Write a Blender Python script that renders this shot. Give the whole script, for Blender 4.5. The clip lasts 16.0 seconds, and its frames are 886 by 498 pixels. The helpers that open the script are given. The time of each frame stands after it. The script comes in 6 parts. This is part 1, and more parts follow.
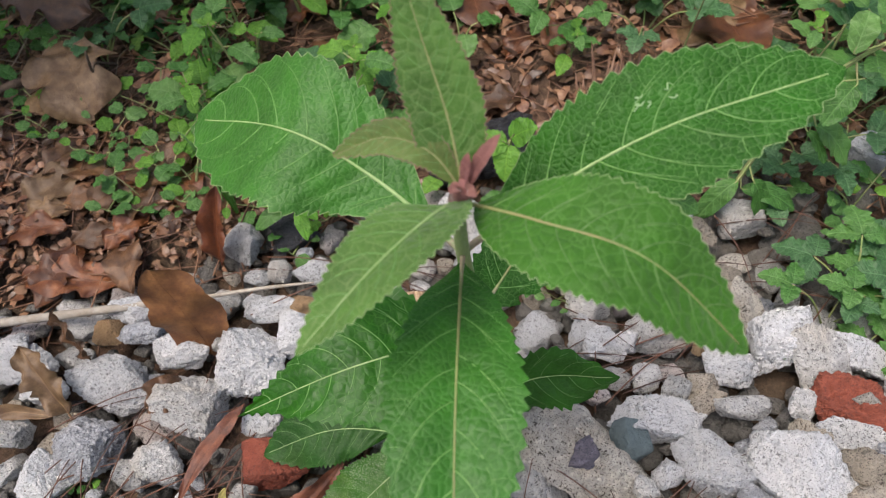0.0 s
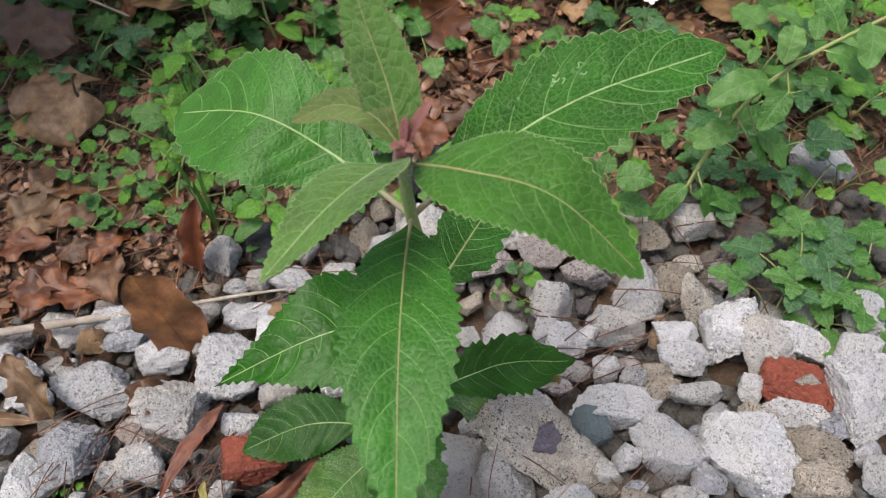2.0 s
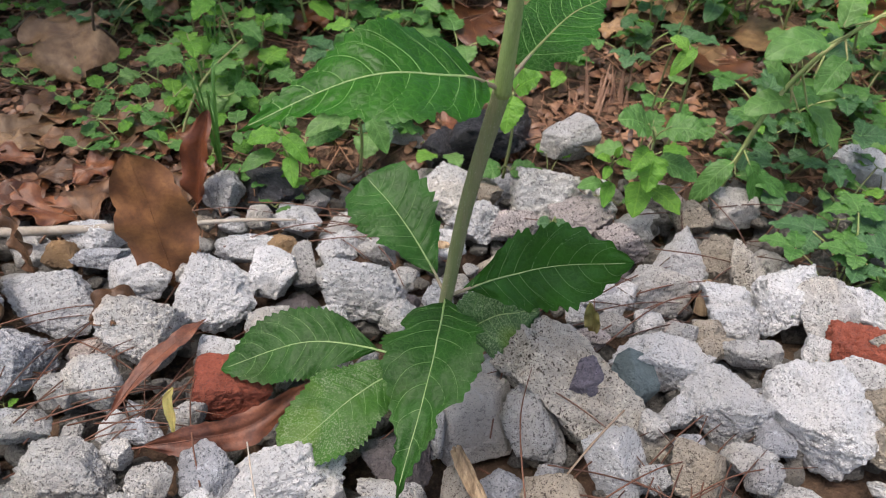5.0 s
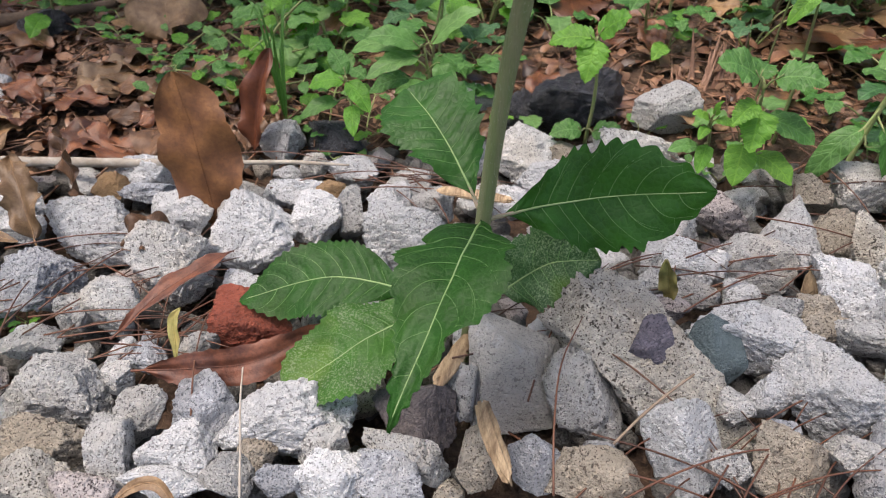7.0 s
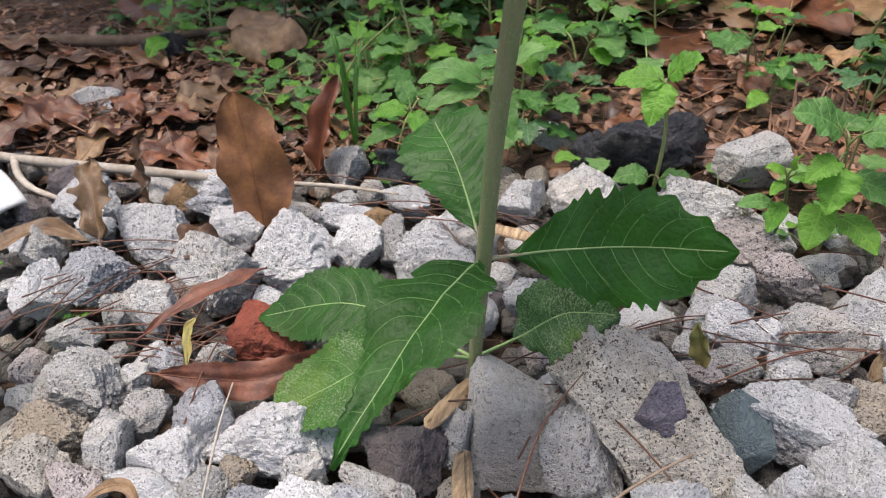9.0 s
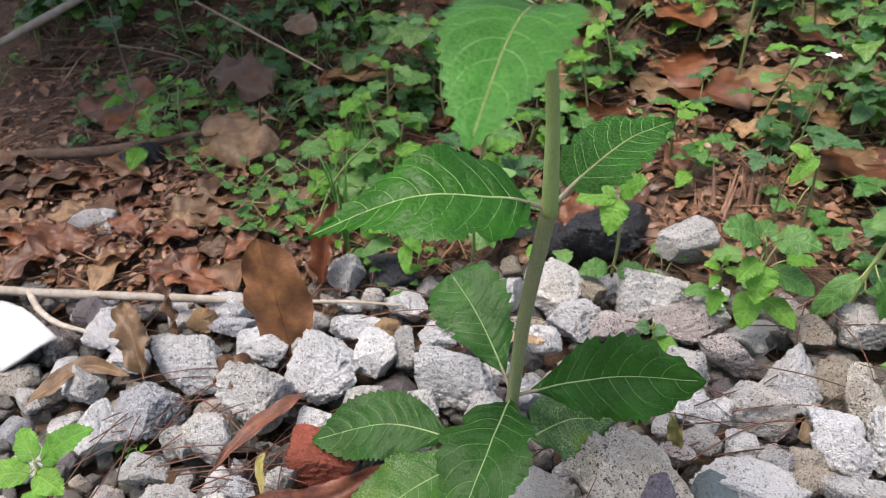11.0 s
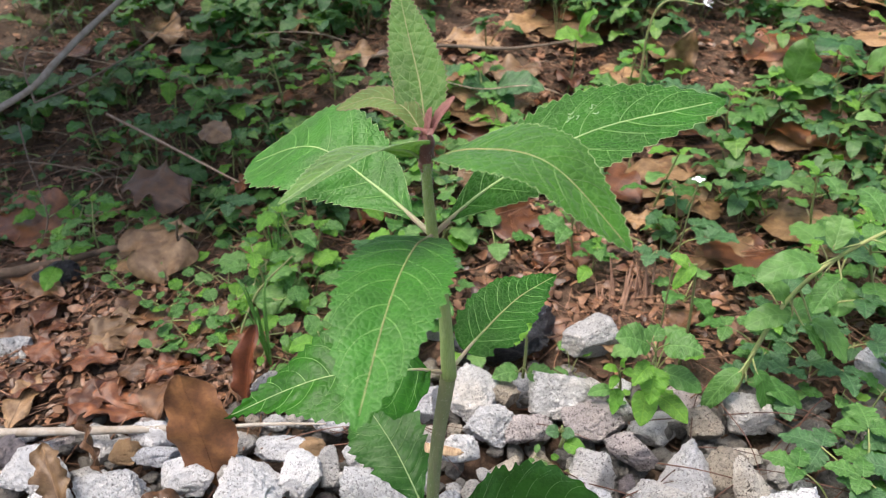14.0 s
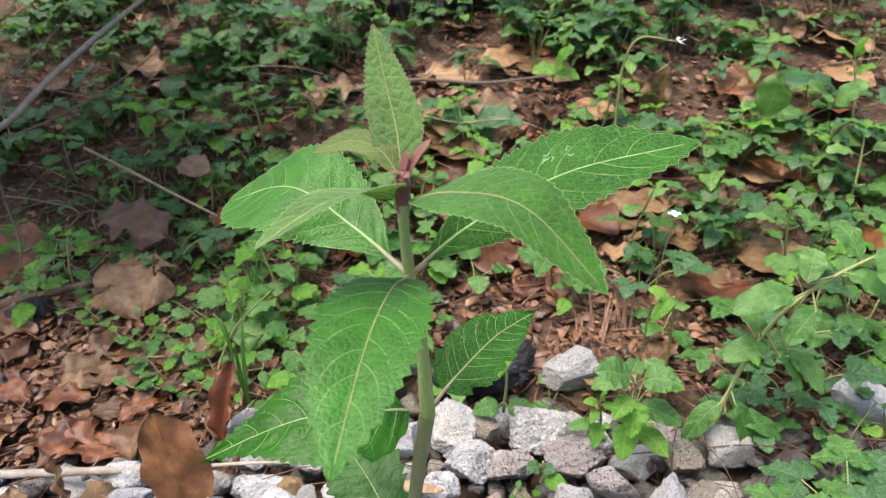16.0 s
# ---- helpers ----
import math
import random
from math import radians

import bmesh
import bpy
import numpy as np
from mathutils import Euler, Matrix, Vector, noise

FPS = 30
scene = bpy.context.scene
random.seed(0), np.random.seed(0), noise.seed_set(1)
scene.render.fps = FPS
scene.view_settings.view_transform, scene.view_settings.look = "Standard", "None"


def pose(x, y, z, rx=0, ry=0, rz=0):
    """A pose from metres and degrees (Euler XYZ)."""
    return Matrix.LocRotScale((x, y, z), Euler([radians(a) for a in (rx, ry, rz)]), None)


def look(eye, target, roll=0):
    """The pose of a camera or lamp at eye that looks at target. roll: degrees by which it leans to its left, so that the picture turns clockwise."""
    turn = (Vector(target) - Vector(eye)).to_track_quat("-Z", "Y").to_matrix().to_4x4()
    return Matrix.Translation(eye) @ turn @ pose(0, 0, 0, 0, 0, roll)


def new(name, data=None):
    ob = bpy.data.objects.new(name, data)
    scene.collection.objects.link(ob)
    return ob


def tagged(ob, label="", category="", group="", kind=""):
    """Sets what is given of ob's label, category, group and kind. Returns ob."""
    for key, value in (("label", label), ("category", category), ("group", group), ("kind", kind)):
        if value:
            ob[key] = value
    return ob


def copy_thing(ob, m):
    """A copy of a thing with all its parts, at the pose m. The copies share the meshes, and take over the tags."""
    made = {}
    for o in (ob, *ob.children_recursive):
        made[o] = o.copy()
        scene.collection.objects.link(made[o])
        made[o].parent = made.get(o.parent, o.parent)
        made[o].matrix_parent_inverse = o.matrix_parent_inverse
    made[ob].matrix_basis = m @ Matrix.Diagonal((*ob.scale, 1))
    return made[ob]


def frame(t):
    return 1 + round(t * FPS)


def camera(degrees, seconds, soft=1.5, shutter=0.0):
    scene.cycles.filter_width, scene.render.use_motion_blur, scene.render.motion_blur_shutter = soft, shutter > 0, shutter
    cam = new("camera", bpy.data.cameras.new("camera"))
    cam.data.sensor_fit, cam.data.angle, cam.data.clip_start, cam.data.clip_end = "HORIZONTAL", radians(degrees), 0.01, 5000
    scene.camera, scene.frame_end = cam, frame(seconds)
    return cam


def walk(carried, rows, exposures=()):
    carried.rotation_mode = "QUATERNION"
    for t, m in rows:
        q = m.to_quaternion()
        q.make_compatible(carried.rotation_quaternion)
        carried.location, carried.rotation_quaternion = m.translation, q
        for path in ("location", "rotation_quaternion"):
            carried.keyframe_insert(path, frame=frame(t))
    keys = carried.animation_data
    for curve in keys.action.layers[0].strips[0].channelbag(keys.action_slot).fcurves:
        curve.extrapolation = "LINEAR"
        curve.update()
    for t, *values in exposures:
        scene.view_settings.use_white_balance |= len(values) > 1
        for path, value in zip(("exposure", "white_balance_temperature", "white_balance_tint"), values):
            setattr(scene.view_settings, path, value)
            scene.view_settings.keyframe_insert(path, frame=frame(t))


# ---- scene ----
cam = camera(64.3, 16.0, 1.05)
cam.data.dof.use_dof = True
cam.data.dof.focus_distance = 0.27
cam.data.dof.aperture_fstop = 26.0
PATH = [
    (0, (0.041, 0.038, 0.384), (-0.063, 1.104, -1.305), -5.4),
    (0.5, (0.048, 0.034, 0.389), (-0.047, 1.117, -1.29), -5.7),
    (1, (0.052, 0.025, 0.395), (-0.033, 1.13, -1.27), -5.6),
    (1.5, (0.055, 0.016, 0.396), (-0.023, 1.146, -1.252), -5.1),
    (2, (0.051, 0.008, 0.393), (-0.005, 1.16, -1.241), -4.2),
    (2.5, (0.047, 0.002, 0.386), (0.022, 1.195, -1.219), -2.7),
    (3, (0.042, -0.003, 0.376), (0.038, 1.229, -1.199), -1.6),
    (3.2, (0.04, -0.005, 0.371), (0.048, 1.245, -1.19), -1.2),
    (5.3, (0.02, -0.06, 0.27), (0.034, 1.407, -1.089), 4.6),
    (5.5, (0.021, -0.062, 0.265), (0.028, 1.406, -1.093), 4.1),
    (6, (0.019, -0.068, 0.255), (0.01, 1.429, -1.071), 2.9),
    (6.5, (0.031, -0.061, 0.231), (-0.079, 1.451, -1.074), 4.0),
    (7, (0.053, -0.051, 0.216), (-0.261, 1.454, -1.063), 0.3),
    (7.5, (0.066, -0.044, 0.216), (-0.418, 1.436, -1.04), -1.3),
    (8, (0.086, -0.032, 0.211), (-0.513, 1.431, -1.014), -2.9),
    (8.5, (0.094, -0.028, 0.208), (-0.567, 1.427, -0.994), -2.3),
    (8.7, (0.096, -0.028, 0.206), (-0.581, 1.428, -0.986), -2.3),
    (10.8, (0.056, -0.055, 0.291), (-0.511, 1.431, -0.922), -4.4),
    (11, (0.061, -0.055, 0.301), (-0.409, 1.466, -0.91), -3.2),
    (11.5, (0.068, -0.053, 0.314), (-0.329, 1.502, -0.88), -3.1),
    (12, (0.072, -0.048, 0.317), (-0.297, 1.53, -0.854), -2.7),
    (12.5, (0.072, -0.047, 0.321), (-0.273, 1.55, -0.832), -2.7),
    (13, (0.071, -0.047, 0.329), (-0.249, 1.567, -0.808), -2.3),
    (13.5, (0.068, -0.049, 0.34), (-0.227, 1.581, -0.78), -1.5),
    (14, (0.071, -0.049, 0.351), (-0.213, 1.595, -0.752), -2.2),
    (14.5, (0.072, -0.048, 0.355), (-0.197, 1.61, -0.731), -2.5),
    (15, (0.071, -0.048, 0.36), (-0.185, 1.627, -0.703), -1.9),
    (15.5, (0.071, -0.047, 0.355), (-0.172, 1.64, -0.691), -1.4),
    (16, (0.072, -0.047, 0.354), (-0.163, 1.648, -0.681), -1.5),
]
walk(cam, [(t, look(eye, target, roll)) for t, eye, target, roll in PATH],
     [(0.0, 0.82, 6950, 14), (3.0, 0.86, 6950, 14), (6.0, 0.98, 6950, 15), (8.5, 1.02, 6950, 15), (11.0, 1.16, 6950, 15), (14.0, 1.32, 6950, 14), (16.0, 1.40, 6950, 15)])


# ---- light ----
world = bpy.data.worlds.new("overcast_sky")
scene.world = world
world.use_nodes = True
sky = world.node_tree.nodes.new("ShaderNodeTexSky")
sky.sky_type = "NISHITA"
sky.sun_disc = False
sky.sun_elevation = radians(74)
sky.sun_rotation = radians(-111)
sky.dust_density = 4.0
sky.ozone_density = 0.6
back = world.node_tree.nodes["Background"]
back.inputs["Strength"].default_value = 0.125
world.node_tree.links.new(sky.outputs[0], back.inputs[0])

sun = new("sun", bpy.data.lights.new("sun", "SUN"))
sun.data.energy = 1.7
sun.data.angle = radians(34)
sun.data.color = (1.0, 0.985, 0.96)
SUN_FROM = Vector((-0.26, -0.10, 0.96))
sun.matrix_world = look(SUN_FROM * 5, (0, 0, 0))


# ---- materials ----
class Nodes:
    """Short ways to wire a node material."""

    def __init__(self, name):
        self.m = bpy.data.materials.new(name)
        self.m.use_nodes = True
        self.t = self.m.node_tree
        self.bsdf = self.t.nodes["Principled BSDF"]
        self.out = self.t.nodes["Material Output"]

    def put(self, kind, **ins):
        n = self.t.nodes.new("ShaderNode" + kind)
        for k, v in ins.items():
            sock = n.inputs[k.replace("_", " ")]
            if hasattr(v, "is_linked"):
                self.t.links.new(v, sock)
            else:
                sock.default_value = v
        return n

    def link(self, a, b):
        self.t.links.new(a, b)

    def math(self, op, a, b=0.0, clamp=False):
        n = self.t.nodes.new("ShaderNodeMath")
        n.operation = op
        n.use_clamp = clamp
        for sock, v in zip(n.inputs, (a, b)):
            if hasattr(v, "is_linked"):
                self.link(v, sock)
            else:
                sock.default_value = v
        return n.outputs[0]

    def ramp(self, fac, *stops):
        n = self.t.nodes.new("ShaderNodeValToRGB")
        e = n.color_ramp.elements
        while len(e) < len(stops):
            e.new(0.5)
        for el, (p, c) in zip(e, stops):
            el.position = p
            el.color = (*c, 1) if len(c) == 3 else c
        self.link(fac, n.inputs[0])
        return n.outputs[0]

    def mix(self, fac, a, b, how="MIX"):
        n = self.t.nodes.new("ShaderNodeMix")
        n.data_type = "RGBA"
        n.blend_type = how
        for sock, v in ((n.inputs[0], fac), (n.inputs[6], a), (n.inputs[7], b)):
            if hasattr(v, "is_linked"):
                self.link(v, sock)
            else:
                sock.default_value = (*v, 1) if isinstance(v, tuple) else v
        return n.outputs[2]

    def where(self):
        return self.put("TexCoord").outputs["Object"]

    def noise(self, scale, detail=4.0, rough=0.55, at=None):
        return self.put("TexNoise", Vector=at or self.where(), Scale=scale, Detail=detail, Roughness=rough).outputs[0]

    def bump(self, height, strength, dist):
        return self.put("Bump", Height=height, Strength=strength, Distance=dist).outputs[0]


def g(v):
    return (v, v, v)


def rock_material(name, base, dark, pits=1.0, stain=0.5, speck=0.5, rough=0.92, islands=False):
    n = Nodes(name)
    shift = n.put("ObjectInfo").outputs["Random"] if not islands else n.put("NewGeometry").outputs["Random Per Island"]
    off = n.put("CombineXYZ", X=n.math("MULTIPLY", shift, 3.1), Y=n.math("MULTIPLY", shift, 1.7), Z=shift).outputs[0]
    at = n.put("VectorMath", **{}).outputs[0]
    vm = at.node
    n.link(n.where(), vm.inputs[0])
    n.link(off, vm.inputs[1])
    wide = n.noise(45, 5, 0.6, at)
    mid = n.noise(230, 4, 0.62, at)
    fine = n.noise(1250, 3, 0.6, at)
    col = n.mix(n.ramp(wide, (0.36, g(0)), (0.66, g(1))), tuple(c * (1 - 0.42 * stain) for c in base), base)
    warm = (base[0] * 0.86, base[1] * 0.76, base[2] * 0.62)
    col = n.mix(n.math("MULTIPLY", n.ramp(n.noise(30, 3, 0.5, at), (0.50, g(0)), (0.68, g(1))), 0.65 * stain), col, warm)
    col = n.mix(n.math("MULTIPLY", n.ramp(mid, (0.53, g(0)), (0.66, g(1))), 0.34 * speck), col, tuple(c * 0.66 for c in base))
    col = n.mix(n.math("MULTIPLY", n.ramp(mid, (0.34, g(1)), (0.44, g(0))), 0.6 * speck), col, tuple(min(0.86, c * 1.30) for c in base))
    col = n.mix(n.math("MULTIPLY", n.math("MULTIPLY", n.ramp(fine, (0.50, g(0)), (0.58, g(1))), n.ramp(n.noise(110, 3, 0.5, at), (0.42, g(0.15)), (0.60, g(1)))), 0.42 * speck), col, tuple(c * 0.52 for c in base))
    # air holes, shade and dirt painted in: small nearly everywhere, larger ones in patches
    pore = n.ramp(n.noise(1550, 1, 0.4, at), (0.640, g(0)), (0.665, g(1)))
    holes = n.ramp(n.noise(620, 3, 0.6, at), (0.585, g(0)), (0.62, g(1)))
    holes = n.math("MULTIPLY", holes, n.ramp(n.noise(70, 3, 0.5, at), (0.42, g(0)), (0.52, g(1))))
    pore = n.math("MAXIMUM", pore, holes)
    col = n.mix(n.math("MULTIPLY", pore, 0.85 * pits, True), col, dark)
    tone = n.math("ADD", n.math("MULTIPLY", shift, 0.36), 0.80)
    col = n.mix(1.0, col, n.put("CombineColor", Red=tone, Green=tone, Blue=tone).outputs[0], "MULTIPLY")
    n.link(col, n.bsdf.inputs["Base Color"])
    n.bsdf.inputs["Roughness"].default_value = rough
    h = n.math("ADD", n.math("MULTIPLY", mid, 1.1), n.math("MULTIPLY", fine, 0.70))
    h = n.math("ADD", h, n.math("MULTIPLY", n.noise(105, 5, 0.7, at), 1.7))
    h = n.math("SUBTRACT", h, n.math("MULTIPLY", pore, 0.6 * pits))
    n.link(n.bump(h, 1.0, 0.0046), n.bsdf.inputs["Normal"])
    return n.m


ROCK = {
    "w": rock_material("white_concrete", (0.85, 0.865, 0.88), (0.16, 0.16, 0.16), 0.8, 0.24, 0.55),
    "g": rock_material("grey_concrete", (0.74, 0.74, 0.725), (0.10, 0.095, 0.09), 0.9, 0.6, 0.75),
    "b": rock_material("bluish_stone", (0.60, 0.625, 0.67), (0.05, 0.055, 0.07), 0.8, 0.8, 1.2),
    "t": rock_material("tan_mortar", (0.56, 0.50, 0.41), (0.13, 0.10, 0.08), 1.1, 0.5, 0.8),
    "o": rock_material("ochre_stone", (0.46, 0.30, 0.16), (0.16, 0.09, 0.05), 0.3, 0.6, 0.5),
    "p": rock_material("pinkish_concrete", (0.64, 0.58, 0.565), (0.11, 0.09, 0.09), 1.2, 0.5, 0.95),
    "d": rock_material("dark_grey_stone", (0.19, 0.17, 0.18), (0.05, 0.045, 0.05), 0.6, 0.6, 0.6),
    "k": rock_material("black_slag", (0.085, 0.088, 0.102), (0.008, 0.008, 0.011), 1.2, 1.5, 1.5, 0.38),
    "r": rock_material("red_brick", (0.47, 0.120, 0.070), (0.10, 0.05, 0.045), 0.5, 0.7, 0.8),
    "q": rock_material("brownish_concrete", (0.68, 0.645, 0.575), (0.10, 0.085, 0.07), 1.2, 0.7, 0.9),
    "e": rock_material("teal_slate", (0.17, 0.235, 0.255), (0.07, 0.09, 0.10), 0.2, 0.4, 0.45, 0.8),
    "s": rock_material("smooth_cement", (0.80, 0.775, 0.725), (0.10, 0.09, 0.08), 0.6, 0.35, 0.7),
    "v": rock_material("purple_aggregate", (0.27, 0.25, 0.31), (0.03, 0.025, 0.045), 0.6, 0.8, 1.6),
}
# Darker than the big stones: dirt, plus the gaps' shade put into the colour.
GRAVEL = rock_material("small_gravel", (0.25, 0.24, 0.22), (0.09, 0.085, 0.08), 1.0, 0.7, 0.9, islands=True)


def leaf_material(name, top, pale, gloss=0.42, through_light=0.30, cell=360.0, islands=False, relief=0.16, dust=0.0, net_mix=0.38, sheen=0.32, ribs=0, downy=0.0):
    """Leaf with fine net veins laid out along the blade's own length and breadth."""
    n = Nodes(name)
    uv = n.put("TexCoord").outputs["UV"]
    rand = n.put("NewGeometry").outputs["Random Per Island"] if islands else n.put("ObjectInfo").outputs["Random"]
    sep = n.put("SeparateXYZ", Vector=uv)
    s, v = sep.outputs[0], sep.outputs[1]
    wob = n.put("TexNoise", Vector=n.where(), Scale=160.0, Detail=3.0).outputs["Color"]
    at = n.put("VectorMath").outputs[0]
    at.node.operation = "MULTIPLY_ADD"
    n.link(wob, at.node.inputs[0])
    at.node.inputs[1].default_value = (0.0016, 0.0016, 0.0016) if not ribs else (0.03, 0.04, 0)
    n.link(uv if ribs else n.where(), at.node.inputs[2])
    net = n.put("TexVoronoi", Vector=at, Scale=cell)
    net.feature = "DISTANCE_TO_EDGE"
    line = n.ramp(net.outputs["Distance"], (0.0, g(1)), (0.055, g(0)))
    blotch = n.noise(70, 4, 0.6)
    col = n.mix(n.ramp(blotch, (0.35, g(0)), (0.7, g(1))), tuple(c * 0.70 for c in top), tuple(c * 1.16 for c in top))
    if not ribs:
        small = n.put("TexVoronoi", Vector=at, Scale=cell * 3.1)
        small.feature = "DISTANCE_TO_EDGE"
        col = n.mix(n.math("MULTIPLY", n.ramp(small.outputs["Distance"], (0.0, g(1)), (0.11, g(0))), net_mix * 0.5), col, pale)
    col = n.mix(n.math("MULTIPLY", line, net_mix), col, pale)
    if ribs:
        off = n.math("ABSOLUTE", n.math("SUBTRACT", v, 0.5))
        ph = n.math("FRACT", n.math("MULTIPLY", n.math("SUBTRACT", s, n.math("MULTIPLY", off, 0.9)), float(ribs)))
        rib = n.ramp(n.math("ABSOLUTE", n.math("SUBTRACT", ph, 0.5)), (0.0, g(1)), (0.09, g(0)))
        rib = n.math("MAXIMUM", rib, n.ramp(off, (0.006, g(1)), (0.020, g(0))))
        col = n.mix(n.math("MULTIPLY", rib, 0.45), col, pale)
    if dust:
        specks = n.math("MULTIPLY", n.ramp(n.noise(1300, 2, 0.5), (0.50, g(0)), (0.62, g(1))), n.ramp(n.noise(60, 3, 0.5), (0.40, g(0)), (0.60, g(1))))
        col = n.mix(n.math("MULTIPLY", specks, dust), col, (0.42, 0.47, 0.36))
        col = n.mix(n.math("MULTIPLY", n.ramp(n.noise(26, 2, 0.5), (0.56, g(0)), (0.70, g(1))), dust), col, (0.26, 0.38, 0.04))
    if islands:
        col = n.mix(1.0, col, n.ramp(rand, (0.0, (0.70, 0.85, 1.05)), (0.45, (0.95, 1.0, 0.90)), (0.80, (1.05, 1.05, 0.8)), (1.0, (1.5, 1.45, 0.75))), "MULTIPLY")
    tone = n.math("ADD", n.math("MULTIPLY", rand, 0.5), 0.76)
    yel = n.math("ADD", n.math("MULTIPLY", rand, 0.25), 0.88)
    col = n.mix(1.0, col, n.put("CombineColor", Red=tone, Green=yel, Blue=tone).outputs[0], "MULTIPLY")
    n.link(col, n.bsdf.inputs["Base Color"])
    rg = n.math("ADD", n.math("MULTIPLY", n.noise(240, 3, 0.6), 0.3), gloss - 0.12)
    n.link(rg, n.bsdf.inputs["Roughness"])
    n.bsdf.inputs["Specular IOR Level"].default_value = sheen
    n.bsdf.inputs["Sheen Weight"].default_value = downy
    n.bsdf.inputs["Sheen Roughness"].default_value = 0.45
    h = n.math("SUBTRACT", n.ramp(net.outputs["Distance"], (0.0, g(0)), (0.35, g(1))), n.math("MULTIPLY", n.noise(500, 3, 0.6), 0.35))
    if ribs:
        h = n.math("SUBTRACT", h, n.math("MULTIPLY", rib, 1.2))
    nor = n.bump(h, relief, 0.0009)
    n.link(nor, n.bsdf.inputs["Normal"])
    tr = n.put("BsdfTranslucent", Color=n.mix(1.0, col, (1.2, 1.6, 0.5), "MULTIPLY"), Normal=nor)
    sh = n.put("MixShader")
    sh.inputs[0].default_value = through_light
    n.link(n.bsdf.outputs[0], sh.inputs[1])
    n.link(tr.outputs[0], sh.inputs[2])
    n.link(sh.outputs[0], n.out.inputs[0])
    return n.m


LEAF = leaf_material("mature_leaf", (0.023, 0.126, 0.010), (0.17, 0.36, 0.11), 0.46, through_light=0.16, net_mix=0.22, relief=0.21, downy=0.04, sheen=0.28, cell=560.0)
LEAF_RIGHT = leaf_material("deep_green_leaf", (0.013, 0.085, 0.005), (0.17, 0.36, 0.12), 0.46, net_mix=0.26, relief=0.32, through_light=0.14, cell=560.0, downy=0.0, sheen=0.13)
LEAF_TIP = leaf_material("olive_and_red_leaf", (0.125, 0.185, 0.045), (0.27, 0.21, 0.10), 0.6, downy=0.3, net_mix=0.25)
LEAF_DARK = leaf_material("lower_leaf", (0.024, 0.104, 0.013), (0.07, 0.19, 0.045), 0.42, net_mix=0.22, sheen=0.30)
LEAF_GLOSSY = leaf_material("glossy_leaf", (0.022, 0.124, 0.007), (0.09, 0.26, 0.04), 0.42, net_mix=0.30, sheen=0.30)
LEAF_DUSTY = leaf_material("dusty_lowest_leaf", (0.019, 0.084, 0.010), (0.09, 0.21, 0.06), 0.48, dust=0.05, net_mix=0.24, sheen=0.24)
LEAF_SPECKLED = leaf_material("speckled_lowest_leaf", (0.030, 0.110, 0.012), (0.11, 0.23, 0.06), 0.46, dust=0.24, net_mix=0.24, sheen=0.24)
LEAF_PALE = leaf_material("withered_pale_leaf", (0.050, 0.115, 0.045), (0.26, 0.36, 0.22), 0.6, dust=0.45, net_mix=0.40)
LEAF_YOUNG = leaf_material("downy_young_leaf", (0.046, 0.158, 0.014), (0.18, 0.35, 0.10), 0.50, net_mix=0.30, downy=0.22, relief=0.30, sheen=0.24)
LEAF_OLIVE = leaf_material("olive_tip_leaf", (0.062, 0.158, 0.024), (0.22, 0.31, 0.13), 0.58, net_mix=0.30, downy=0.3, relief=0.26)
LEAF_RED = leaf_material("reddish_bud_leaf", (0.250, 0.105, 0.095), (0.42, 0.22, 0.18), 0.62, downy=0.3, net_mix=0.2)
WEED = [
    leaf_material("weed_leaf_mid", (0.060, 0.168, 0.034), (0.14, 0.31, 0.09), 0.46, 0.25, 9.0, sheen=0.34, ribs=6, relief=0.35),
    leaf_material("weed_leaf_light", (0.115, 0.285, 0.040), (0.20, 0.42, 0.06), 0.5, 0.35, 9.0, ribs=6, relief=0.35),
    leaf_material("weed_leaf_cool", (0.048, 0.128, 0.046), (0.13, 0.27, 0.12), 0.46, 0.25, 9.0, sheen=0.34, ribs=6, relief=0.35),
    leaf_material("weed_leaf_pale", (0.104, 0.232, 0.060), (0.17, 0.33, 0.11), 0.45, 0.3, 9.0, ribs=5, relief=0.2),
]
UNDERGROWTH = leaf_material("undergrowth_leaf", (0.052, 0.132, 0.040), (0.13, 0.26, 0.10), 0.48, 0.30, 6.0, islands=True, ribs=5, relief=0.16, sheen=0.38)


def plain_material(name, base, alt, scale, rough=0.7, bump=0.4, depth=0.001, stretch=None, islands=False, spread=0.4):
    n = Nodes(name)
    at = n.where()
    if stretch:
        at = n.put("Mapping", Vector=at, Scale=stretch).outputs[0]
    a = n.noise(scale, 5, 0.6, at)
    b = n.noise(scale * 7, 4, 0.65, at)
    col = n.mix(n.ramp(a, (0.36, g(0)), (0.66, g(1))), base, alt)
    col = n.mix(n.math("MULTIPLY", n.ramp(b, (0.45, g(0)), (0.7, g(1))), 0.4), col, tuple(c * 0.5 for c in base))
    rand = n.put("NewGeometry").outputs["Random Per Island"] if islands else n.put("ObjectInfo").outputs["Random"]
    tone = n.math("ADD", n.math("MULTIPLY", rand, spread * 2), 1 - spread)
    col = n.mix(1.0, col, n.put("CombineColor", Red=tone, Green=tone, Blue=tone).outputs[0], "MULTIPLY")
    n.link(col, n.bsdf.inputs["Base Color"])
    n.bsdf.inputs["Roughness"].default_value = rough
    n.link(n.bump(n.math("ADD", a, n.math("MULTIPLY", b, 0.5)), bump, depth), n.bsdf.inputs["Normal"])
    return n.m


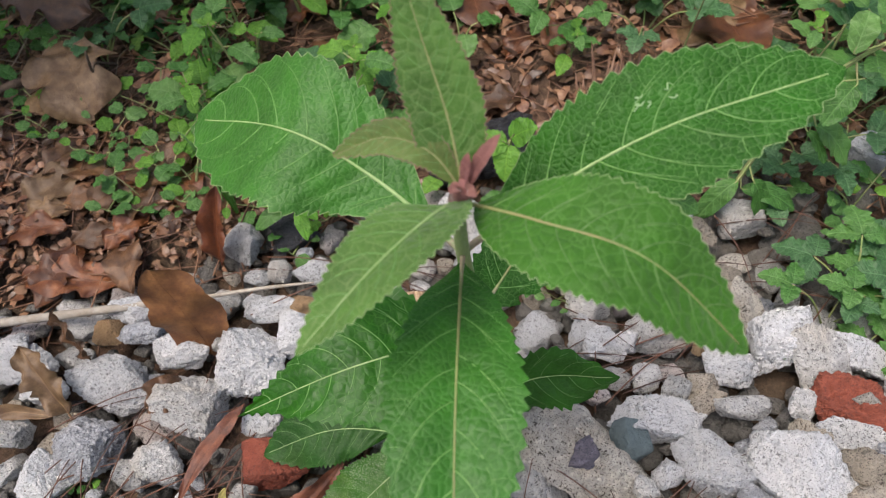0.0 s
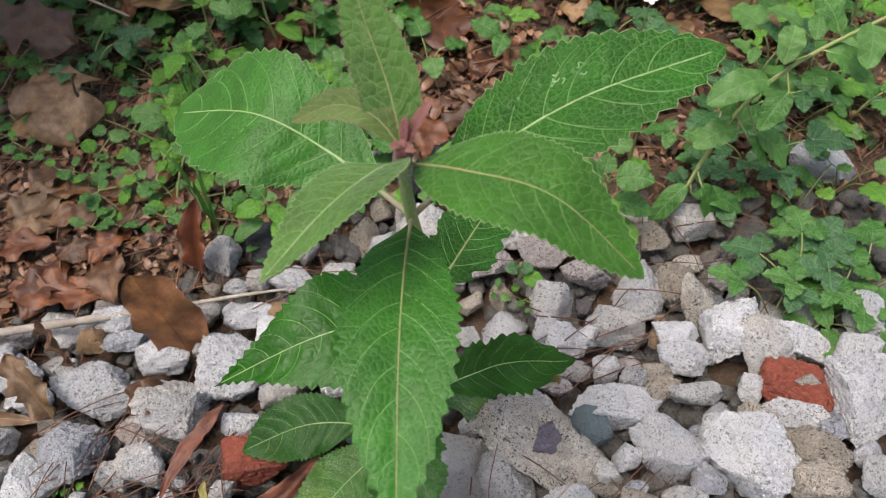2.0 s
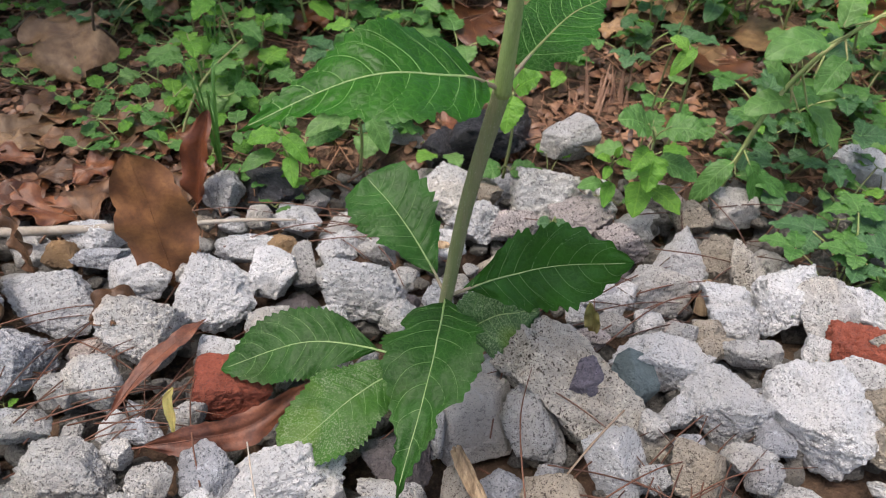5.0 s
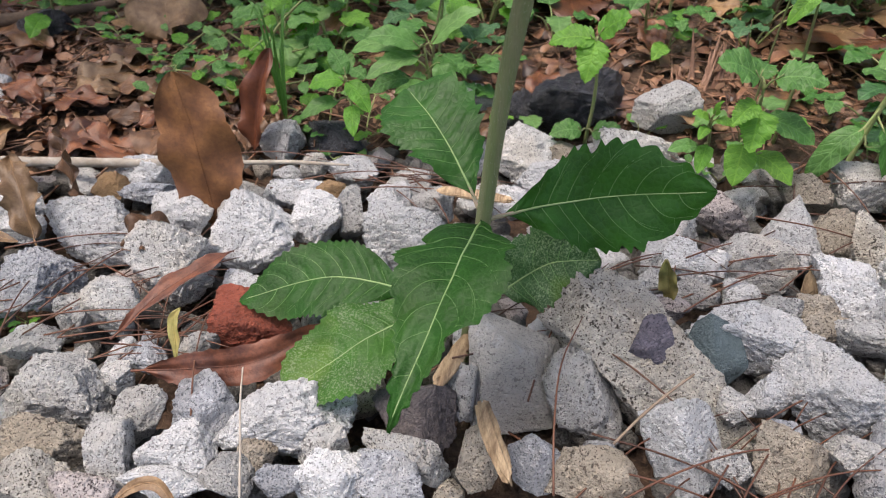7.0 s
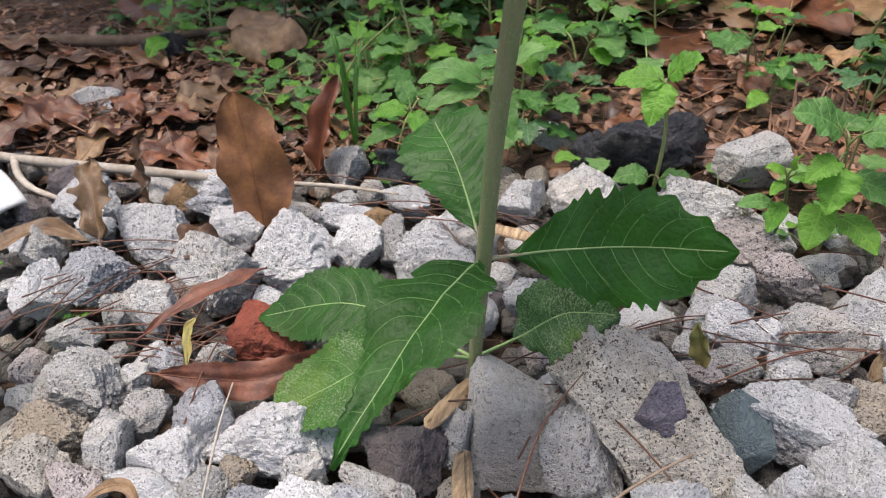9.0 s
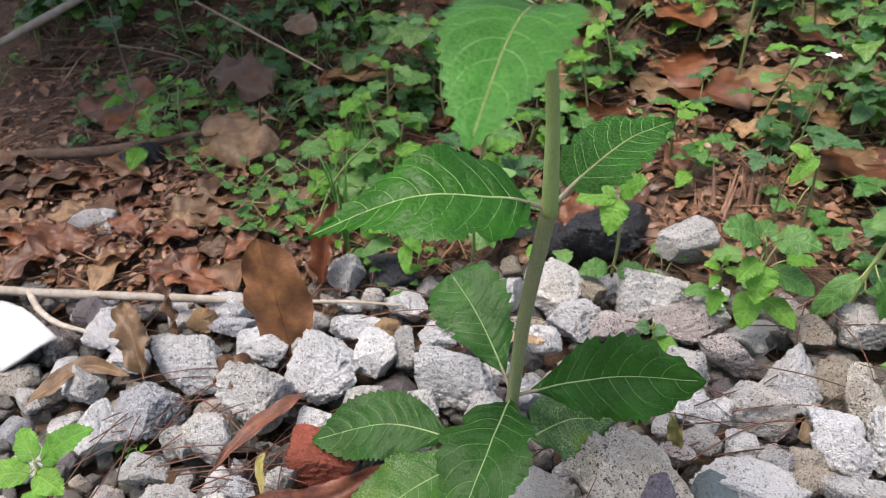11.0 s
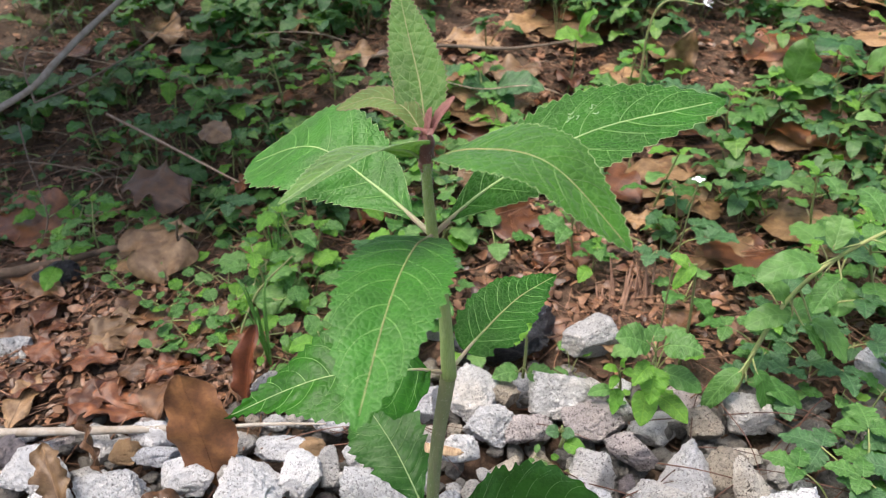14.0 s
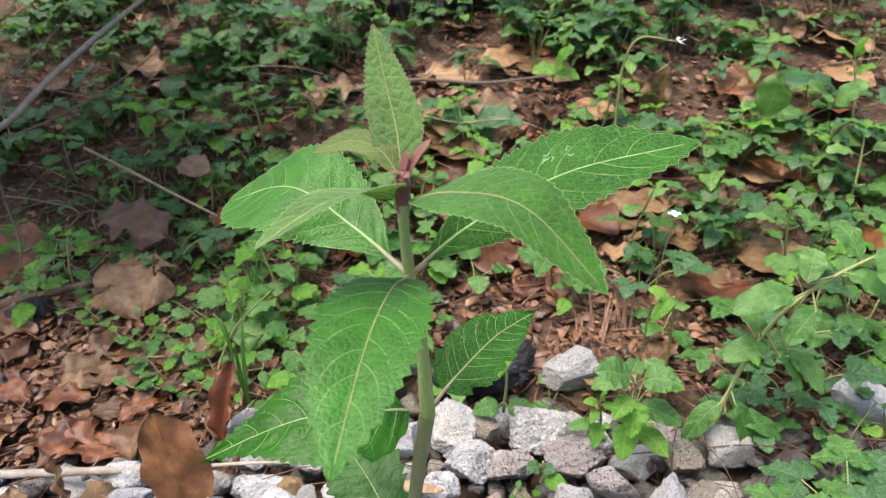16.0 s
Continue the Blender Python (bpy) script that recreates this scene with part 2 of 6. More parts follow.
VEIN = plain_material("leaf_vein", (0.22, 0.36, 0.12), (0.28, 0.40, 0.17), 90, 0.6, 0.2, spread=0.08)
VEIN_FINE = plain_material("fine_leaf_vein", (0.105, 0.27, 0.055), (0.15, 0.31, 0.085), 90, 0.6, 0.2, spread=0.08)
VEIN_DIM = plain_material("dim_leaf_vein", (0.085, 0.205, 0.045), (0.12, 0.24, 0.07), 90, 0.6, 0.2, spread=0.08)
VEIN_RED = plain_material("reddish_vein", (0.26, 0.235, 0.10), (0.20, 0.28, 0.09), 120, 0.6, 0.2, spread=0.08)
SCAR = plain_material("dry_leaf_scar", (0.20, 0.36, 0.15), (0.28, 0.42, 0.22), 200, 0.8, 0.2, spread=0.05)
PETIOLE = plain_material("downy_reddish_stalk", (0.36, 0.27, 0.20), (0.30, 0.33, 0.18), 260, 0.75, 0.4, 0.0004, spread=0.08)
DOWN = plain_material("white_down", (0.52, 0.56, 0.42), (0.62, 0.64, 0.52), 300, 0.7, 0.1, spread=0.1)
STEM = plain_material("green_stem", (0.25, 0.37, 0.11), (0.33, 0.43, 0.17), 320, 0.6, 0.5, 0.0005, (1, 1, 0.12), spread=0.05)
MARGIN = plain_material("pale_downy_leaf_margin", (0.18, 0.30, 0.10), (0.25, 0.35, 0.16), 200, 0.7, 0.1, spread=0.05)
MARGIN_RED = plain_material("dark_red_leaf_margin", (0.16, 0.09, 0.06), (0.26, 0.20, 0.12), 300, 0.7, 0.1, spread=0.05)
STEM_LOW = plain_material("lower_stem", (0.205, 0.265, 0.105), (0.27, 0.275, 0.145), 420, 0.60, 0.9, 0.0008, (1, 1, 0.05), spread=0.05)
WEED_STEM = plain_material("weed_stem", (0.16, 0.24, 0.07), (0.24, 0.22, 0.10), 120, 0.6, 0.2)
DEAD = [
    plain_material("russet_dead_leaf", (0.080, 0.026, 0.011), (0.190, 0.072, 0.028), 130, 0.36, 0.6, 0.0015),
    plain_material("tan_dead_leaf", (0.140, 0.076, 0.033), (0.295, 0.185, 0.092), 130, 0.45, 0.6, 0.0015),
    plain_material("dark_dead_leaf", (0.065, 0.031, 0.014), (0.160, 0.080, 0.036), 130, 0.42, 0.6, 0.0015),
]
DARK_RED_DEAD = plain_material("dark_red_dead_leaf", (0.045, 0.014, 0.008), (0.150, 0.052, 0.026), 110, 0.58, 0.5, 0.001)
RUST = plain_material("rust_red_dead_leaf", (0.130, 0.034, 0.012), (0.230, 0.070, 0.024), 90, 0.45, 0.5, 0.001)
BROWN_UPRIGHT = plain_material("brown_upright_leaf", (0.120, 0.046, 0.016), (0.270, 0.120, 0.040), 75, 0.6, 0.5, 0.0010, spread=0.02)
NEEDLE = plain_material("dry_pine_needle", (0.078, 0.030, 0.017), (0.126, 0.054, 0.028), 60, 0.5, 0.2, 0.0003)
NEEDLES = plain_material("dry_needle_litter", (0.110, 0.048, 0.026), (0.270, 0.145, 0.082), 30, 0.6, 0.2, 0.0003, islands=True)
BITS = plain_material("litter_bits", (0.150, 0.072, 0.038), (0.290, 0.165, 0.095), 60, 0.8, 0.4, islands=True, spread=0.6)
SHREDS = plain_material("torn_leaf_scraps", (0.085, 0.034, 0.018), (0.230, 0.125, 0.068), 90, 0.38, 0.5, 0.001, islands=True, spread=0.72)
TWIG = plain_material("grey_twig", (0.46, 0.42, 0.36), (0.32, 0.27, 0.21), 160, 0.85, 0.6, 0.0008)
OLD_TWIG = plain_material("brown_grey_twig", (0.22, 0.17, 0.125), (0.15, 0.105, 0.07), 160, 0.85, 0.6, 0.0008)
STRAW = plain_material("dry_stalk", (0.17, 0.125, 0.085), (0.36, 0.29, 0.21), 60, 0.8, 0.3, 0.0004, islands=True, spread=0.6)
BARK = plain_material("brown_bark", (0.085, 0.056, 0.036), (0.16, 0.11, 0.075), 80, 0.9, 0.8, 0.002)
ROTTEN = plain_material("rotten_red_brown_wood", (0.150, 0.072, 0.044), (0.330, 0.205, 0.140), 140, 0.85, 0.7, 0.0015, (1, 1, 0.10), spread=0.25)
CHIP = plain_material("pale_wood_chip", (0.16, 0.105, 0.06), (0.42, 0.31, 0.19), 420, 0.85, 0.8, 0.0010, (1, 0.22, 0.3))
WHITE = plain_material("white_plastic", (0.62, 0.63, 0.63), (0.55, 0.56, 0.55), 40, 0.35, 0.1, spread=0.02)
PETAL = plain_material("white_petal", (0.80, 0.80, 0.82), (0.74, 0.74, 0.76), 60, 0.6, 0.1, spread=0.02)
YELLOW = plain_material("yellowed_leaf", (0.17, 0.17, 0.045), (0.27, 0.215, 0.07), 90, 0.6, 0.3)


def soil_material():
    n = Nodes("leaf_mould_soil")
    a = n.noise(9, 6, 0.6)
    b = n.noise(60, 6, 0.65)
    c = n.noise(320, 5, 0.7)
    col = n.ramp(b, (0.34, (0.016, 0.010, 0.007)), (0.50, (0.085, 0.048, 0.030)), (0.72, (0.215, 0.130, 0.085)))
    col = n.mix(n.ramp(a, (0.42, g(0)), (0.62, g(1))), col, (0.095, 0.064, 0.040))
    col = n.mix(n.math("MULTIPLY", n.ramp(c, (0.5, g(0)), (0.72, g(1))), 0.6), col, (0.26, 0.17, 0.10))
    n.link(col, n.bsdf.inputs["Base Color"])
    n.bsdf.inputs["Roughness"].default_value = 0.95
    h = n.math("ADD", n.math("MULTIPLY", b, 1.4), c)
    n.link(n.bump(h, 1.0, 0.004), n.bsdf.inputs["Normal"])
    return n.m


SOIL = soil_material()


# ---- mesh helpers ----
def mesh_object(name, verts, faces, material, parent=None, label="", uvs=None, smooth=True):
    me = bpy.data.meshes.new(name)
    me.from_pydata([tuple(p) for p in verts], [], [tuple(f) for f in faces])
    if uvs is not None:
        layer = me.uv_layers.new(name="blade")
        idx = np.empty(len(me.loops), dtype=np.int32)
        me.loops.foreach_get("vertex_index", idx)
        layer.data.foreach_set("uv", np.asarray(uvs, dtype=np.float32)[idx].ravel())
    me.materials.append(material)
    if smooth:
        me.polygons.foreach_set("use_smooth", [True] * len(me.polygons))
    me.update()
    ob = new(name, me)
    if parent is not None:
        ob.parent = parent
    if label:
        ob["label"] = label
    return ob


def part(name, bm, material, parent, label=""):
    """Link a bmesh as one mesh object under a thing or a part."""
    me = bpy.data.meshes.new(name)
    bm.to_mesh(me)
    bm.free()
    me.materials.append(material)
    me.polygons.foreach_set("use_smooth", [True] * len(me.polygons))
    ob = new(name, me)
    ob.parent = parent
    if label:
        ob["label"] = label
    return ob


def empty(name, at=(0, 0, 0), label="", category="", group="", kind=""):
    ob = new(name)
    ob.empty_display_size = 0.01
    ob.matrix_basis = Matrix.Translation(at)
    return tagged(ob, label, category, group, kind)


def bend(points, t):
    """A point on the smooth curve through evenly spaced points."""
    k = len(points) - 1
    f = min(max(t, 0.0), 1.0) * k
    i = min(int(f), k - 1)
    u = f - i
    p1, p2 = points[i], points[i + 1]
    p0 = points[i - 1] if i > 0 else p1 * 2 - p2
    p3 = points[i + 2] if i + 2 <= k else p2 * 2 - p1
    return 0.5 * ((2 * p1) + (p2 - p0) * u + (2 * p0 - 5 * p1 + 4 * p2 - p3) * u * u + (3 * p1 - p0 - 3 * p2 + p3) * u ** 3)


def tube(points, radii, sides=8, steps=24, wob=0.0, seed=0):
    """Verts and faces of a round, tapering, closed tube along a smooth curve."""
    pts = [Vector(p) for p in points]
    rnd = random.Random(seed)
    vs, fs = [], []
    prev = None
    for i in range(steps + 1):
        t = i / steps
        c = bend(pts, t)
        d = (bend(pts, min(1, t + 0.01)) - bend(pts, max(0, t - 0.01))).normalized()
        a = prev if prev is not None else d.orthogonal().normalized()
        a = (a - d * a.dot(d)).normalized()
        prev = a
        b = d.cross(a)
        f = t * (len(radii) - 1)
        k = min(int(f), len(radii) - 2)
        r = radii[k] + (radii[k + 1] - radii[k]) * (f - k)
        r *= 1 + wob * (rnd.random() - 0.5)
        for j in range(sides):
            w = 2 * math.pi * j / sides
            vs.append(c + (a * math.cos(w) + b * math.sin(w)) * r)
    for i in range(steps):
        for j in range(sides):
            q = (j + 1) % sides
            fs.append((i * sides + j, i * sides + q, (i + 1) * sides + q, (i + 1) * sides + j))
    fs.append(tuple(range(sides))[::-1])
    fs.append(tuple(range(steps * sides, (steps + 1) * sides)))
    return vs, fs


def merge(pieces):
    """Joins lists of (verts, faces) into one."""
    vs, fs = [], []
    for v, f in pieces:
        o = len(vs)
        vs.extend(v)
        fs.extend(tuple(i + o for i in q) for q in f)
    return vs, fs


class Blade:
    """A leaf blade along a curve: breadth profile, teeth, fold along the midrib, sag and waves."""

    def __init__(self, curve, width, up, p=0.8, q=0.7, start=0.08, teeth=0, tooth=0.05, fold=0.25, wave=0.0,
                 quilt=0.0, ribs=7, curl=0.0, twist=0.0, lobes=0, lobe=0.0, seed=0, notch=0.0, plain=0.0, tear=0.0):
        self.pts = [Vector(c) for c in curve]
        self.width, self.up = width, Vector(up).normalized()
        self.p, self.q, self.start = p, q, start
        self.teeth, self.tooth, self.fold, self.wave = teeth, tooth, fold, wave
        self.quilt, self.ribs, self.curl, self.twist = quilt, ribs, curl, twist
        self.lobes, self.lobe, self.seed = lobes, lobe, seed
        self.notch, self.plain, self.tear = notch, plain, tear
        self.folds = fold if isinstance(fold, tuple) else (fold, fold)
        peak = p / (p + q)
        self.norm = peak ** p * (1 - peak) ** q

    def axes(self, t):
        d = (bend(self.pts, min(1, t + 0.02)) - bend(self.pts, max(0, t - 0.02))).normalized()
        side = d.cross(self.up).normalized()
        if self.twist:
            side = Matrix.Rotation(self.twist * t, 3, d) @ side
        return bend(self.pts, t), side, side.cross(d).normalized()

    def half(self, s):
        return 0.5 * self.width * (max(s, 0) ** self.p * max(1 - s, 0) ** self.q) / self.norm

    def at(self, s, v, lift=0.0, edge=True):
        t = self.start + (1 - self.start) * s
        c, side, nor = self.axes(t)
        w = self.half(s)
        if edge:
            a = abs(v)
            if self.teeth and not self.notch:
                ph = (s * self.teeth + (0.37 if v < 0 else 0.0) + 0.9 * noise.noise((s * 7 + self.seed, 3.0 if v < 0 else 8.0, self.seed))) % 1.0
                saw = ph if ph < 0.72 else (1 - ph) / 0.28 * 0.72
                w *= 1 + self.tooth * (saw - 0.3) * 1.6 * a ** 6 + 0.10 * self.tooth / 0.1 * noise.noise((s * 11 + self.seed, 1.0 if v < 0 else 5.0, 2.0)) * a ** 3
            if self.notch:
                ph = (s * self.teeth + (0.37 if v < 0 else 0.0) + 0.8 * noise.noise((s * 6 + self.seed, 3.0 if v < 0 else 8.0, self.seed))) % 1.0
                saw = ph / 0.78 if ph < 0.78 else (1 - ph) / 0.22
                size = 0.75 + 0.7 * noise.noise((s * 9 + self.seed, 4.0 if v < 0 else 6.0, 1.0))
                on = min(1, max(0, (s - self.plain) * 6)) * min(1, (1 - s) * 14)
                w += self.notch * size * (saw - 0.45) * on * a ** 8
                w *= 1 + 0.07 * noise.noise((s * 7 + self.seed, 1.0 if v < 0 else 5.0, 2.0)) * a ** 3
            if self.tear:
                w *= 1 - self.tear * max(0, noise.noise((s * 10 + self.seed * 3, 2.0 if v < 0 else 7.0, 4.0))) * a ** 2
            if self.lobes:
                w *= 1 - self.lobe * (0.5 + 0.5 * math.cos(2 * math.pi * s * self.lobes + (0.5 if v < 0 else 0))) * a ** 2
        x = v * w
        h = self.folds[0 if v < 0 else 1] * abs(x) * (1 - 0.45 * abs(v)) - self.curl * x * x / max(self.width, 1e-6)
        if self.wave:
            h += self.wave * self.width * v * v * math.sin(s * 17 + self.seed + (1.9 if v < 0 else 0))
            h += self.wave * 0.6 * self.width * noise.noise((s * 5 + self.seed, v * 2.2, self.seed * 0.7))
        if self.quilt:
            ph = (s - 0.09 * abs(v) - 0.08 * abs(v) ** 2.0) * (self.ribs + 1.6)
            h += self.quilt * self.width * (abs(math.sin(math.pi * ph)) ** 0.7 - 0.5) * min(1, 4 * abs(v)) * (1 - v * v) * min(1, 4 * (1 - s))
        return c + side * x + nor * (h + lift)

    def sheet(self, nu=60, nv=8):
        vs, fs, uv = [], [], []
        ks = [1 - (1 - j / nv) ** 1.3 for j in range(nv + 1)]
        row = [-k for k in reversed(ks[1:])] + ks
        m = len(row)
        for i in range(nu + 1):
            s = i / nu
            for v in row:
                vs.append(self.at(min(max(s, 0.004), 0.996), v))
                uv.append((s, 0.5 + 0.5 * v * self.half(s) / (0.5 * self.width) * 0.5))
        for i in range(nu):
            for j in range(m - 1):
                a = i * m + j
                fs.append((a, a + 1, a + m + 1, a + m))
        return vs, fs, uv

    def midrib(self, r0, r1, steps=26):
        vs = [bend(self.pts, self.start * k / 4) for k in range(4)]
        vs += [self.at(0.01 + 0.95 * k / steps, 0, r1 * 0.2) for k in range(steps + 1)]
        return tube(vs, [r0 * 0.8, r0 * 0.42, r0 * 0.27, r0 * 0.18, r1 * 0.6], 7, len(vs) * 2)

    def petiole(self, r):
        vs = [bend(self.pts, self.start * k / 4) for k in range(4)]
        vs += [self.at(0.01 + 0.026 * k, 0, 0.0) for k in range(9)]
        return tube(vs, [r, r * 0.9, r * 0.75, r * 0.55, r * 0.15], 8, 26)

    def margin(self, sg, r, steps=170):
        return tube([self.at(0.10 + 0.888 * k / steps, sg) for k in range(steps + 1)], [r, r], 4, steps)

    def side_veins(self, r):
        """Side veins that bow towards the tip and fork before the edge."""
        out = []
        rnd = random.Random(self.seed)

        def run(s, v, sg, to, slope):
            line = []
            for j in range(8):
                w = v + (to - v) * j / 7
                reach = min(1.0, 2.2 * self.half(s + 0.06) / self.width)
                q = s + (slope * (w - v) + 0.11 * (w - v) ** 2) * reach
                if q > 0.975:
                    break
                line.append((q, w))
            return [self.at(q, sg * w, r * 0.25) for q, w in line], line

        for k in range(1, self.ribs + 1):
            for sg in (-1, 1):
                s0 = (k - 0.15 + rnd.uniform(-0.18, 0.18)) / (self.ribs + 1.6) + (0.04 if sg > 0 else 0)
                pts, line = run(s0, 0.0, sg, rnd.uniform(0.86, 0.97), 0.10)
                if len(pts) < 4:
                    continue
                out.append(tube(pts, [r * 1.15, r * 0.8, r * 0.35], 5, 16))
                for at, slope in ((3, 0.24), (5, -0.04)):
                    if at < len(line) and rnd.random() < 0.8:
                        fork, _ = run(line[at][0], line[at][1], sg, min(0.96, line[at][1] + rnd.uniform(0.28, 0.45)), slope)
                        if len(fork) > 3:
                            out.append(tube(fork, [r * 0.6, r * 0.45, r * 0.2], 4, 10))
        return out

    def scar(self, s0, s1, v0, v1, r, seed):
        """A wandering pale line eaten into the leaf's skin."""
        rnd = random.Random(seed)
        pieces = []
        for _ in range(6):
            s, v = rnd.uniform(s0, s1), rnd.uniform(v0, v1)
            pts = []
            for _ in range(5):
                pts.append(self.at(s, v, 0.00012))
                s += rnd.uniform(-0.006, 0.012)
                v += rnd.uniform(-0.06, 0.06)
            pieces.append(tube(pts, [r * 0.6, r, r * 0.8, r * 0.4], 5, 12))
        return pieces


def big_leaf(parent, curve, width, up, material, vein, label, ribs=8, r=0.0011, petiole=None, edge=None, scar=None, **shape):
    b = Blade(curve, width, up, ribs=ribs, **shape)
    v, f, uv = b.sheet(170, 9)
    leaf = mesh_object("leaf", v, f, material, parent, label, uv)
    v, f = b.midrib(r * 0.8, r * 0.18)
    mesh_object("midrib", v, f, vein, leaf, "pale raised midrib")
    if petiole:
        v, f = b.petiole(r * 0.62)
        mesh_object("petiole", v, f, petiole, leaf, "downy reddish leaf stalk")
    if edge:
        for sg in (-1, 1):
            v, f = b.margin(sg, 0.00010)
            mesh_object("margin", v, f, edge, leaf, "pale downy toothed edge")
    for v, f in b.side_veins(r * 0.095):
        mesh_object("side_vein", v, f, VEIN_DIM if material in (LEAF_DARK, LEAF_DUSTY, LEAF_SPECKLED, LEAF_YOUNG) else VEIN_FINE, leaf)
    if scar:
        v, f = merge(b.scar(*scar))
        mesh_object("leaf_scar", v, f, SCAR, leaf, "pale insect-eaten trail")
    return leaf


# ---- ground ----
def smooth(a, b, v):
    v = min(1.0, max(0.0, (v - a) / (b - a)))
    return v * v * (3 - 2 * v)


def gravel_top(x, y):
    """Height of the stones' middles: the gravel climbs gently towards +x."""
    fade = smooth(0.17, 0.26, y)
    if x > 0:
        return -0.006 + 0.11 * min(0.25, x) * (1 - 0.7 * fade)
    return -0.006 + 0.045 * max(-0.2, x) * (1 - fade)


EDGE = [(-2.0, 0.24), (-0.45, 0.23), (-0.27, 0.245), (-0.137, 0.285), (0.012, 0.350), (0.15, 0.335), (0.33, 0.33), (0.6, 0.30), (2.0, 0.30)]


def gravel_edge(x):
    """How far ahead the gravel reaches before the leaf litter begins."""
    for (x0, y0), (x1, y1) in zip(EDGE, EDGE[1:]):
        if x <= x1:
            return y0 + (y1 - y0) * (max(x, x0) - x0) / (x1 - x0)
    return EDGE[-1][1]


def bed(x, y):
    z = gravel_top(x, y) - 0.026
    soil = smooth(gravel_edge(x) - 0.02, gravel_edge(x) + 0.03, y)
    z += 0.020 * soil
    rise = max(0.0, y - 0.42)
    z += 0.26 * min(rise, 1.6) * smooth(0.0, 0.35, rise) + 0.06 * max(0.0, min(rise - 1.6, 6.0))
    z += soil * (0.012 * noise.noise((x * 9, y * 9, 3)) + 0.005 * noise.noise((x * 34, y * 34, 7)))
    return z


def build_ground():
    def axis(lo, hi, step, far):
        core = list(np.arange(lo, hi + 1e-6, step))
        out, d = [], step
        e = hi
        while e < far:
            d *= 1.35
            e += d
            out.append(e)
        pre, d, e = [], step, lo
        while e > -far:
            d *= 1.35
            e -= d
            pre.append(e)
        return pre[::-1] + core + out

    xs, ys = axis(-0.9, 0.9, 0.011, 120), axis(-0.2, 1.6, 0.011, 120)
    vs = [(x, y, bed(x, y)) for y in ys for x in xs]
    w = len(xs)
    fs = [(j * w + i, j * w + i + 1, (j + 1) * w + i + 1, (j + 1) * w + i) for j in range(len(ys) - 1) for i in range(w - 1)]
    return tagged(mesh_object("ground", vs, fs, SOIL), "dark brown soil and leaf mould rising into a low bank", "ground", kind="structure")


ground = build_ground()
gravel_bed = empty("gravel_bed", (0, 0, 0), "loose bed of white and grey crushed concrete stones", "gravel", kind="structure")

# ---- stones ----
SPHERES = {}


def sphere(sub):
    if sub not in SPHERES:
        bm = bmesh.new()
        bmesh.ops.create_icosphere(bm, subdivisions=sub, radius=1.0)
        bm.verts.index_update()
        SPHERES[sub] = (np.array([v.co[:] for v in bm.verts]), [tuple(v.index for v in f.verts) for f in bm.faces])
        bm.free()
    return SPHERES[sub]


def rock_shape(seed, size, sub=4, cuts=12, rough=0.05, hard=1.0, lo=0.54, hi=0.88, block=0.64):
    """A broken stone: a ball cut into a skewed block, its corners knocked off, then roughened."""
    rng = np.random.RandomState(seed)
    v, f = sphere(sub)
    v = v.copy()
    turn, _ = np.linalg.qr(rng.normal(size=(3, 3)) * 0.30 + np.eye(3))
    planes = []
    for k in range(3):
        for sg in (-1, 1):
            n = turn[:, k] * sg + rng.normal(size=3) * 0.27
            planes.append((n / np.linalg.norm(n), block * rng.uniform(0.86, 1.14)))
    for _ in range(cuts):
        n = rng.normal(size=3)
        planes.append((n / np.linalg.norm(n), rng.uniform(lo, hi)))
    for n, reach in planes:
        over = np.maximum(0, v @ n - reach)
        v -= np.outer(over * hard, n)
    span = v.max(0) - v.min(0)
    v = (v - (v.max(0) + v.min(0)) / 2) / span
    if rough:
        o = rng.uniform(-50, 50, 3)
        amount = []
        for p in v:
            q = Vector(p + o)
            chip = max(0.0, noise.noise(q * 3.4) - 0.16)
            amount.append(noise.noise(q * 2.2) * 0.40 - chip * 1.1 + (0.3 - abs(noise.noise(q * 6.5))) * 0.45 + noise.noise(q * 12) * 0.55 + noise.noise(q * 24) * 0.50)
        ln = np.linalg.norm(v, axis=1, keepdims=True)
        v += v / np.maximum(ln, 1e-6) * (np.array(amount)[:, None] * rough)
    return v * np.array(size), f


def rock(name, seed, tone, x, y, size, turn=(0, 0, 0), sink=0.35, parent=None, label="", **how):
    v, f = rock_shape(seed, size, **how)
    ob = mesh_object(name, v, f, ROCK[tone], parent, label)
    z = gravel_top(x, y) if y < gravel_edge(x) + 0.02 else bed(x, y) + size[2] * 0.5
    ob.matrix_basis = pose(x, y, z - size[2] * sink, *turn)
    return ob


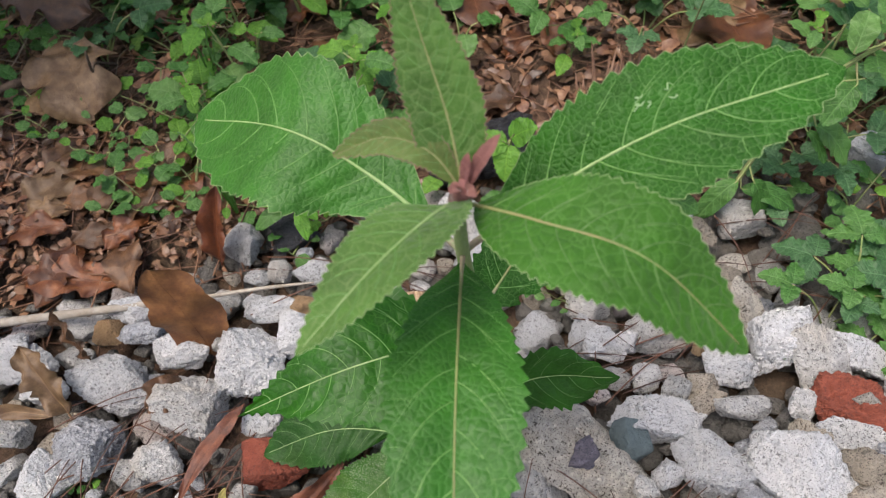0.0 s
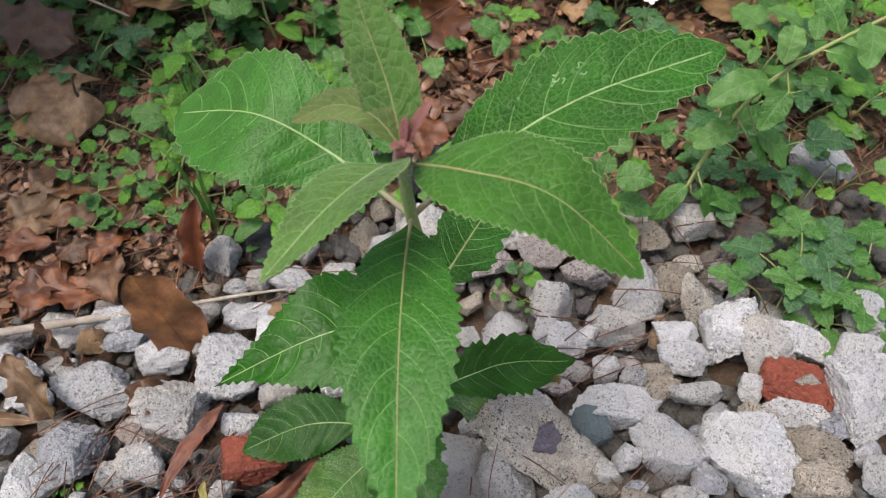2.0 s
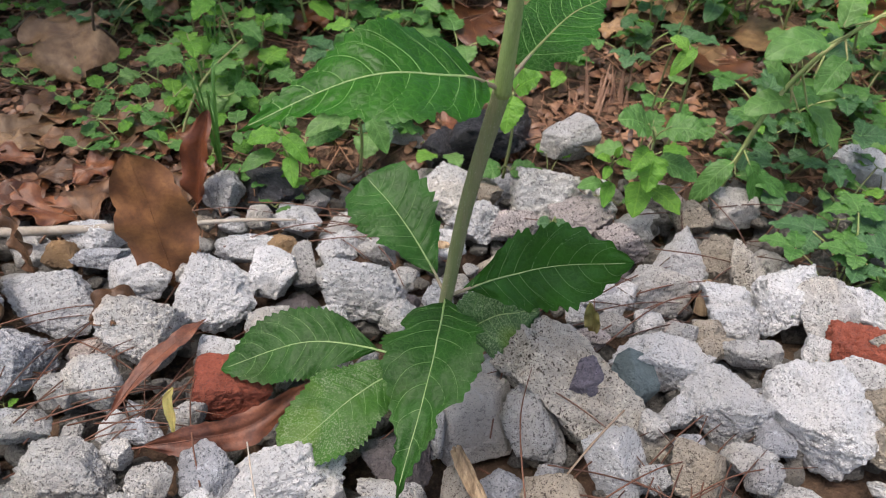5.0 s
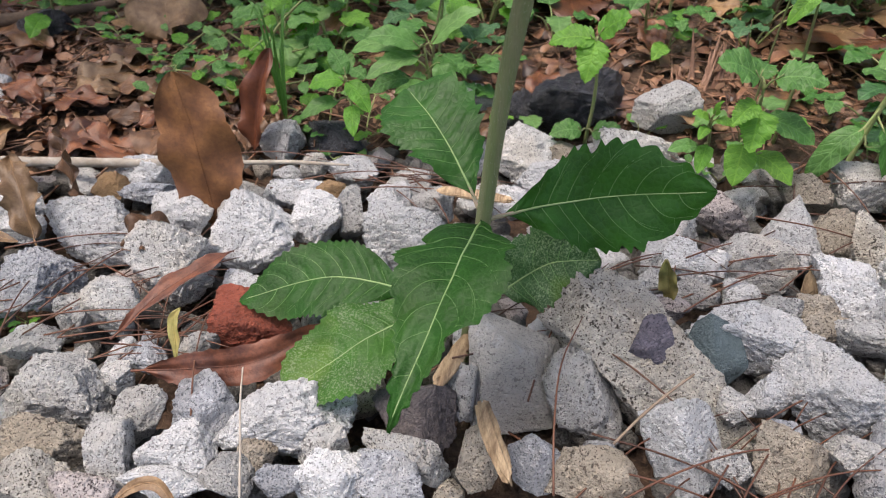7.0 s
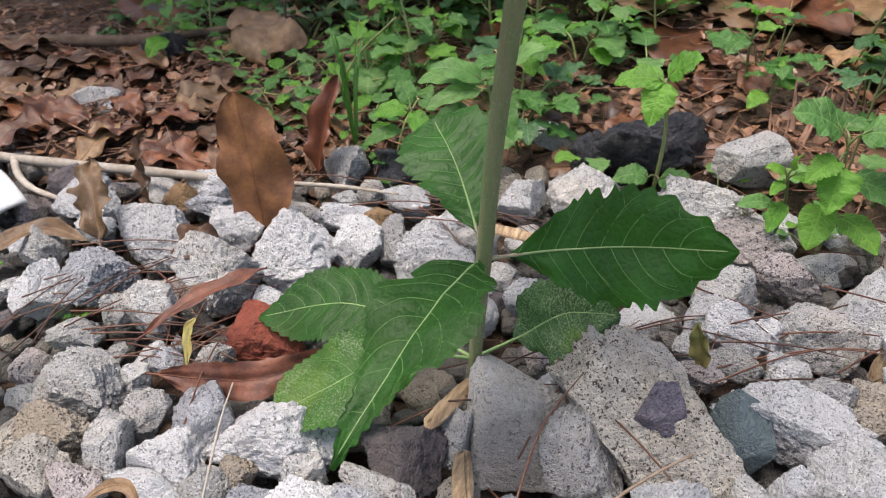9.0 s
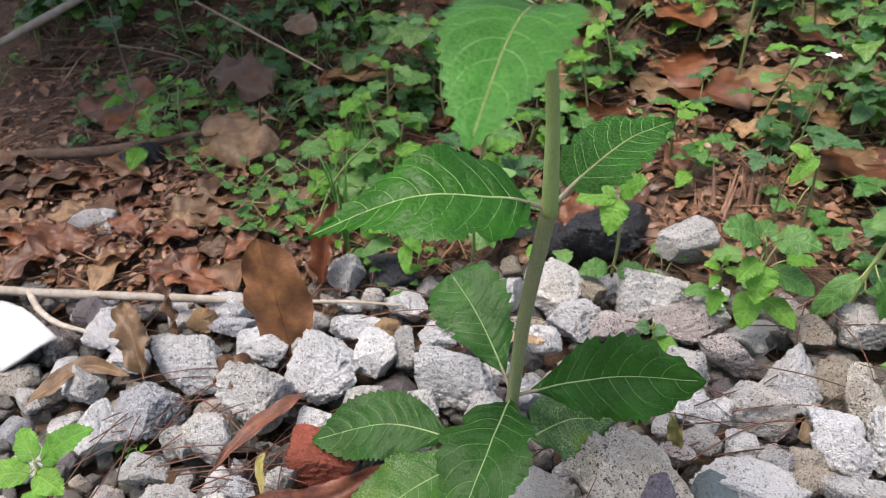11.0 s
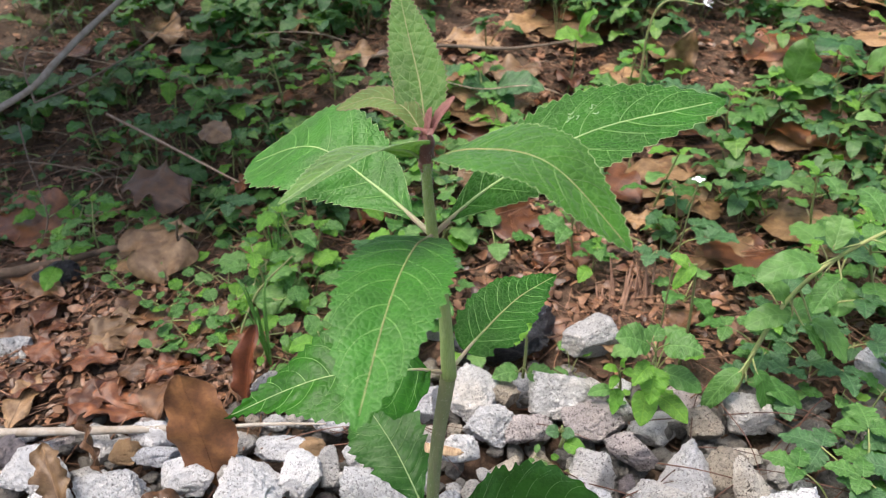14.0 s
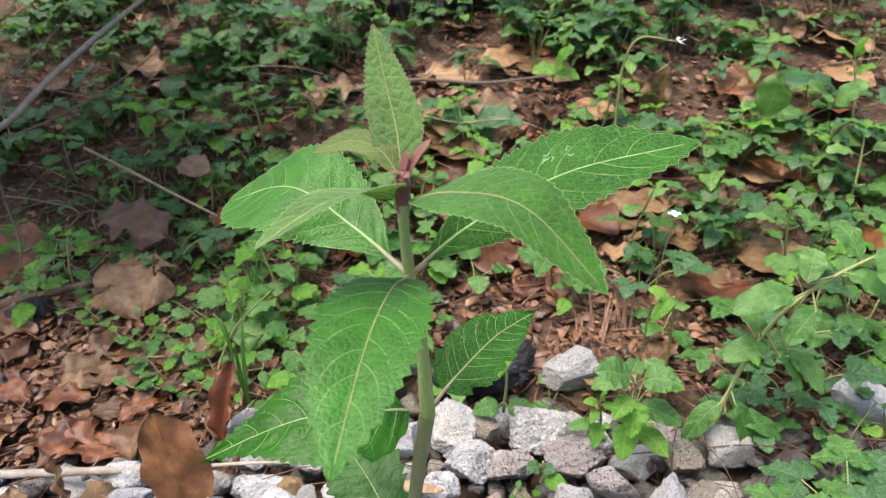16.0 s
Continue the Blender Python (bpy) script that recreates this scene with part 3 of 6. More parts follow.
# tone, place, breadth, height and how far the stone is tipped to its side
STONES_NEAR_A = [
    ("w", -0.183, 0.196, 0.044, 0.033, 0), ("w", -0.143, 0.214, 0.034, 0.024, -5),
    ("g", -0.130, 0.179, 0.040, 0.038, -4), ("w", -0.099, 0.208, 0.044, 0.041, -8),
    ("b", -0.191, 0.154, 0.038, 0.031, -15), ("g", -0.141, 0.143, 0.025, 0.029, -8),
    ("g", -0.158, 0.140, 0.021, 0.019, 0), ("g", -0.167, 0.119, 0.028, 0.015, -5),
    ("w", -0.086, 0.168, 0.021, 0.015, 0), ("w", -0.071, 0.222, 0.025, 0.027, 10),
    ("o", -0.070, 0.239, 0.018, 0.018, 0), ("w", -0.236, 0.207, 0.025, 0.022, 0),
    ("o", -0.194, 0.227, 0.019, 0.016, -10), ("b", -0.172, 0.225, 0.035, 0.012, -6),
    ("w", -0.179, 0.241, 0.031, 0.019, -8), ("g", -0.123, 0.220, 0.015, 0.015, 0),
]
STONES_NEAR_B = [
    ("w", -0.091, 0.240, 0.034, 0.016, -6), ("g", -0.054, 0.230, 0.015, 0.027, 5),
    ("w", -0.038, 0.246, 0.023, 0.019, 0), ("g", -0.015, 0.246, 0.022, 0.018, 0),
    ("w", 0.024, 0.253, 0.025, 0.019, 0), ("w", 0.023, 0.209, 0.016, 0.019, 0),
    ("g", -0.066, 0.187, 0.025, 0.016, -15), ("g", -0.135, 0.096, 0.043, 0.027, 12),
    ("t", -0.129, 0.073, 0.035, 0.021, 3), ("q", -0.121, 0.057, 0.027, 0.022, 0),
    ("g", -0.099, 0.072, 0.018, 0.027, -10), ("p", -0.100, 0.058, 0.024, 0.012, 8),
    ("g", -0.097, 0.092, 0.018, 0.026, 10), ("b", -0.073, 0.098, 0.031, 0.026, 8),
    ("g", -0.118, 0.108, 0.015, 0.014, 0), ("b", -0.108, 0.119, 0.020, 0.013, 0),
]
STONES_NEAR_C = [
    ("g", -0.091, 0.128, 0.015, 0.016, 8), ("w", -0.074, 0.078, 0.027, 0.024, 10),
    ("w", -0.038, 0.097, 0.051, 0.032, -14), ("t", -0.044, 0.082, 0.014, 0.012, 0),
    ("g", -0.051, 0.072, 0.019, 0.017, 0), ("w", -0.013, 0.078, 0.027, 0.021, -15),
    ("b", -0.032, 0.074, 0.018, 0.013, -20), ("w", -0.073, 0.065, 0.031, 0.011, 5),
    ("g", -0.021, 0.091, 0.019, 0.021, 0), ("b", 0.006, 0.083, 0.026, 0.017, 0),
    ("g", 0.010, 0.092, 0.033, 0.014, 14), ("d", 0.009, 0.109, 0.032, 0.026, 5),
    ("t", 0.036, 0.095, 0.014, 0.024, -5), ("g", 0.070, 0.127, 0.024, 0.041, -25),
    ("w", 0.135, 0.164, 0.048, 0.027, 12), ("w", 0.161, 0.135, 0.044, 0.034, 12),
]
STONES_NEAR_D = [
    ("w", 0.106, 0.107, 0.025, 0.031, -28), ("b", 0.057, 0.095, 0.021, 0.018, 0),
    ("t", 0.078, 0.092, 0.030, 0.021, 10), ("t", 0.140, 0.105, 0.025, 0.023, 10),
    ("w", 0.138, 0.136, 0.017, 0.017, 0), ("b", 0.138, 0.118, 0.013, 0.011, 0),
    ("g", 0.162, 0.112, 0.023, 0.012, 8), ("b", 0.167, 0.104, 0.015, 0.015, 0),
    ("w", 0.165, 0.246, 0.030, 0.041, 8), ("t", 0.188, 0.247, 0.026, 0.031, 0),
    ("q", 0.196, 0.229, 0.019, 0.047, -12), ("w", 0.178, 0.195, 0.029, 0.020, 12),
    ("g", 0.143, 0.219, 0.032, 0.025, 15), ("w", 0.111, 0.213, 0.027, 0.022, 0),
    ("w", 0.125, 0.213, 0.016, 0.016, 0), ("w", 0.098, 0.196, 0.014, 0.014, 0),
]
STONES_NEAR_E = [
    ("g", 0.115, 0.190, 0.023, 0.013, 0), ("g", 0.147, 0.180, 0.018, 0.014, -20),
    ("g", 0.133, 0.189, 0.015, 0.015, 0), ("t", 0.161, 0.173, 0.023, 0.013, 0),
    ("g", 0.178, 0.170, 0.032, 0.015, 0), ("p", 0.132, 0.263, 0.033, 0.020, 12),
    ("t", 0.176, 0.289, 0.028, 0.022, 10), ("p", 0.103, 0.179, 0.017, 0.011, 0),
    ("g", 0.209, 0.300, 0.030, 0.025, 0), ("w", -0.032, 0.192, 0.019, 0.016, 0),
    ("w", 0.052, 0.158, 0.014, 0.014, 0), ("g", 0.024, 0.124, 0.011, 0.022, 0),
    ("g", 0.120, 0.102, 0.013, 0.013, 0), ("g", 0.125, 0.129, 0.012, 0.012, 0),
]
STONES_BACK_A = [
    ("g", 0.026, 0.299, 0.042, 0.036, 10), ("w", 0.043, 0.277, 0.037, 0.024, 0),
    ("t", 0.049, 0.301, 0.020, 0.021, 10), ("g", 0.089, 0.305, 0.046, 0.033, 12),
    ("p", 0.109, 0.285, 0.040, 0.026, 0), ("p", 0.068, 0.275, 0.030, 0.019, -12),
    ("w", -0.018, 0.212, 0.044, 0.036, 10), ("w", -0.065, 0.267, 0.029, 0.019, 0),
    ("g", -0.118, 0.290, 0.024, 0.024, 0), ("g", -0.089, 0.267, 0.016, 0.015, 0),
    ("w", -0.005, 0.290, 0.023, 0.024, 0), ("g", 0.108, 0.244, 0.026, 0.024, 0),
    ("w", 0.176, 0.207, 0.027, 0.022, 12), ("w", 0.211, 0.211, 0.035, 0.032, -14),
    ("w", -0.253, 0.211, 0.031, 0.027, 0), ("d", -0.271, 0.215, 0.026, 0.027, 0),
]
STONES_BACK_B = [
    ("w", -0.223, 0.189, 0.029, 0.015, 0), ("g", -0.238, 0.166, 0.022, 0.021, 0),
    ("g", -0.036, 0.223, 0.021, 0.020, 0), ("g", 0.004, 0.191, 0.022, 0.022, 0),
    ("w", 0.103, 0.217, 0.019, 0.025, 0),
]
STONES_SIDE_A = [
    ("w", 0.201, 0.134, 0.044, 0.051, -25), ("t", 0.233, 0.135, 0.035, 0.019, 22),
    ("t", 0.230, 0.117, 0.026, 0.022, 0), ("w", 0.268, 0.161, 0.036, 0.046, 0),
    ("w", 0.262, 0.118, 0.019, 0.021, 0), ("g", 0.227, 0.153, 0.036, 0.020, 0),
    ("b", 0.245, 0.145, 0.016, 0.014, 0), ("t", 0.211, 0.151, 0.023, 0.017, 20),
    ("g", 0.227, 0.194, 0.026, 0.043, -10), ("w", 0.248, 0.198, 0.038, 0.018, 22),
    ("w", 0.292, 0.215, 0.025, 0.031, -20), ("w", 0.274, 0.190, 0.024, 0.021, 0),
    ("w", 0.278, 0.177, 0.029, 0.020, 0), ("t", 0.162, 0.183, 0.016, 0.014, 0),
    ("w", 0.209, 0.169, 0.012, 0.018, 0), ("b", 0.177, 0.122, 0.018, 0.016, 0),
]
STONES_SIDE_B = [
    ("w", -0.210, 0.139, 0.031, 0.030, 0),
]
from mathutils.bvhtree import BVHTree

TAKEN = []


def leaning(x, y, lean, tip, turn=0.0):
    """A stone that leans back on its neighbours and is tipped to its side."""
    return pose(x, y, gravel_top(x, y)) @ pose(0, 0, 0, -lean, 0, turn) @ pose(0, 0, 0, 0, tip, 0)


stone_no = 0
for lean, stones in ((38, STONES_NEAR_A + STONES_NEAR_B + STONES_NEAR_C + STONES_NEAR_D + STONES_NEAR_E), (34, STONES_BACK_A + STONES_BACK_B), (52, STONES_SIDE_A + STONES_SIDE_B)):
    for tone, x, y, w, h, tip in stones:
        stone_no += 1
        rnd = random.Random(stone_no)
        v, f = rock_shape(stone_no, (w * 1.08, 0.72 * min(w, h) + 0.16 * max(w, h), h * 1.08), 6 if w > 0.034 else 5, rough=0.062)
        ob = mesh_object("stone", v, f, ROCK[tone], gravel_bed)
        ob.matrix_basis = leaning(x, y, lean + rnd.uniform(-5, 5), tip, rnd.uniform(-8, 8))
        TAKEN.append((x, y, 0.40 * (w + h) / 2 + 0.001))


def single_rock(seed, tone, x, y, size, turn, sink, label, **how):
    ob = rock("rock", seed, tone, x, y, size, turn, sink, None, "", sub=5, **how)
    TAKEN.append((x, y, 0.38 * max(size[0], size[1])))
    return tagged(ob, label, "rock")


def leaning_rock(seed, tone, x, y, size, lean, tip, label, **how):
    v, f = rock_shape(seed, size, 6, **how)
    ob = mesh_object("rock", v, f, ROCK[tone])
    ob.matrix_basis = leaning(x, y, lean, tip)
    TAKEN.append((x, y, 0.36 * max(size[0], size[2])))
    return tagged(ob, label, "rock")


leaning_rock(231, "s", 0.044, 0.135, (0.038, 0.026, 0.050), 38, -10, "smooth grey cement slab lying against the plant's foot", cuts=3, rough=0.016, block=0.56, lo=0.7)
big_rock = leaning_rock(202, "q", 0.095, 0.143, (0.088, 0.034, 0.043), 40, 38, "large rough grey concrete lump with a purple stone set in it", cuts=10, rough=0.072, block=0.60)
v, f = rock_shape(203, (0.0145, 0.008, 0.019), 5, 14, 0.06, block=0.80)
lump = BVHTree.FromPolygons([big_rock.matrix_basis @ p.co for p in big_rock.data.vertices], [tuple(p.vertices) for p in big_rock.data.polygons])
spot = lump.ray_cast(Vector((0.060, -0.05, 0.216)), Vector((0.094, 0.145, 0.020)) - Vector((0.060, -0.05, 0.216)))[0] or Vector((0.094, 0.145, 0.02))
inlay = mesh_object("inlay", v, f, ROCK["v"], big_rock, "dark purple aggregate stone set in the concrete")
inlay.matrix_parent_inverse = big_rock.matrix_basis.inverted()
inlay.matrix_basis = pose(*(spot + Vector((0, 0.001, -0.001))), -40, 30, 0)
leaning_rock(204, "e", 0.1195, 0.152, (0.023, 0.014, 0.034), 36, 4, "flat teal slate chip wedged between concrete stones", cuts=4, rough=0.015)
leaning_rock(205, "r", -0.076, 0.145, (0.044, 0.024, 0.034), 30, -5, "broken red brick chip with a dark base", cuts=7, rough=0.050, lo=0.44)
brick_chunk = leaning_rock(206, "r", 0.234, 0.167, (0.040, 0.028, 0.032), 48, 8, "chunk of orange red brick with a patch of grey mortar", cuts=10, rough=0.085, lo=0.46)
v, f = rock_shape(207, (0.015, 0.006, 0.009), 4, 10, 0.10, block=0.75)
patch = mesh_object("mortar_patch", v, f, ROCK["q"], brick_chunk, "grey mortar stuck to the brick")
top_point = max((p.co for p in brick_chunk.data.vertices), key=lambda c: c.z * 0.8 + c.x * 0.35 - c.y * 0.7)
patch.matrix_basis = pose(top_point.x - 0.004, top_point.y + 0.002, top_point.z - 0.003, 20, 10, 0)
single_rock(241, "g", 0.107, 0.367, (0.043, 0.034, 0.033), (-20, 6, 20), 0.1, "pale grey angular stone on the leaf litter", cuts=8, rough=0.03, lo=0.35, hi=0.7)
single_rock(208, "k", 0.054, 0.362, (0.060, 0.042, 0.056), (24, -22, 18), -0.12, "shiny black slag stone half buried in litter", cuts=8, rough=0.09)
single_rock(215, "k", 0.020, 0.352, (0.032, 0.026, 0.032), (16, 10, 40), 0.10, "shiny black slag lump beside a larger one", cuts=8, rough=0.09)
single_rock(209, "k", -0.088, 0.303, (0.034, 0.028, 0.034), (6, 14, 30), 0.25, "dark slag stone at the edge of the gravel", cuts=12, rough=0.04)
single_rock(210, "w", -0.010, 0.372, (0.038, 0.020, 0.020), (22, 6, -14), 0.2, "flat pale broken tile fragment", cuts=7, rough=0.02)
single_rock(217, "w", 0.312, 0.350, (0.054, 0.026, 0.030), (10, 22, -12), 0.0, "long white concrete stone among the weeds", rough=0.04)
single_rock(211, "k", -0.352, 0.398, (0.040, 0.026, 0.032), (4, 6, 30), 0.2, "dark slate grey stone in the litter", cuts=10, rough=0.03)
single_rock(212, "g", -0.335, 0.305, (0.040, 0.030, 0.026), (4, 6, 30), 0.3, "round grey stone lying among dead leaves", cuts=14, rough=0.04)
single_rock(213, "k", 0.33, 1.02, (0.16, 0.10, 0.12), (4, 6, 20), 0.3, "large black rock under the bank's weeds", cuts=14, rough=0.05)
single_rock(214, "k", -0.05, 0.98, (0.20, 0.10, 0.11), (4, 6, 20), 0.3, "large black rock in the shade of the undergrowth", cuts=14, rough=0.05)


def free(x, y, r):
    return all((x - a) ** 2 + (y - b) ** 2 > (r + c) ** 2 for a, b, c in TAKEN)


TAKEN += [(-0.100, 0.127, 0.015), (-0.070, 0.130, 0.018), (-0.040, 0.143, 0.014), (-0.117, 0.158, 0.012)]
fill = []
rnd = random.Random(7)
for size, tries in ((0.030, 1500), (0.022, 3500), (0.015, 6000)):
    for _ in range(tries):
        x, y = rnd.uniform(-0.62, 0.62), rnd.uniform(-0.22, 0.37)
        if y > gravel_edge(x) - 0.004 or abs(x) > 0.54 + 0.16 * noise.noise((y * 6, 2.0, 0)) or y < -0.15 + 0.14 * noise.noise((x * 5, 9.0, 0)):
            continue
        s = size * rnd.uniform(0.75, 1.2)
        if free(x, y, s * 0.44):
            TAKEN.append((x, y, s * 0.44))
            fill.append((x, y, s))
SHARED = []
for k in range(14):
    v, f = rock_shape(400 + k, (1.0, 0.62 + 0.03 * k, 0.55 + 0.03 * (k % 7)), 4, 12, 0.06)
    SHARED.append((v, f))
near = sorted(fill, key=lambda q: abs(q[0]) * 0.8 + abs(q[1] - 0.17))[:200]
rest = [q for q in fill if q not in set(near)]
TONES = "wgggggbbttppqd"
piece_meshes = {}
for x, y, s in near:
    k, tone, step = rnd.randrange(14), rnd.choice(TONES), max(1, round(s / 0.004))
    if (k, tone, step) not in piece_meshes:
        v, f = SHARED[k]
        ob = mesh_object("stone", v * (step * 0.0044), f, ROCK[tone], gravel_bed)
        piece_meshes[(k, tone, step)] = ob.data
    else:
        ob = new("stone", piece_meshes[(k, tone, step)])
        ob.parent = gravel_bed
    ob.matrix_basis = pose(x, y, gravel_top(x, y) - s * 0.42 - 0.004, rnd.uniform(-30, 30), rnd.uniform(-30, 30), rnd.uniform(0, 360))


def joined_rocks(name, spots, sub, material, label, lift=-0.5):
    """Many small stones as one mesh."""
    vs, fs, o = [], [], 0
    for x, y, s in spots:
        v, f = rock_shape(rnd.randrange(40), (s, s * rnd.uniform(0.65, 0.95), s * rnd.uniform(0.5, 0.8)), sub, 9, 0)
        m = np.array(pose(0, 0, 0, rnd.uniform(-30, 30), rnd.uniform(-30, 30), rnd.uniform(0, 360)).to_3x3())
        v = v @ m.T + np.array((x, y, gravel_top(x, y) + s * lift))
        vs.append(v)
        fs.extend(tuple(i + o for i in q) for q in f)
        o += len(v)
    return tagged(mesh_object(name, np.concatenate(vs), fs, material), label, "gravel", kind="stuff")


joined_rocks("gravel", rest, 3, GRAVEL, "smaller grey and white crushed stones of the gravel bed")
grit = [(rnd.uniform(-0.5, 0.5), rnd.uniform(-0.1, 0.36), rnd.uniform(0.009, 0.021)) for _ in range(2600)]
grit = [q for q in grit if -0.05 + 0.14 * noise.noise((q[0] * 5, 9.0, 0)) < q[1] < gravel_edge(q[0]) + 0.01 and abs(q[0]) < 0.46 + 0.16 * noise.noise((q[1] * 6, 2.0, 0))]
joined_rocks("under_gravel", grit, 3, GRAVEL, "lower layer of small stones seen between the larger ones", -1.15)

# ---- the plant in the middle ----
BASE, N4, N3, N2, APEX = Vector((0.020, 0.150, -0.018)), Vector((0.026, 0.149, 0.062)), Vector((0.038, 0.1445, 0.1655)), Vector((0.0368, 0.1312, 0.2350)), Vector((0.0378, 0.1232, 0.2705))
TOP_NODE = Vector((0.0366, 0.1268, 0.2622))
plant = empty("herb_plant", BASE, "single upright green herb with toothed leaves growing from gravel", "plant")
PLANT_BACK = Matrix.Translation(-BASE)


def in_plant(ob):
    ob.matrix_parent_inverse = PLANT_BACK
    return ob


def down(points, radius, count, length, stem, seed):
    """Short soft hairs standing off a round stem."""
    rnd = random.Random(seed)
    pts = [Vector(p) for p in points]
    vs, fs = [], []
    for _ in range(count):
        t = rnd.random()
        c, d = bend(pts, t), (bend(pts, min(1, t + 0.01)) - bend(pts, max(0, t - 0.01))).normalized()
        o = Matrix.Rotation(rnd.uniform(0, 6.283), 3, d) @ d.orthogonal().normalized()
        root, w = c + o * radius * 0.93, d.cross(o) * 0.00007
        tip = root + (o + d * rnd.uniform(-0.5, 0.5)) * length * rnd.uniform(0.5, 1.2)
        k = len(vs)
        vs += [root - w, root + w, root + d * 0.0001, tip]
        fs += [(k, k + 1, k + 3), (k + 1, k + 2, k + 3), (k + 2, k, k + 3)]
    mesh_object("down", vs, fs, DOWN, stem, "fine white hairs")


low_line = [BASE - Vector((0, 0, 0.01)), BASE + Vector((0.0025, 0.0, 0.036)), N4, Vector((0.0305, 0.1482, 0.114)), N3]
v, f = tube(low_line, [0.0023, 0.0025, 0.0028, 0.0028, 0.0030], 16, 60)
stem = in_plant(mesh_object("stem", v, f, STEM_LOW, plant, "ribbed grey green lower stem tinged purple"))
down(low_line, 0.0031, 900, 0.0005, stem, 5)
high_line = [N3 - Vector((0, 0, 0.002)), Vector((0.0382, 0.1385, 0.200)), N2, Vector((0.0366, 0.1275, 0.256)), APEX]
v, f = tube(high_line, [0.0030, 0.0022, 0.0018, 0.0015, 0.0013], 16, 60)
stem = in_plant(mesh_object("stem", v, f, STEM, plant, "downy light green upper stem"))
down(high_line[2:], 0.0016, 900, 0.0006, stem, 6)

TOOTHED = dict(teeth=25, notch=0.0022, quilt=0.028, plain=0.22)
YOUNG = dict(teeth=30, notch=0.0014, quilt=0.026, plain=0.12, edge=MARGIN)
in_plant(big_leaf(plant, [N2, (0.014, 0.1495, 0.242), (-0.009, 0.160, 0.2495), (-0.0426, 0.181, 0.2313)], 0.042, (-0.1, -0.35, 1), LEAF, VEIN,
                  "broad bright green toothed leaf with pale veins", p=1.35, q=0.78, start=0.07, fold=0.06, seed=3, wave=0.012, edge=MARGIN, r=0.0017, petiole=PETIOLE, **TOOTHED))
in_plant(big_leaf(plant, [N2, (0.056, 0.1365, 0.2515), (0.083, 0.144, 0.2655), (0.1205, 0.1532, 0.2725)], 0.032, (0.0, -0.30, 1), LEAF_RIGHT, VEIN,
                  "long pointed green toothed leaf with pale veins", p=1.2, q=0.84, start=0.07, fold=0.24, seed=6, wave=0.012, edge=MARGIN, scar=(0.58, 0.67, -0.52, -0.28, 0.00022, 4), r=0.0017, petiole=PETIOLE, **TOOTHED))
in_plant(big_leaf(plant, [N2, (0.0363, 0.106, 0.2465), (0.0357, 0.078, 0.2495), (0.0355, 0.0440, 0.2430)], 0.0275, (-0.05, -0.1, 1), LEAF, VEIN_RED,
                  "broad drooping green leaf with a reddish leaf base", p=1.15, q=0.95, start=0.04, fold=(0.10, 0.45), seed=9, wave=0.012, r=0.0013, petiole=PETIOLE, **TOOTHED))
in_plant(big_leaf(plant, [N3, (0.021, 0.1325, 0.1755), (-0.006, 0.1215, 0.1785), (-0.0392, 0.1129, 0.1640)], 0.043, (-0.1, -0.3, 1), LEAF_GLOSSY, VEIN,
                  "glossy dark green leaf with a torn drawn-out tip", p=0.95, q=1.6, start=0.14, fold=0.12, seed=12, wave=0.028, r=0.0015, tear=0.5, petiole=PETIOLE, **TOOTHED))
in_plant(big_leaf(plant, [N3, (0.0495, 0.160, 0.1735), (0.062, 0.179, 0.1765), (0.0768, 0.1990, 0.1745)], 0.027, (-0.1, -0.6, 0.9), LEAF_RIGHT, VEIN_RED,
                  "green leaf with a ragged insect-eaten tip", p=0.52, q=1.0, start=0.16, fold=0.25, seed=15, wave=0.03, r=0.0015, tear=0.4, petiole=PETIOLE, teeth=16, notch=0.0012, quilt=0.02))
in_plant(big_leaf(plant, [N4, (0.0165, 0.162, 0.071), (0.003, 0.179, 0.080), (-0.0135, 0.197, 0.086)], 0.038, (0.1, -0.6, 1), LEAF_DARK, VEIN,
                  "short blunt dark green leaf with a browned edge", p=1.3, q=0.45, start=0.16, fold=0.2, seed=18, wave=0.04, r=0.0014, tear=0.3, teeth=11, notch=0.0036, quilt=0.022, plain=0.3, petiole=PETIOLE))
in_plant(big_leaf(plant, [N4, (0.045, 0.158, 0.0645), (0.070, 0.165, 0.0680), (0.1045, 0.1613, 0.0780)], 0.041, (-0.15, -0.92, 0.35), LEAF_DARK, VEIN,
                  "wide dark green toothed lower leaf", p=1.5, q=0.95, start=0.12, fold=0.14, seed=21, wave=0.04, r=0.0015, tear=0.3, teeth=14, notch=0.0038, quilt=0.02, plain=0.3, petiole=PETIOLE))
in_plant(big_leaf(plant, [N4, (0.0238, 0.128, 0.0675), (0.0205, 0.103, 0.0640), (0.0121, 0.0655, 0.0445)], 0.040, (-0.30, -0.2, 1), LEAF_DUSTY, VEIN,
                  "folded dusty lower leaf with a narrow drawn-out tip", p=1.5, q=1.6, start=0.05, fold=(0.12, 0.45), seed=24, wave=0.05, r=0.0014, tear=0.6, **TOOTHED))
NODE_LOW = Vector((0.0215, 0.150, 0.012))
in_plant(big_leaf(plant, [NODE_LOW, (-0.012, 0.156, 0.016), (-0.042, 0.156, 0.015), (-0.0785, 0.1467, 0.003)], 0.036, (-0.1, -0.45, 1), LEAF_DUSTY, VEIN,
                  "dark green toothed lowest leaf spread over stones", p=1.1, q=0.85, start=0.25, fold=0.08, seed=27, wave=0.04, r=0.0013, **TOOTHED))
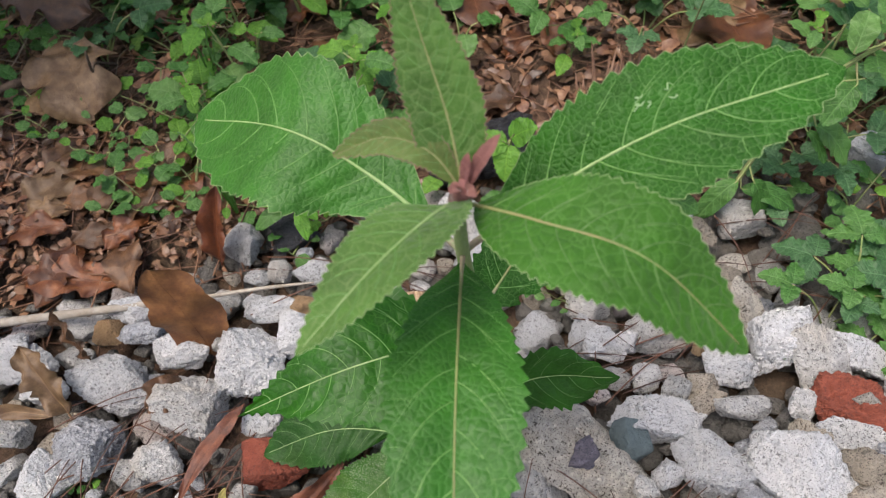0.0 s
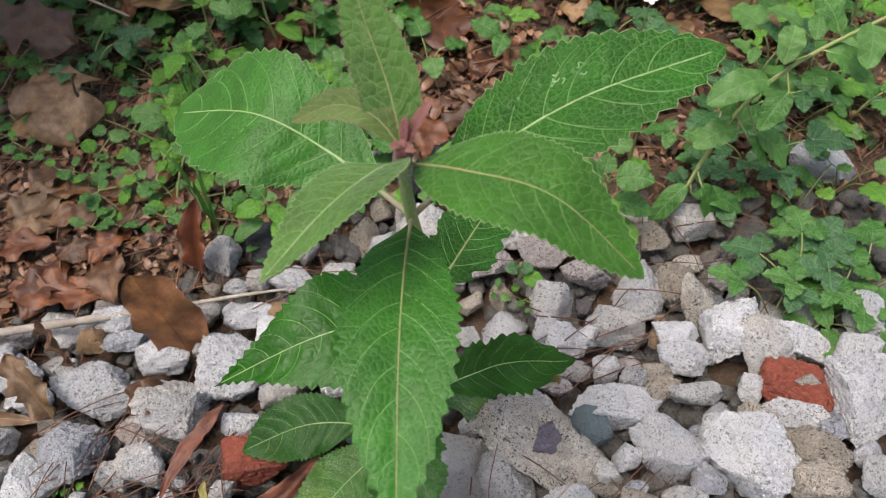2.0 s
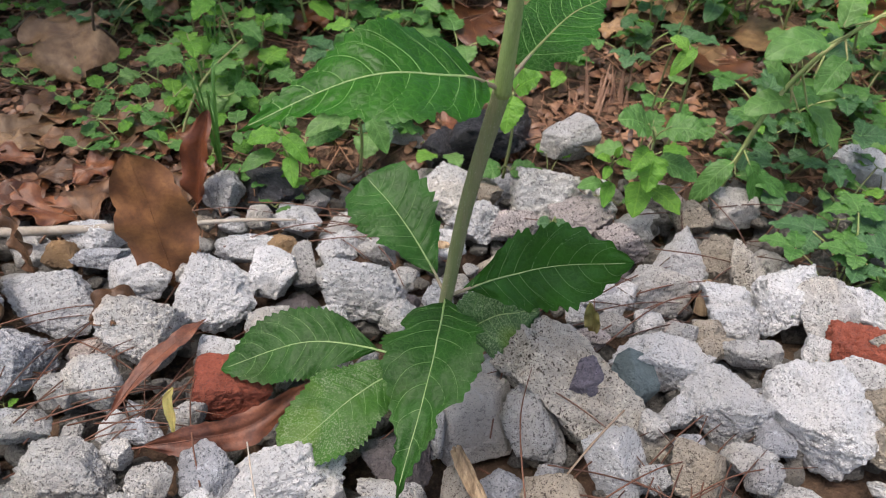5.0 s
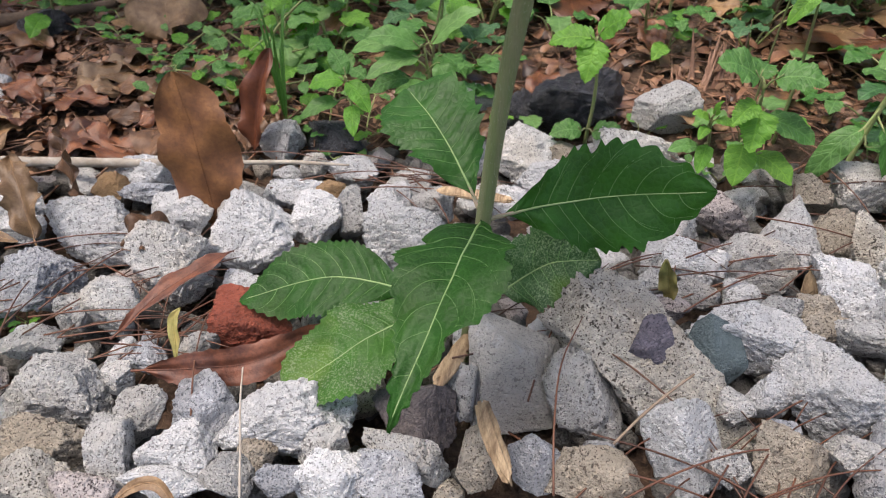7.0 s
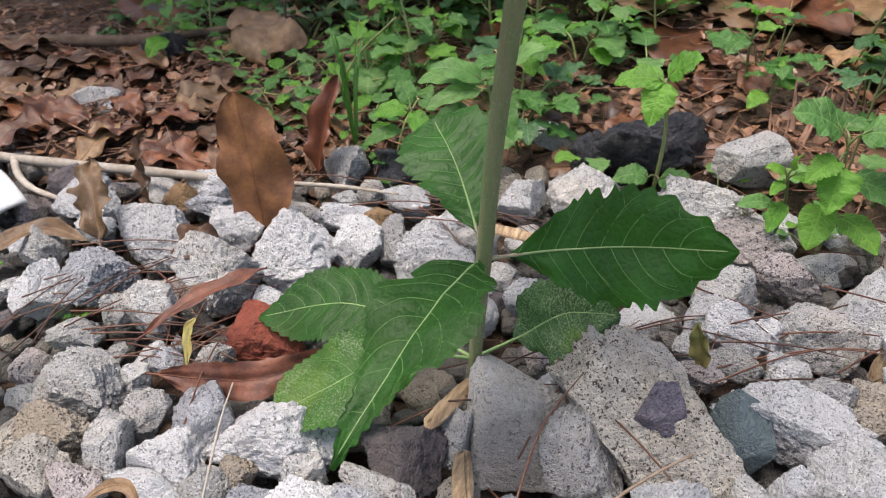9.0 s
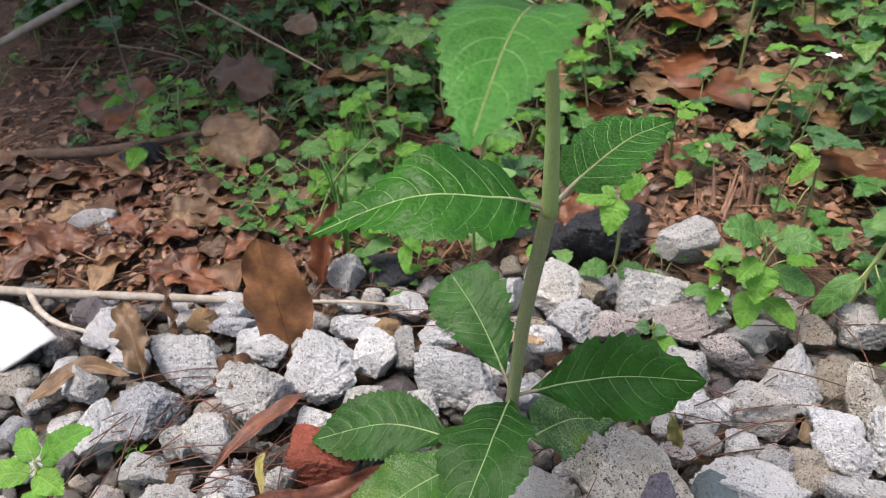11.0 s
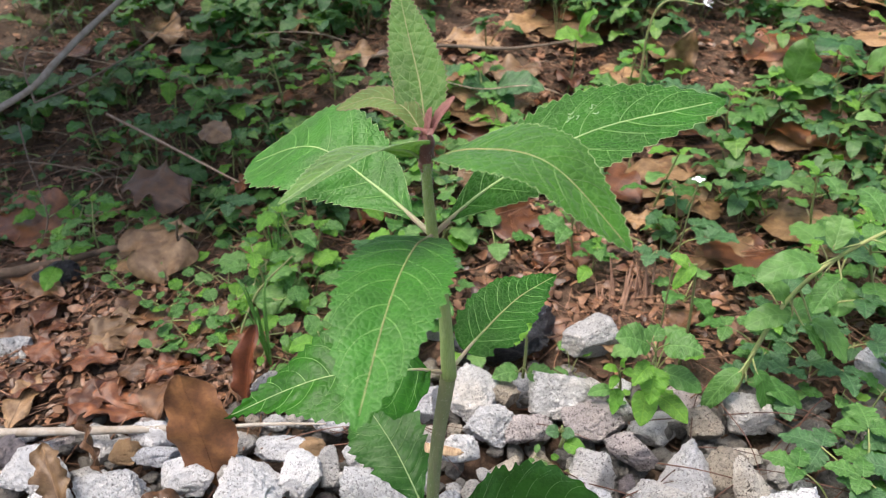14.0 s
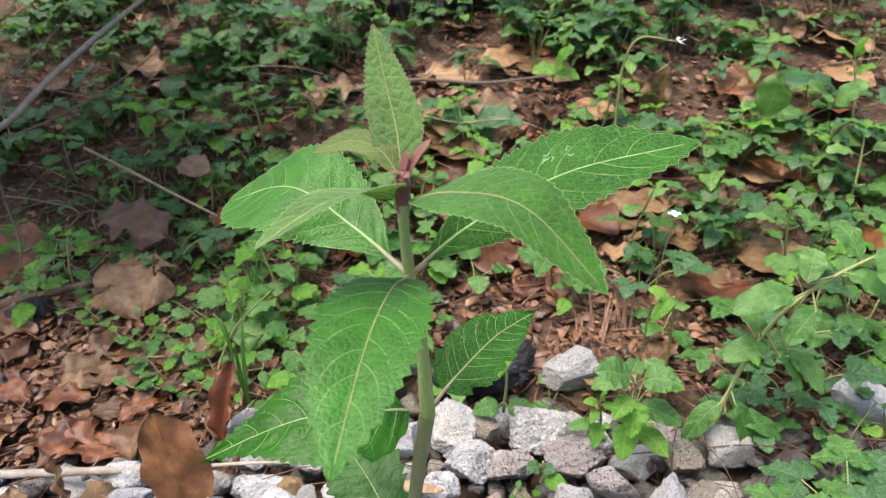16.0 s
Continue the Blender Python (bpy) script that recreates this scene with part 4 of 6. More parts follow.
in_plant(big_leaf(plant, [NODE_LOW, (0.002, 0.138, 0.018), (-0.017, 0.122, 0.015), (-0.040, 0.102, 0.003)], 0.038, (-0.1, -0.25, 1), LEAF_SPECKLED, VEIN,
                  "lowest leaf with a yellowed dusty patch resting on stones", p=1.0, q=0.6, start=0.2, fold=0.08, seed=30, wave=0.06, r=0.0013, **TOOTHED))
in_plant(big_leaf(plant, [NODE_LOW, (0.034, 0.1705, 0.010), (0.0515, 0.1705, 0.028), (0.0715, 0.171, 0.033)], 0.034, (-0.35, -1.0, 0.45), LEAF_PALE, VEIN,
                  "withered pale dusty lower leaf with a curled edge", p=0.8, q=0.7, start=0.28, fold=(0.1, 0.7), seed=33, wave=0.09, r=0.0013, tear=0.4, **TOOTHED))
in_plant(big_leaf(plant, [TOP_NODE, (0.0318, 0.118, 0.2700), (0.0215, 0.104, 0.2735), (0.0076, 0.0884, 0.2685)], 0.0195, (-0.42, -0.08, 1), LEAF_OLIVE, VEIN,
                  "narrow downy young leaf folded along its midrib", p=0.75, q=0.95, start=0.10, fold=0.30, seed=36, r=0.0011, **YOUNG))
in_plant(big_leaf(plant, [TOP_NODE, (0.052, 0.1145, 0.2725), (0.0715, 0.1045, 0.2740), (0.0918, 0.0935, 0.2575)], 0.0255, (0.2, -0.2, 1), LEAF_YOUNG, VEIN_RED,
                  "downy bright green young leaf arching over", p=0.8, q=0.86, start=0.08, fold=0.15, seed=39, r=0.0011, **YOUNG))
in_plant(big_leaf(plant, [APEX, (0.0352, 0.132, 0.282), (0.0305, 0.142, 0.294), (0.026, 0.152, 0.306)], 0.0148, (0.1, -0.85, 0.6), LEAF_OLIVE, VEIN_RED,
                  "upright olive young leaf with a toothed reddish edge", p=0.5, q=0.95, start=0.06, fold=0.12, seed=42, r=0.0008, edge=MARGIN_RED, teeth=30, notch=0.0010, quilt=0.02))
in_plant(big_leaf(plant, [APEX, (0.0315, 0.1275, 0.2778), (0.0225, 0.1300, 0.2795), (0.0118, 0.1280, 0.2765)], 0.0078, (0, -0.6, 1), LEAF_TIP, VEIN_RED,
                  "small curved olive and red young leaf", p=0.7, q=0.8, start=0.06, fold=0.25, seed=45, r=0.0006, edge=MARGIN_RED, teeth=20, notch=0.0007, quilt=0.02))
for tip, wide in (((0.0452, 0.1288, 0.2812), 0.0030), ((0.0438, 0.1275, 0.2785), 0.0020), ((0.0352, 0.1195, 0.2750), 0.0024), ((0.0405, 0.1190, 0.2742), 0.0024), ((0.0390, 0.1262, 0.2790), 0.0022)):
    tip = Vector(tip)
    b = Blade([APEX - Vector((0, 0, 0.002)), APEX.lerp(tip, 0.35) + Vector((0, 0, 0.0012)), APEX.lerp(tip, 0.7) + Vector((0, 0, 0.001)), tip], wide, (-0.3, -0.6, 1), p=0.6, q=0.8, fold=0.5, teeth=8, tooth=0.1)
    v, f, uv = b.sheet(24, 5)
    in_plant(mesh_object("bud_leaf", v, f, LEAF_RED, plant, "tiny folded reddish bud leaf", uv))

v, f = tube([TOP_NODE - Vector((0, 0, 0.003)), TOP_NODE, APEX, APEX + Vector((0, 0.0008, 0.003))], [0.0016, 0.0024, 0.0022, 0.0007], 12, 16, 0.25, 3)
in_plant(mesh_object("bud", v, f, LEAF_RED, plant, "downy pinkish leaf bud at the tip"))

# ---- dead leaves, twigs and litter ----
def dead_leaf(curve, width, up, material, label, seed=0, name="dead_leaf", category="dead leaf", group="", **shape):
    how = dict(p=0.75, q=0.75, start=0.06, fold=0.25, wave=0.16, seed=seed)
    how.update(shape)
    b = Blade(curve, width, up, **how)
    v, f, uv = b.sheet(40, 8)
    ob = tagged(mesh_object(name, v, f, material, None, "", uv), label, category, group)
    v, f = b.midrib(0.0008, 0.0003, 18)
    mesh_object("midrib", v, f, material, ob)
    return ob


dead_leaf([(-0.124, 0.213, -0.022), (-0.127, 0.217, 0.008), (-0.131, 0.222, 0.037), (-0.138, 0.228, 0.066)], 0.041, (0.2, -1, 0.25), BROWN_UPRIGHT,
          "brown dead leaf standing upright between the stones", 3, p=0.60, q=0.60, wave=0.06, fold=-0.20, tear=0.16, teeth=9, notch=0.0014)
dead_leaf([(-0.130, 0.276, -0.010), (-0.128, 0.281, 0.008), (-0.125, 0.288, 0.028), (-0.119, 0.296, 0.050)], 0.019, (-0.3, -1, 0.2), RUST,
          "russet dead leaf curled upright behind the gravel", 8, wave=0.10, fold=1.1, tear=0.4)
dead_leaf([(-0.108, 0.106, -0.004), (-0.083, 0.112, -0.003), (-0.058, 0.119, 0.000), (-0.034, 0.143, 0.003)], 0.016, (0.1, -1, 0.7), DARK_RED_DEAD,
          "long russet dead leaf lying under the red brick chip", 4, wave=0.10, fold=0.35, tear=0.3, teeth=12, notch=0.0009)
dead_leaf([(-0.124, 0.118, -0.002), (-0.114, 0.140, 0.004), (-0.104, 0.157, 0.006), (-0.093, 0.175, 0.006)], 0.0100, (-0.3, -0.7, 1), DARK_RED_DEAD,
          "curled russet leaf blade with torn holes on the gravel", 5, wave=0.10, fold=0.6, tear=0.5)
dead_leaf([(-0.090, 0.111, -0.002), (-0.092, 0.117, 0.006), (-0.094, 0.122, 0.012), (-0.092, 0.126, 0.016)], 0.0045, (0.1, -0.8, 0.6), YELLOW,
          "small yellowed leaf tucked between stones", 6, wave=0.10, fold=0.5)
dead_leaf([(0.130, 0.086, 0.016), (0.145, 0.083, 0.022), (0.160, 0.082, 0.024), (0.176, 0.086, 0.022)], 0.006, (0, -0.4, 1), DARK_RED_DEAD,
          "curled russet dead leaf lying across the stones", 7, wave=0.12, fold=0.8)
dead_leaf([(-0.080, 0.044, 0.003), (-0.073, 0.053, 0.007), (-0.064, 0.055, 0.008), (-0.052, 0.047, 0.003)], 0.0045, (0, -0.5, 1), DEAD[1],
          "narrow tan dead leaf arched over the stones", 19, wave=0.08, fold=0.4)
dead_leaf([(-0.198, 0.170, -0.006), (-0.206, 0.180, 0.008), (-0.214, 0.190, 0.018), (-0.226, 0.203, 0.022)], 0.020, (0.3, -1, 0.3), DEAD[1],
          "crumpled tan dead leaf standing on edge", 10, wave=0.20, fold=0.7, tear=0.7, twist=0.5)
dead_leaf([(-0.197, 0.206, -0.006), (-0.199, 0.211, 0.008), (-0.203, 0.216, 0.020), (-0.208, 0.222, 0.031)], 0.016, (-0.3, -1, 0.3), DEAD[2],
          "torn brown dead leaf propped against the twig", 11, wave=0.20, fold=0.8, tear=0.8, twist=-0.4)
dead_leaf([(-0.257, 0.137, -0.007), (-0.252, 0.151, -0.007), (-0.242, 0.173, -0.007), (-0.210, 0.172, -0.007)], 0.012, (0, -0.5, 1), DEAD[1],
          "ochre dead leaf folded over the gravel", 12, wave=0.08, fold=0.6, tear=0.3)
dead_leaf([(-0.155, 0.176, -0.006), (-0.148, 0.180, 0.000), (-0.140, 0.184, 0.000), (-0.130, 0.188, -0.004)], 0.022, (0, -0.5, 1), DEAD[2],
          "dark brown dead leaf scrap between white stones", 13, wave=0.16, fold=0.5)
dead_leaf([(0.103, 0.181, 0.006), (0.102, 0.181, 0.013), (0.100, 0.182, 0.020), (0.098, 0.183, 0.028)], 0.008, (-0.3, -1, 0.3), YELLOW,
          "small curled yellow leaf standing between stones", 18, wave=0.15, fold=0.5)
oak = dict(p=0.55, q=0.5, lobes=3, lobe=0.42, wave=0.10, fold=0.12)
dead_leaf([(-0.290, 0.475, 0.014), (-0.276, 0.450, 0.020), (-0.262, 0.424, 0.020), (-0.244, 0.392, 0.006)], 0.072, (0.1, -0.2, 1), DEAD[1],
          "large lobed tan oak leaf lying on the litter", 14, **oak)
dead_leaf([(-0.345, 0.505, 0.030), (-0.318, 0.500, 0.040), (-0.292, 0.495, 0.040), (-0.262, 0.485, 0.028)], 0.060, (0.0, -0.3, 1), DEAD[2],
          "large dark lobed oak leaf in the shade", 15, **oak)
dead_leaf([(-0.290, 0.590, 0.060), (-0.275, 0.575, 0.068), (-0.262, 0.565, 0.068), (-0.245, 0.560, 0.060)], 0.032, (0.0, -0.4, 1), DEAD[1],
          "rounded tan dead leaf under the twigs", 16, wave=0.05, fold=-0.5)
dead_leaf([(0.190, 0.700, 0.070), (0.196, 0.690, 0.095), (0.200, 0.684, 0.115), (0.206, 0.680, 0.140)], 0.030, (-0.2, -1, 0.3), DEAD[1],
          "pale tan curled leaf standing on the bank", 17, wave=0.12, fold=0.7)
for k, (x, y, s, turn, mat) in enumerate([(-0.06, 0.66, 0.10, 20, 1), (0.05, 0.62, 0.08, 70, 1), (-0.13, 0.62, 0.09, 10, 0), (0.13, 0.66, 0.09, -10, 1), (-0.36, 0.31, 0.055, 30, 1),
                                          (-0.17, 0.74, 0.11, 25, 1), (-0.04, 0.78, 0.10, -15, 1), (-0.10, 0.52, 0.07, 40, 0), (0.20, 0.56, 0.09, 60, 1), (0.24, 0.60, 0.08, 10, 1), (0.16, 0.52, 0.06, -30, 1), (-0.24, 0.52, 0.08, -20, 2), (-0.30, 0.30, 0.05, -20, 0), (-0.26, 0.315, 0.045, 10, 1), (-0.20, 0.30, 0.05, 50, 0), (-0.33, 0.27, 0.055, 5, 0), (-0.40, 0.29, 0.06, -40, 1),
                                          (-0.20, 0.64, 0.09, 35, 1), (-0.31, 0.69, 0.10, -12, 1), (-0.39, 0.61, 0.09, 20, 2), (-0.23, 0.82, 0.12, 8, 1), (-0.43, 0.80, 0.12, -30, 1), (0.02, 0.72, 0.10, -5, 1), (0.36, 0.62, 0.08, 25, 1), (0.30, 0.74, 0.10, -40, 1)]):
    a = radians(turn)
    s *= 0.8
    d, z = Vector((math.cos(a), math.sin(a), 0)) * s / 2, bed(x, y) + 0.008
    c = Vector((x, y, z))
    dead_leaf([c - d, c - d * 0.33 + Vector((0, 0, 0.004)), c + d * 0.33 + Vector((0, 0, 0.005)), c + d], s * 0.5, (0, -0.3, 1), DEAD[mat],
              ("russet", "tan", "dark brown")[mat] + " broad dead leaf lying on the leaf litter", 20 + k, wave=0.16, fold=0.2, tear=0.65)

# scattered litter leaves of a few alike shapes
litter = []
for k in range(10):
    s = 0.034 + 0.004 * k
    ob = dead_leaf([(-s / 2, 0, 0), (-s / 6, 0, s * 0.10), (s / 6, 0, s * 0.12), (s / 2, 0, s * 0.02)], s * (0.42 + 0.03 * (k % 4)), (0, 0, 1), DEAD[k % 3],
                   ("russet", "tan", "dark brown")[k % 3] + " crumpled dead leaf among pine needles", 40 + k, group="leaf litter", wave=0.12, fold=0.30, tear=0.5)
    litter.append(ob)
rnd = random.Random(21)
spots = []
while len(spots) < 70:
    x, y = rnd.uniform(-0.75, 0.75), 0.22 + 0.95 * rnd.random() ** 1.4
    if y > gravel_edge(x) + 0.012:
        spots.append((x, y))
while len(spots) < 95:
    x, y = rnd.uniform(-0.12, 0.36), rnd.uniform(0.38, 0.80)
    spots.append((x, y))
while len(spots) < 145:
    x, y = rnd.uniform(-0.50, -0.12), rnd.uniform(0.24, 0.37)
    if y > gravel_edge(x) + 0.008:
        spots.append((x, y))
for i, (x, y) in enumerate(spots):
    m = pose(x, y, bed(x, y) + 0.004, rnd.uniform(-15, 15), rnd.uniform(-15, 15), rnd.uniform(0, 360))
    if i < len(litter):
        litter[i].matrix_basis = m
    else:
        copy_thing(litter[rnd.randrange(len(litter)) if x > -0.12 or rnd.random() < 0.2 else rnd.choice((0, 2, 3, 5, 6, 8))], m)


# broad flat leaves pressed down over the bank
pressed = []
for k in range(9):
    s = 0.065 + 0.007 * k
    pressed.append(dead_leaf([(-s / 2, 0, 0.002), (-s / 6, 0, s * 0.05), (s / 6, 0, s * 0.06), (s / 2, 0, 0.002)], s * (0.50 + 0.05 * (k % 3)), (0, 0, 1), DEAD[(1, 1, 0)[k % 3]],
                             ("broad tan dead leaf", "broad curled tan dead leaf", "broad russet dead leaf")[k % 3] + " pressed flat on the bank", 60 + k, group="broad dead leaves on the bank",
                             wave=0.045, fold=(0.25, -0.05), tear=0.30, p=0.6, q=0.65, curl=0.4 - 0.1 * k))
rnd = random.Random(33)
for i in range(64):
    x, y = (rnd.uniform(-0.55, 0.60), rnd.uniform(0.40, 1.05)) if i % 2 else (rnd.gauss(0.16, 0.14), rnd.uniform(0.52, 0.85))
    m = pose(x, y, bed(x, y) + 0.006, rnd.uniform(-4, 16), rnd.uniform(-8, 8), rnd.uniform(0, 360))
    if i < len(pressed):
        pressed[i].matrix_basis = m
    else:
        copy_thing(pressed[rnd.randrange(len(pressed))], m)


def stick(name, points, radii, material, label, category="twig", sides=8, steps=30, group=""):
    v, f = tube(points, radii, sides, steps, 0.22, len(label))
    return tagged(mesh_object(name, v, f, material), label, category, group)


twig = empty("twig", (-0.355, 0.22, 0.0), "grey dry twig lying along the gravel's edge", "twig")
for nm, pts, rad in (("stem", [(-0.50, 0.214, -0.022), (-0.41, 0.221, -0.014), (-0.318, 0.227, -0.008), (-0.24, 0.234, -0.003), (-0.165, 0.241, 0.002)], [0.0036, 0.0033, 0.0032, 0.0030, 0.0024]),
                     ("side_shoot", [(-0.330, 0.226, -0.008), (-0.310, 0.212, -0.009), (-0.288, 0.204, -0.010), (-0.262, 0.203, -0.012)], [0.0024, 0.0022, 0.0020, 0.0014]),
                     ("tip", [(-0.166, 0.241, 0.002), (-0.13, 0.244, 0.005), (-0.095, 0.248, 0.008), (-0.062, 0.252, 0.008)], [0.0016, 0.0014, 0.0012, 0.0006])):
    v, f = tube(pts, rad, 9, 40, 0.18, len(nm))
    mesh_object(nm, v, f, TWIG, twig).matrix_parent_inverse = Matrix.Translation((0.355, -0.22, 0))

branch = empty("dry_branch", (-0.46, 0.53, 0.09), "pale dry branch with side shoots hanging over the bank", "branch")
for nm, pts, rad in (("stem", [(-0.62, 0.47, 0.03), (-0.53, 0.51, 0.070), (-0.448, 0.55, 0.107), (-0.417, 0.57, 0.133), (-0.391, 0.60, 0.158), (-0.332, 0.66, 0.205), (-0.26, 0.72, 0.255)], [0.0042, 0.0038, 0.0034, 0.0031, 0.0028, 0.0023, 0.0016]),
                     ("side_shoot", [(-0.441, 0.55, 0.097), (-0.40, 0.58, 0.110), (-0.35, 0.62, 0.135), (-0.31, 0.66, 0.165)], [0.0011, 0.0009, 0.0007, 0.0004]),
                     ("side_shoot", [(-0.45, 0.53, 0.085), (-0.428, 0.50, 0.057), (-0.387, 0.45, 0.024), (-0.406, 0.43, -0.012)], [0.0010, 0.0008, 0.0007, 0.0004]),
                     ("side_shoot", [(-0.428, 0.50, 0.057), (-0.38, 0.485, 0.062), (-0.332, 0.47, 0.058), (-0.365, 0.455, 0.032)], [0.0009, 0.0007, 0.0006, 0.0003]),
                     ("side_shoot", [(-0.441, 0.55, 0.097), (-0.46, 0.58, 0.13), (-0.44, 0.62, 0.16), (-0.40, 0.66, 0.20)], [0.0010, 0.0008, 0.0006, 0.0004])):
    v, f = tube(pts, rad, 8, 36, 0.2, len(nm))
    mesh_object(nm, v, f, TWIG if nm == "stem" else OLD_TWIG, branch).matrix_parent_inverse = Matrix.Translation((0.46, -0.53, -0.09))
stick("twig", [(-0.373, 0.56, 0.083), (-0.32, 0.535, 0.075), (-0.26, 0.505, 0.066), (-0.2035, 0.4775, 0.0575)], [0.0014, 0.0013, 0.0012, 0.0008], OLD_TWIG, "straight thin dry twig slanting over the litter")
stick("twig", [(-0.52, 0.36, 0.0), (-0.45, 0.378, 0.003), (-0.385, 0.396, 0.004), (-0.31, 0.432, 0.010)], [0.0048, 0.0052, 0.0050, 0.0030], BARK, "thick brown rotting stick half sunk in soil", "stick")
stick("twig", [(-0.13, 0.70, 0.10), (-0.06, 0.71, 0.11), (0.02, 0.72, 0.105), (0.10, 0.74, 0.11)], [0.0024, 0.002, 0.002, 0.0012], OLD_TWIG, "thin dry twig lying on the bank")
stick("twig", [(0.0, 0.90, 0.16), (0.12, 0.93, 0.18), (0.25, 0.96, 0.19), (0.40, 1.02, 0.21)], [0.003, 0.003, 0.0025, 0.0015], OLD_TWIG, "thin dry twig on the upper bank")
stick("twig", [(-0.243, 0.452, 0.006), (-0.243, 0.43, 0.028), (-0.238, 0.415, 0.034), (-0.232, 0.412, 0.055)], [0.0013, 0.0012, 0.0011, 0.0008], BARK, "short bent dry twig rising from the oak leaf")
stick("twig", [(0.080, 0.094, 0.020), (0.088, 0.102, 0.027), (0.096, 0.110, 0.031), (0.104, 0.118, 0.033)], [0.0005, 0.0005, 0.0005, 0.0004], OLD_TWIG, "short grey twig leaning on the concrete lump")
stick("twig", [(-0.036, 0.056, 0.008), (-0.041, 0.070, 0.014), (-0.047, 0.085, 0.018), (-0.052, 0.099, 0.020)], [0.00045, 0.00045, 0.0004, 0.0003], TWIG, "pale dry straw leaning over the gravel", "straw")
stick("straw", [(-0.157, 0.330, -0.004), (-0.150, 0.342, 0.018), (-0.137, 0.350, 0.040), (-0.112, 0.358, 0.064)], [0.0010, 0.0010, 0.0009, 0.0006], WEED_STEM, "pale green bare stalk leaning over small weeds", "stalk")


def wood_chip(a, b, wide, thick, label):
    """A splinter of split wood: ridged along the grain, slightly bowed, with ragged ends."""
    a, b = Vector(a), Vector(b)
    d = (b - a).normalized()
    side = d.cross(Vector((0, 0, 1))).normalized()
    nor = side.cross(d)
    rng = random.Random(len(label))
    around, rings = 22, 30
    ridge = [rng.uniform(0.72, 1.12) for _ in range(around)]
    ends = [(rng.uniform(0.0, 0.12), rng.uniform(0.80, 1.0)) for _ in range(around)]
    vs, fs = [], []
    for i in range(rings):
        t = i / (rings - 1)
        for k in range(around):
            g0, g1 = ends[k]
            u = g0 + (g1 - g0) * t
            w = (0.45 + 0.55 * math.sin(math.pi * min(1.0, 0.18 + 0.75 * u))) * (1 if 0 < i < rings - 1 else 0.3)
            q = 2 * math.pi * k / around
            r = ridge[k] * (1 + 0.12 * noise.noise((u * 9, k * 1.7, 3.0)))
            vs.append(a.lerp(b, u) + side * (math.cos(q) * wide * 0.5 * w * r + 0.10 * wide * math.sin(u * 4.0)) + nor * (math.sin(q) * thick * 0.5 * w * r + 0.35 * thick * math.sin(math.pi * u)))
    for i in range(rings - 1):
        for k in range(around):
            n = (k + 1) % around
            fs.append((i * around + k, i * around + n, (i + 1) * around + n, (i + 1) * around + k))
    fs.append(tuple(reversed(range(around))))
    fs.append(tuple(range((rings - 1) * around, rings * around)))
    return tagged(mesh_object("wood_chip", vs, fs, CHIP, smooth=False), label, "wood chip")



wood_chip((0.034, 0.109, 0.012), (0.049, 0.076, 0.012), 0.0072, 0.005, "pale split wood chip wedged between stones")
wood_chip((0.015, 0.118, 0.004), (0.024, 0.148, 0.004), 0.0075, 0.003, "tan bark strip at the foot of the plant")
wood_chip((-0.012, 0.243, 0.006), (0.030, 0.240, 0.006), 0.008, 0.003, "flat pale wood splinter behind the stem")
wood_chip((0.165, 0.205, 0.000), (0.172, 0.222, 0.012), 0.009, 0.002, "thin tan bark scrap standing between stones")


def white_fragment():
    vs, fs = [], []
    nu, nv = 12, 10
    for side in (0, 1):
        for i in range(nu + 1):
            for j in range(nv + 1):
                u, v = i / nu, j / nv
                x = -0.372 + 0.094 * u * (0.70 + 0.30 * min(1.0, v / 0.6) - 0.45 * max(0.0, v - 0.6) / 0.4) + 0.0012 * math.sin(v * 9) * u
                y = 0.156 + 0.052 * v * (1.0 - 0.15 * u) + 0.010 * u + 0.001 * math.sin(u * 11)
                z = -0.022 + 0.022 * (1 - (1 - v) ** 2) * (0.95 - 0.35 * u) + 0.003 * u - 0.0022 * side
                vs.append((x, y, z))
    m = nv + 1
    o = (nu + 1) * m
    for i in range(nu):
        for j in range(nv):
            a = i * m + j
            fs.append((a, a + m, a + m + 1, a + 1))
            fs.append((o + a, o + a + 1, o + a + m + 1, o + a + m))
    ring = [i * m for i in range(nu + 1)] + [nu * m + j for j in range(1, m)] + [i * m + nv for i in range(nu - 1, -1, -1)] + [j for j in range(nv - 1, 0, -1)]
    for a, b in zip(ring, ring[1:] + ring[:1]):
        fs.append((a, o + a, o + b, b))
    return tagged(mesh_object("broken_fragment", vs, fs, WHITE), "broken curved white plastic fragment lying on gravel", "fragment")


white_fragment()

# pine needles that can be told apart
needle_shapes = []
for k in range(5):
    ln, c = 0.050 + 0.010 * k, 0.001 + 0.002 * k
    v, f = tube([(-ln / 2, 0, 0), (-ln / 6, c * 0.7, 0.002), (ln / 6, c * 0.9, 0.002), (ln / 2, 0, 0.0)], [0.00042, 0.00038, 0.00032, 0.00018], 5, 12)
    ob = mesh_object("pine_needle", v, f, NEEDLE)
    needle_shapes.append(tagged(ob, "dry reddish brown pine needle lying on stones", "pine needle", "pine needles"))


def lay_needle(k, x, y, z, turn, dip=0.0):
    m = pose(x, y, z, 0, dip, turn)
    if not needle_shapes[k].get("laid"):
        needle_shapes[k]["laid"] = 1
        needle_shapes[k].matrix_basis = m
    else:
        copy_thing(needle_shapes[k], m)


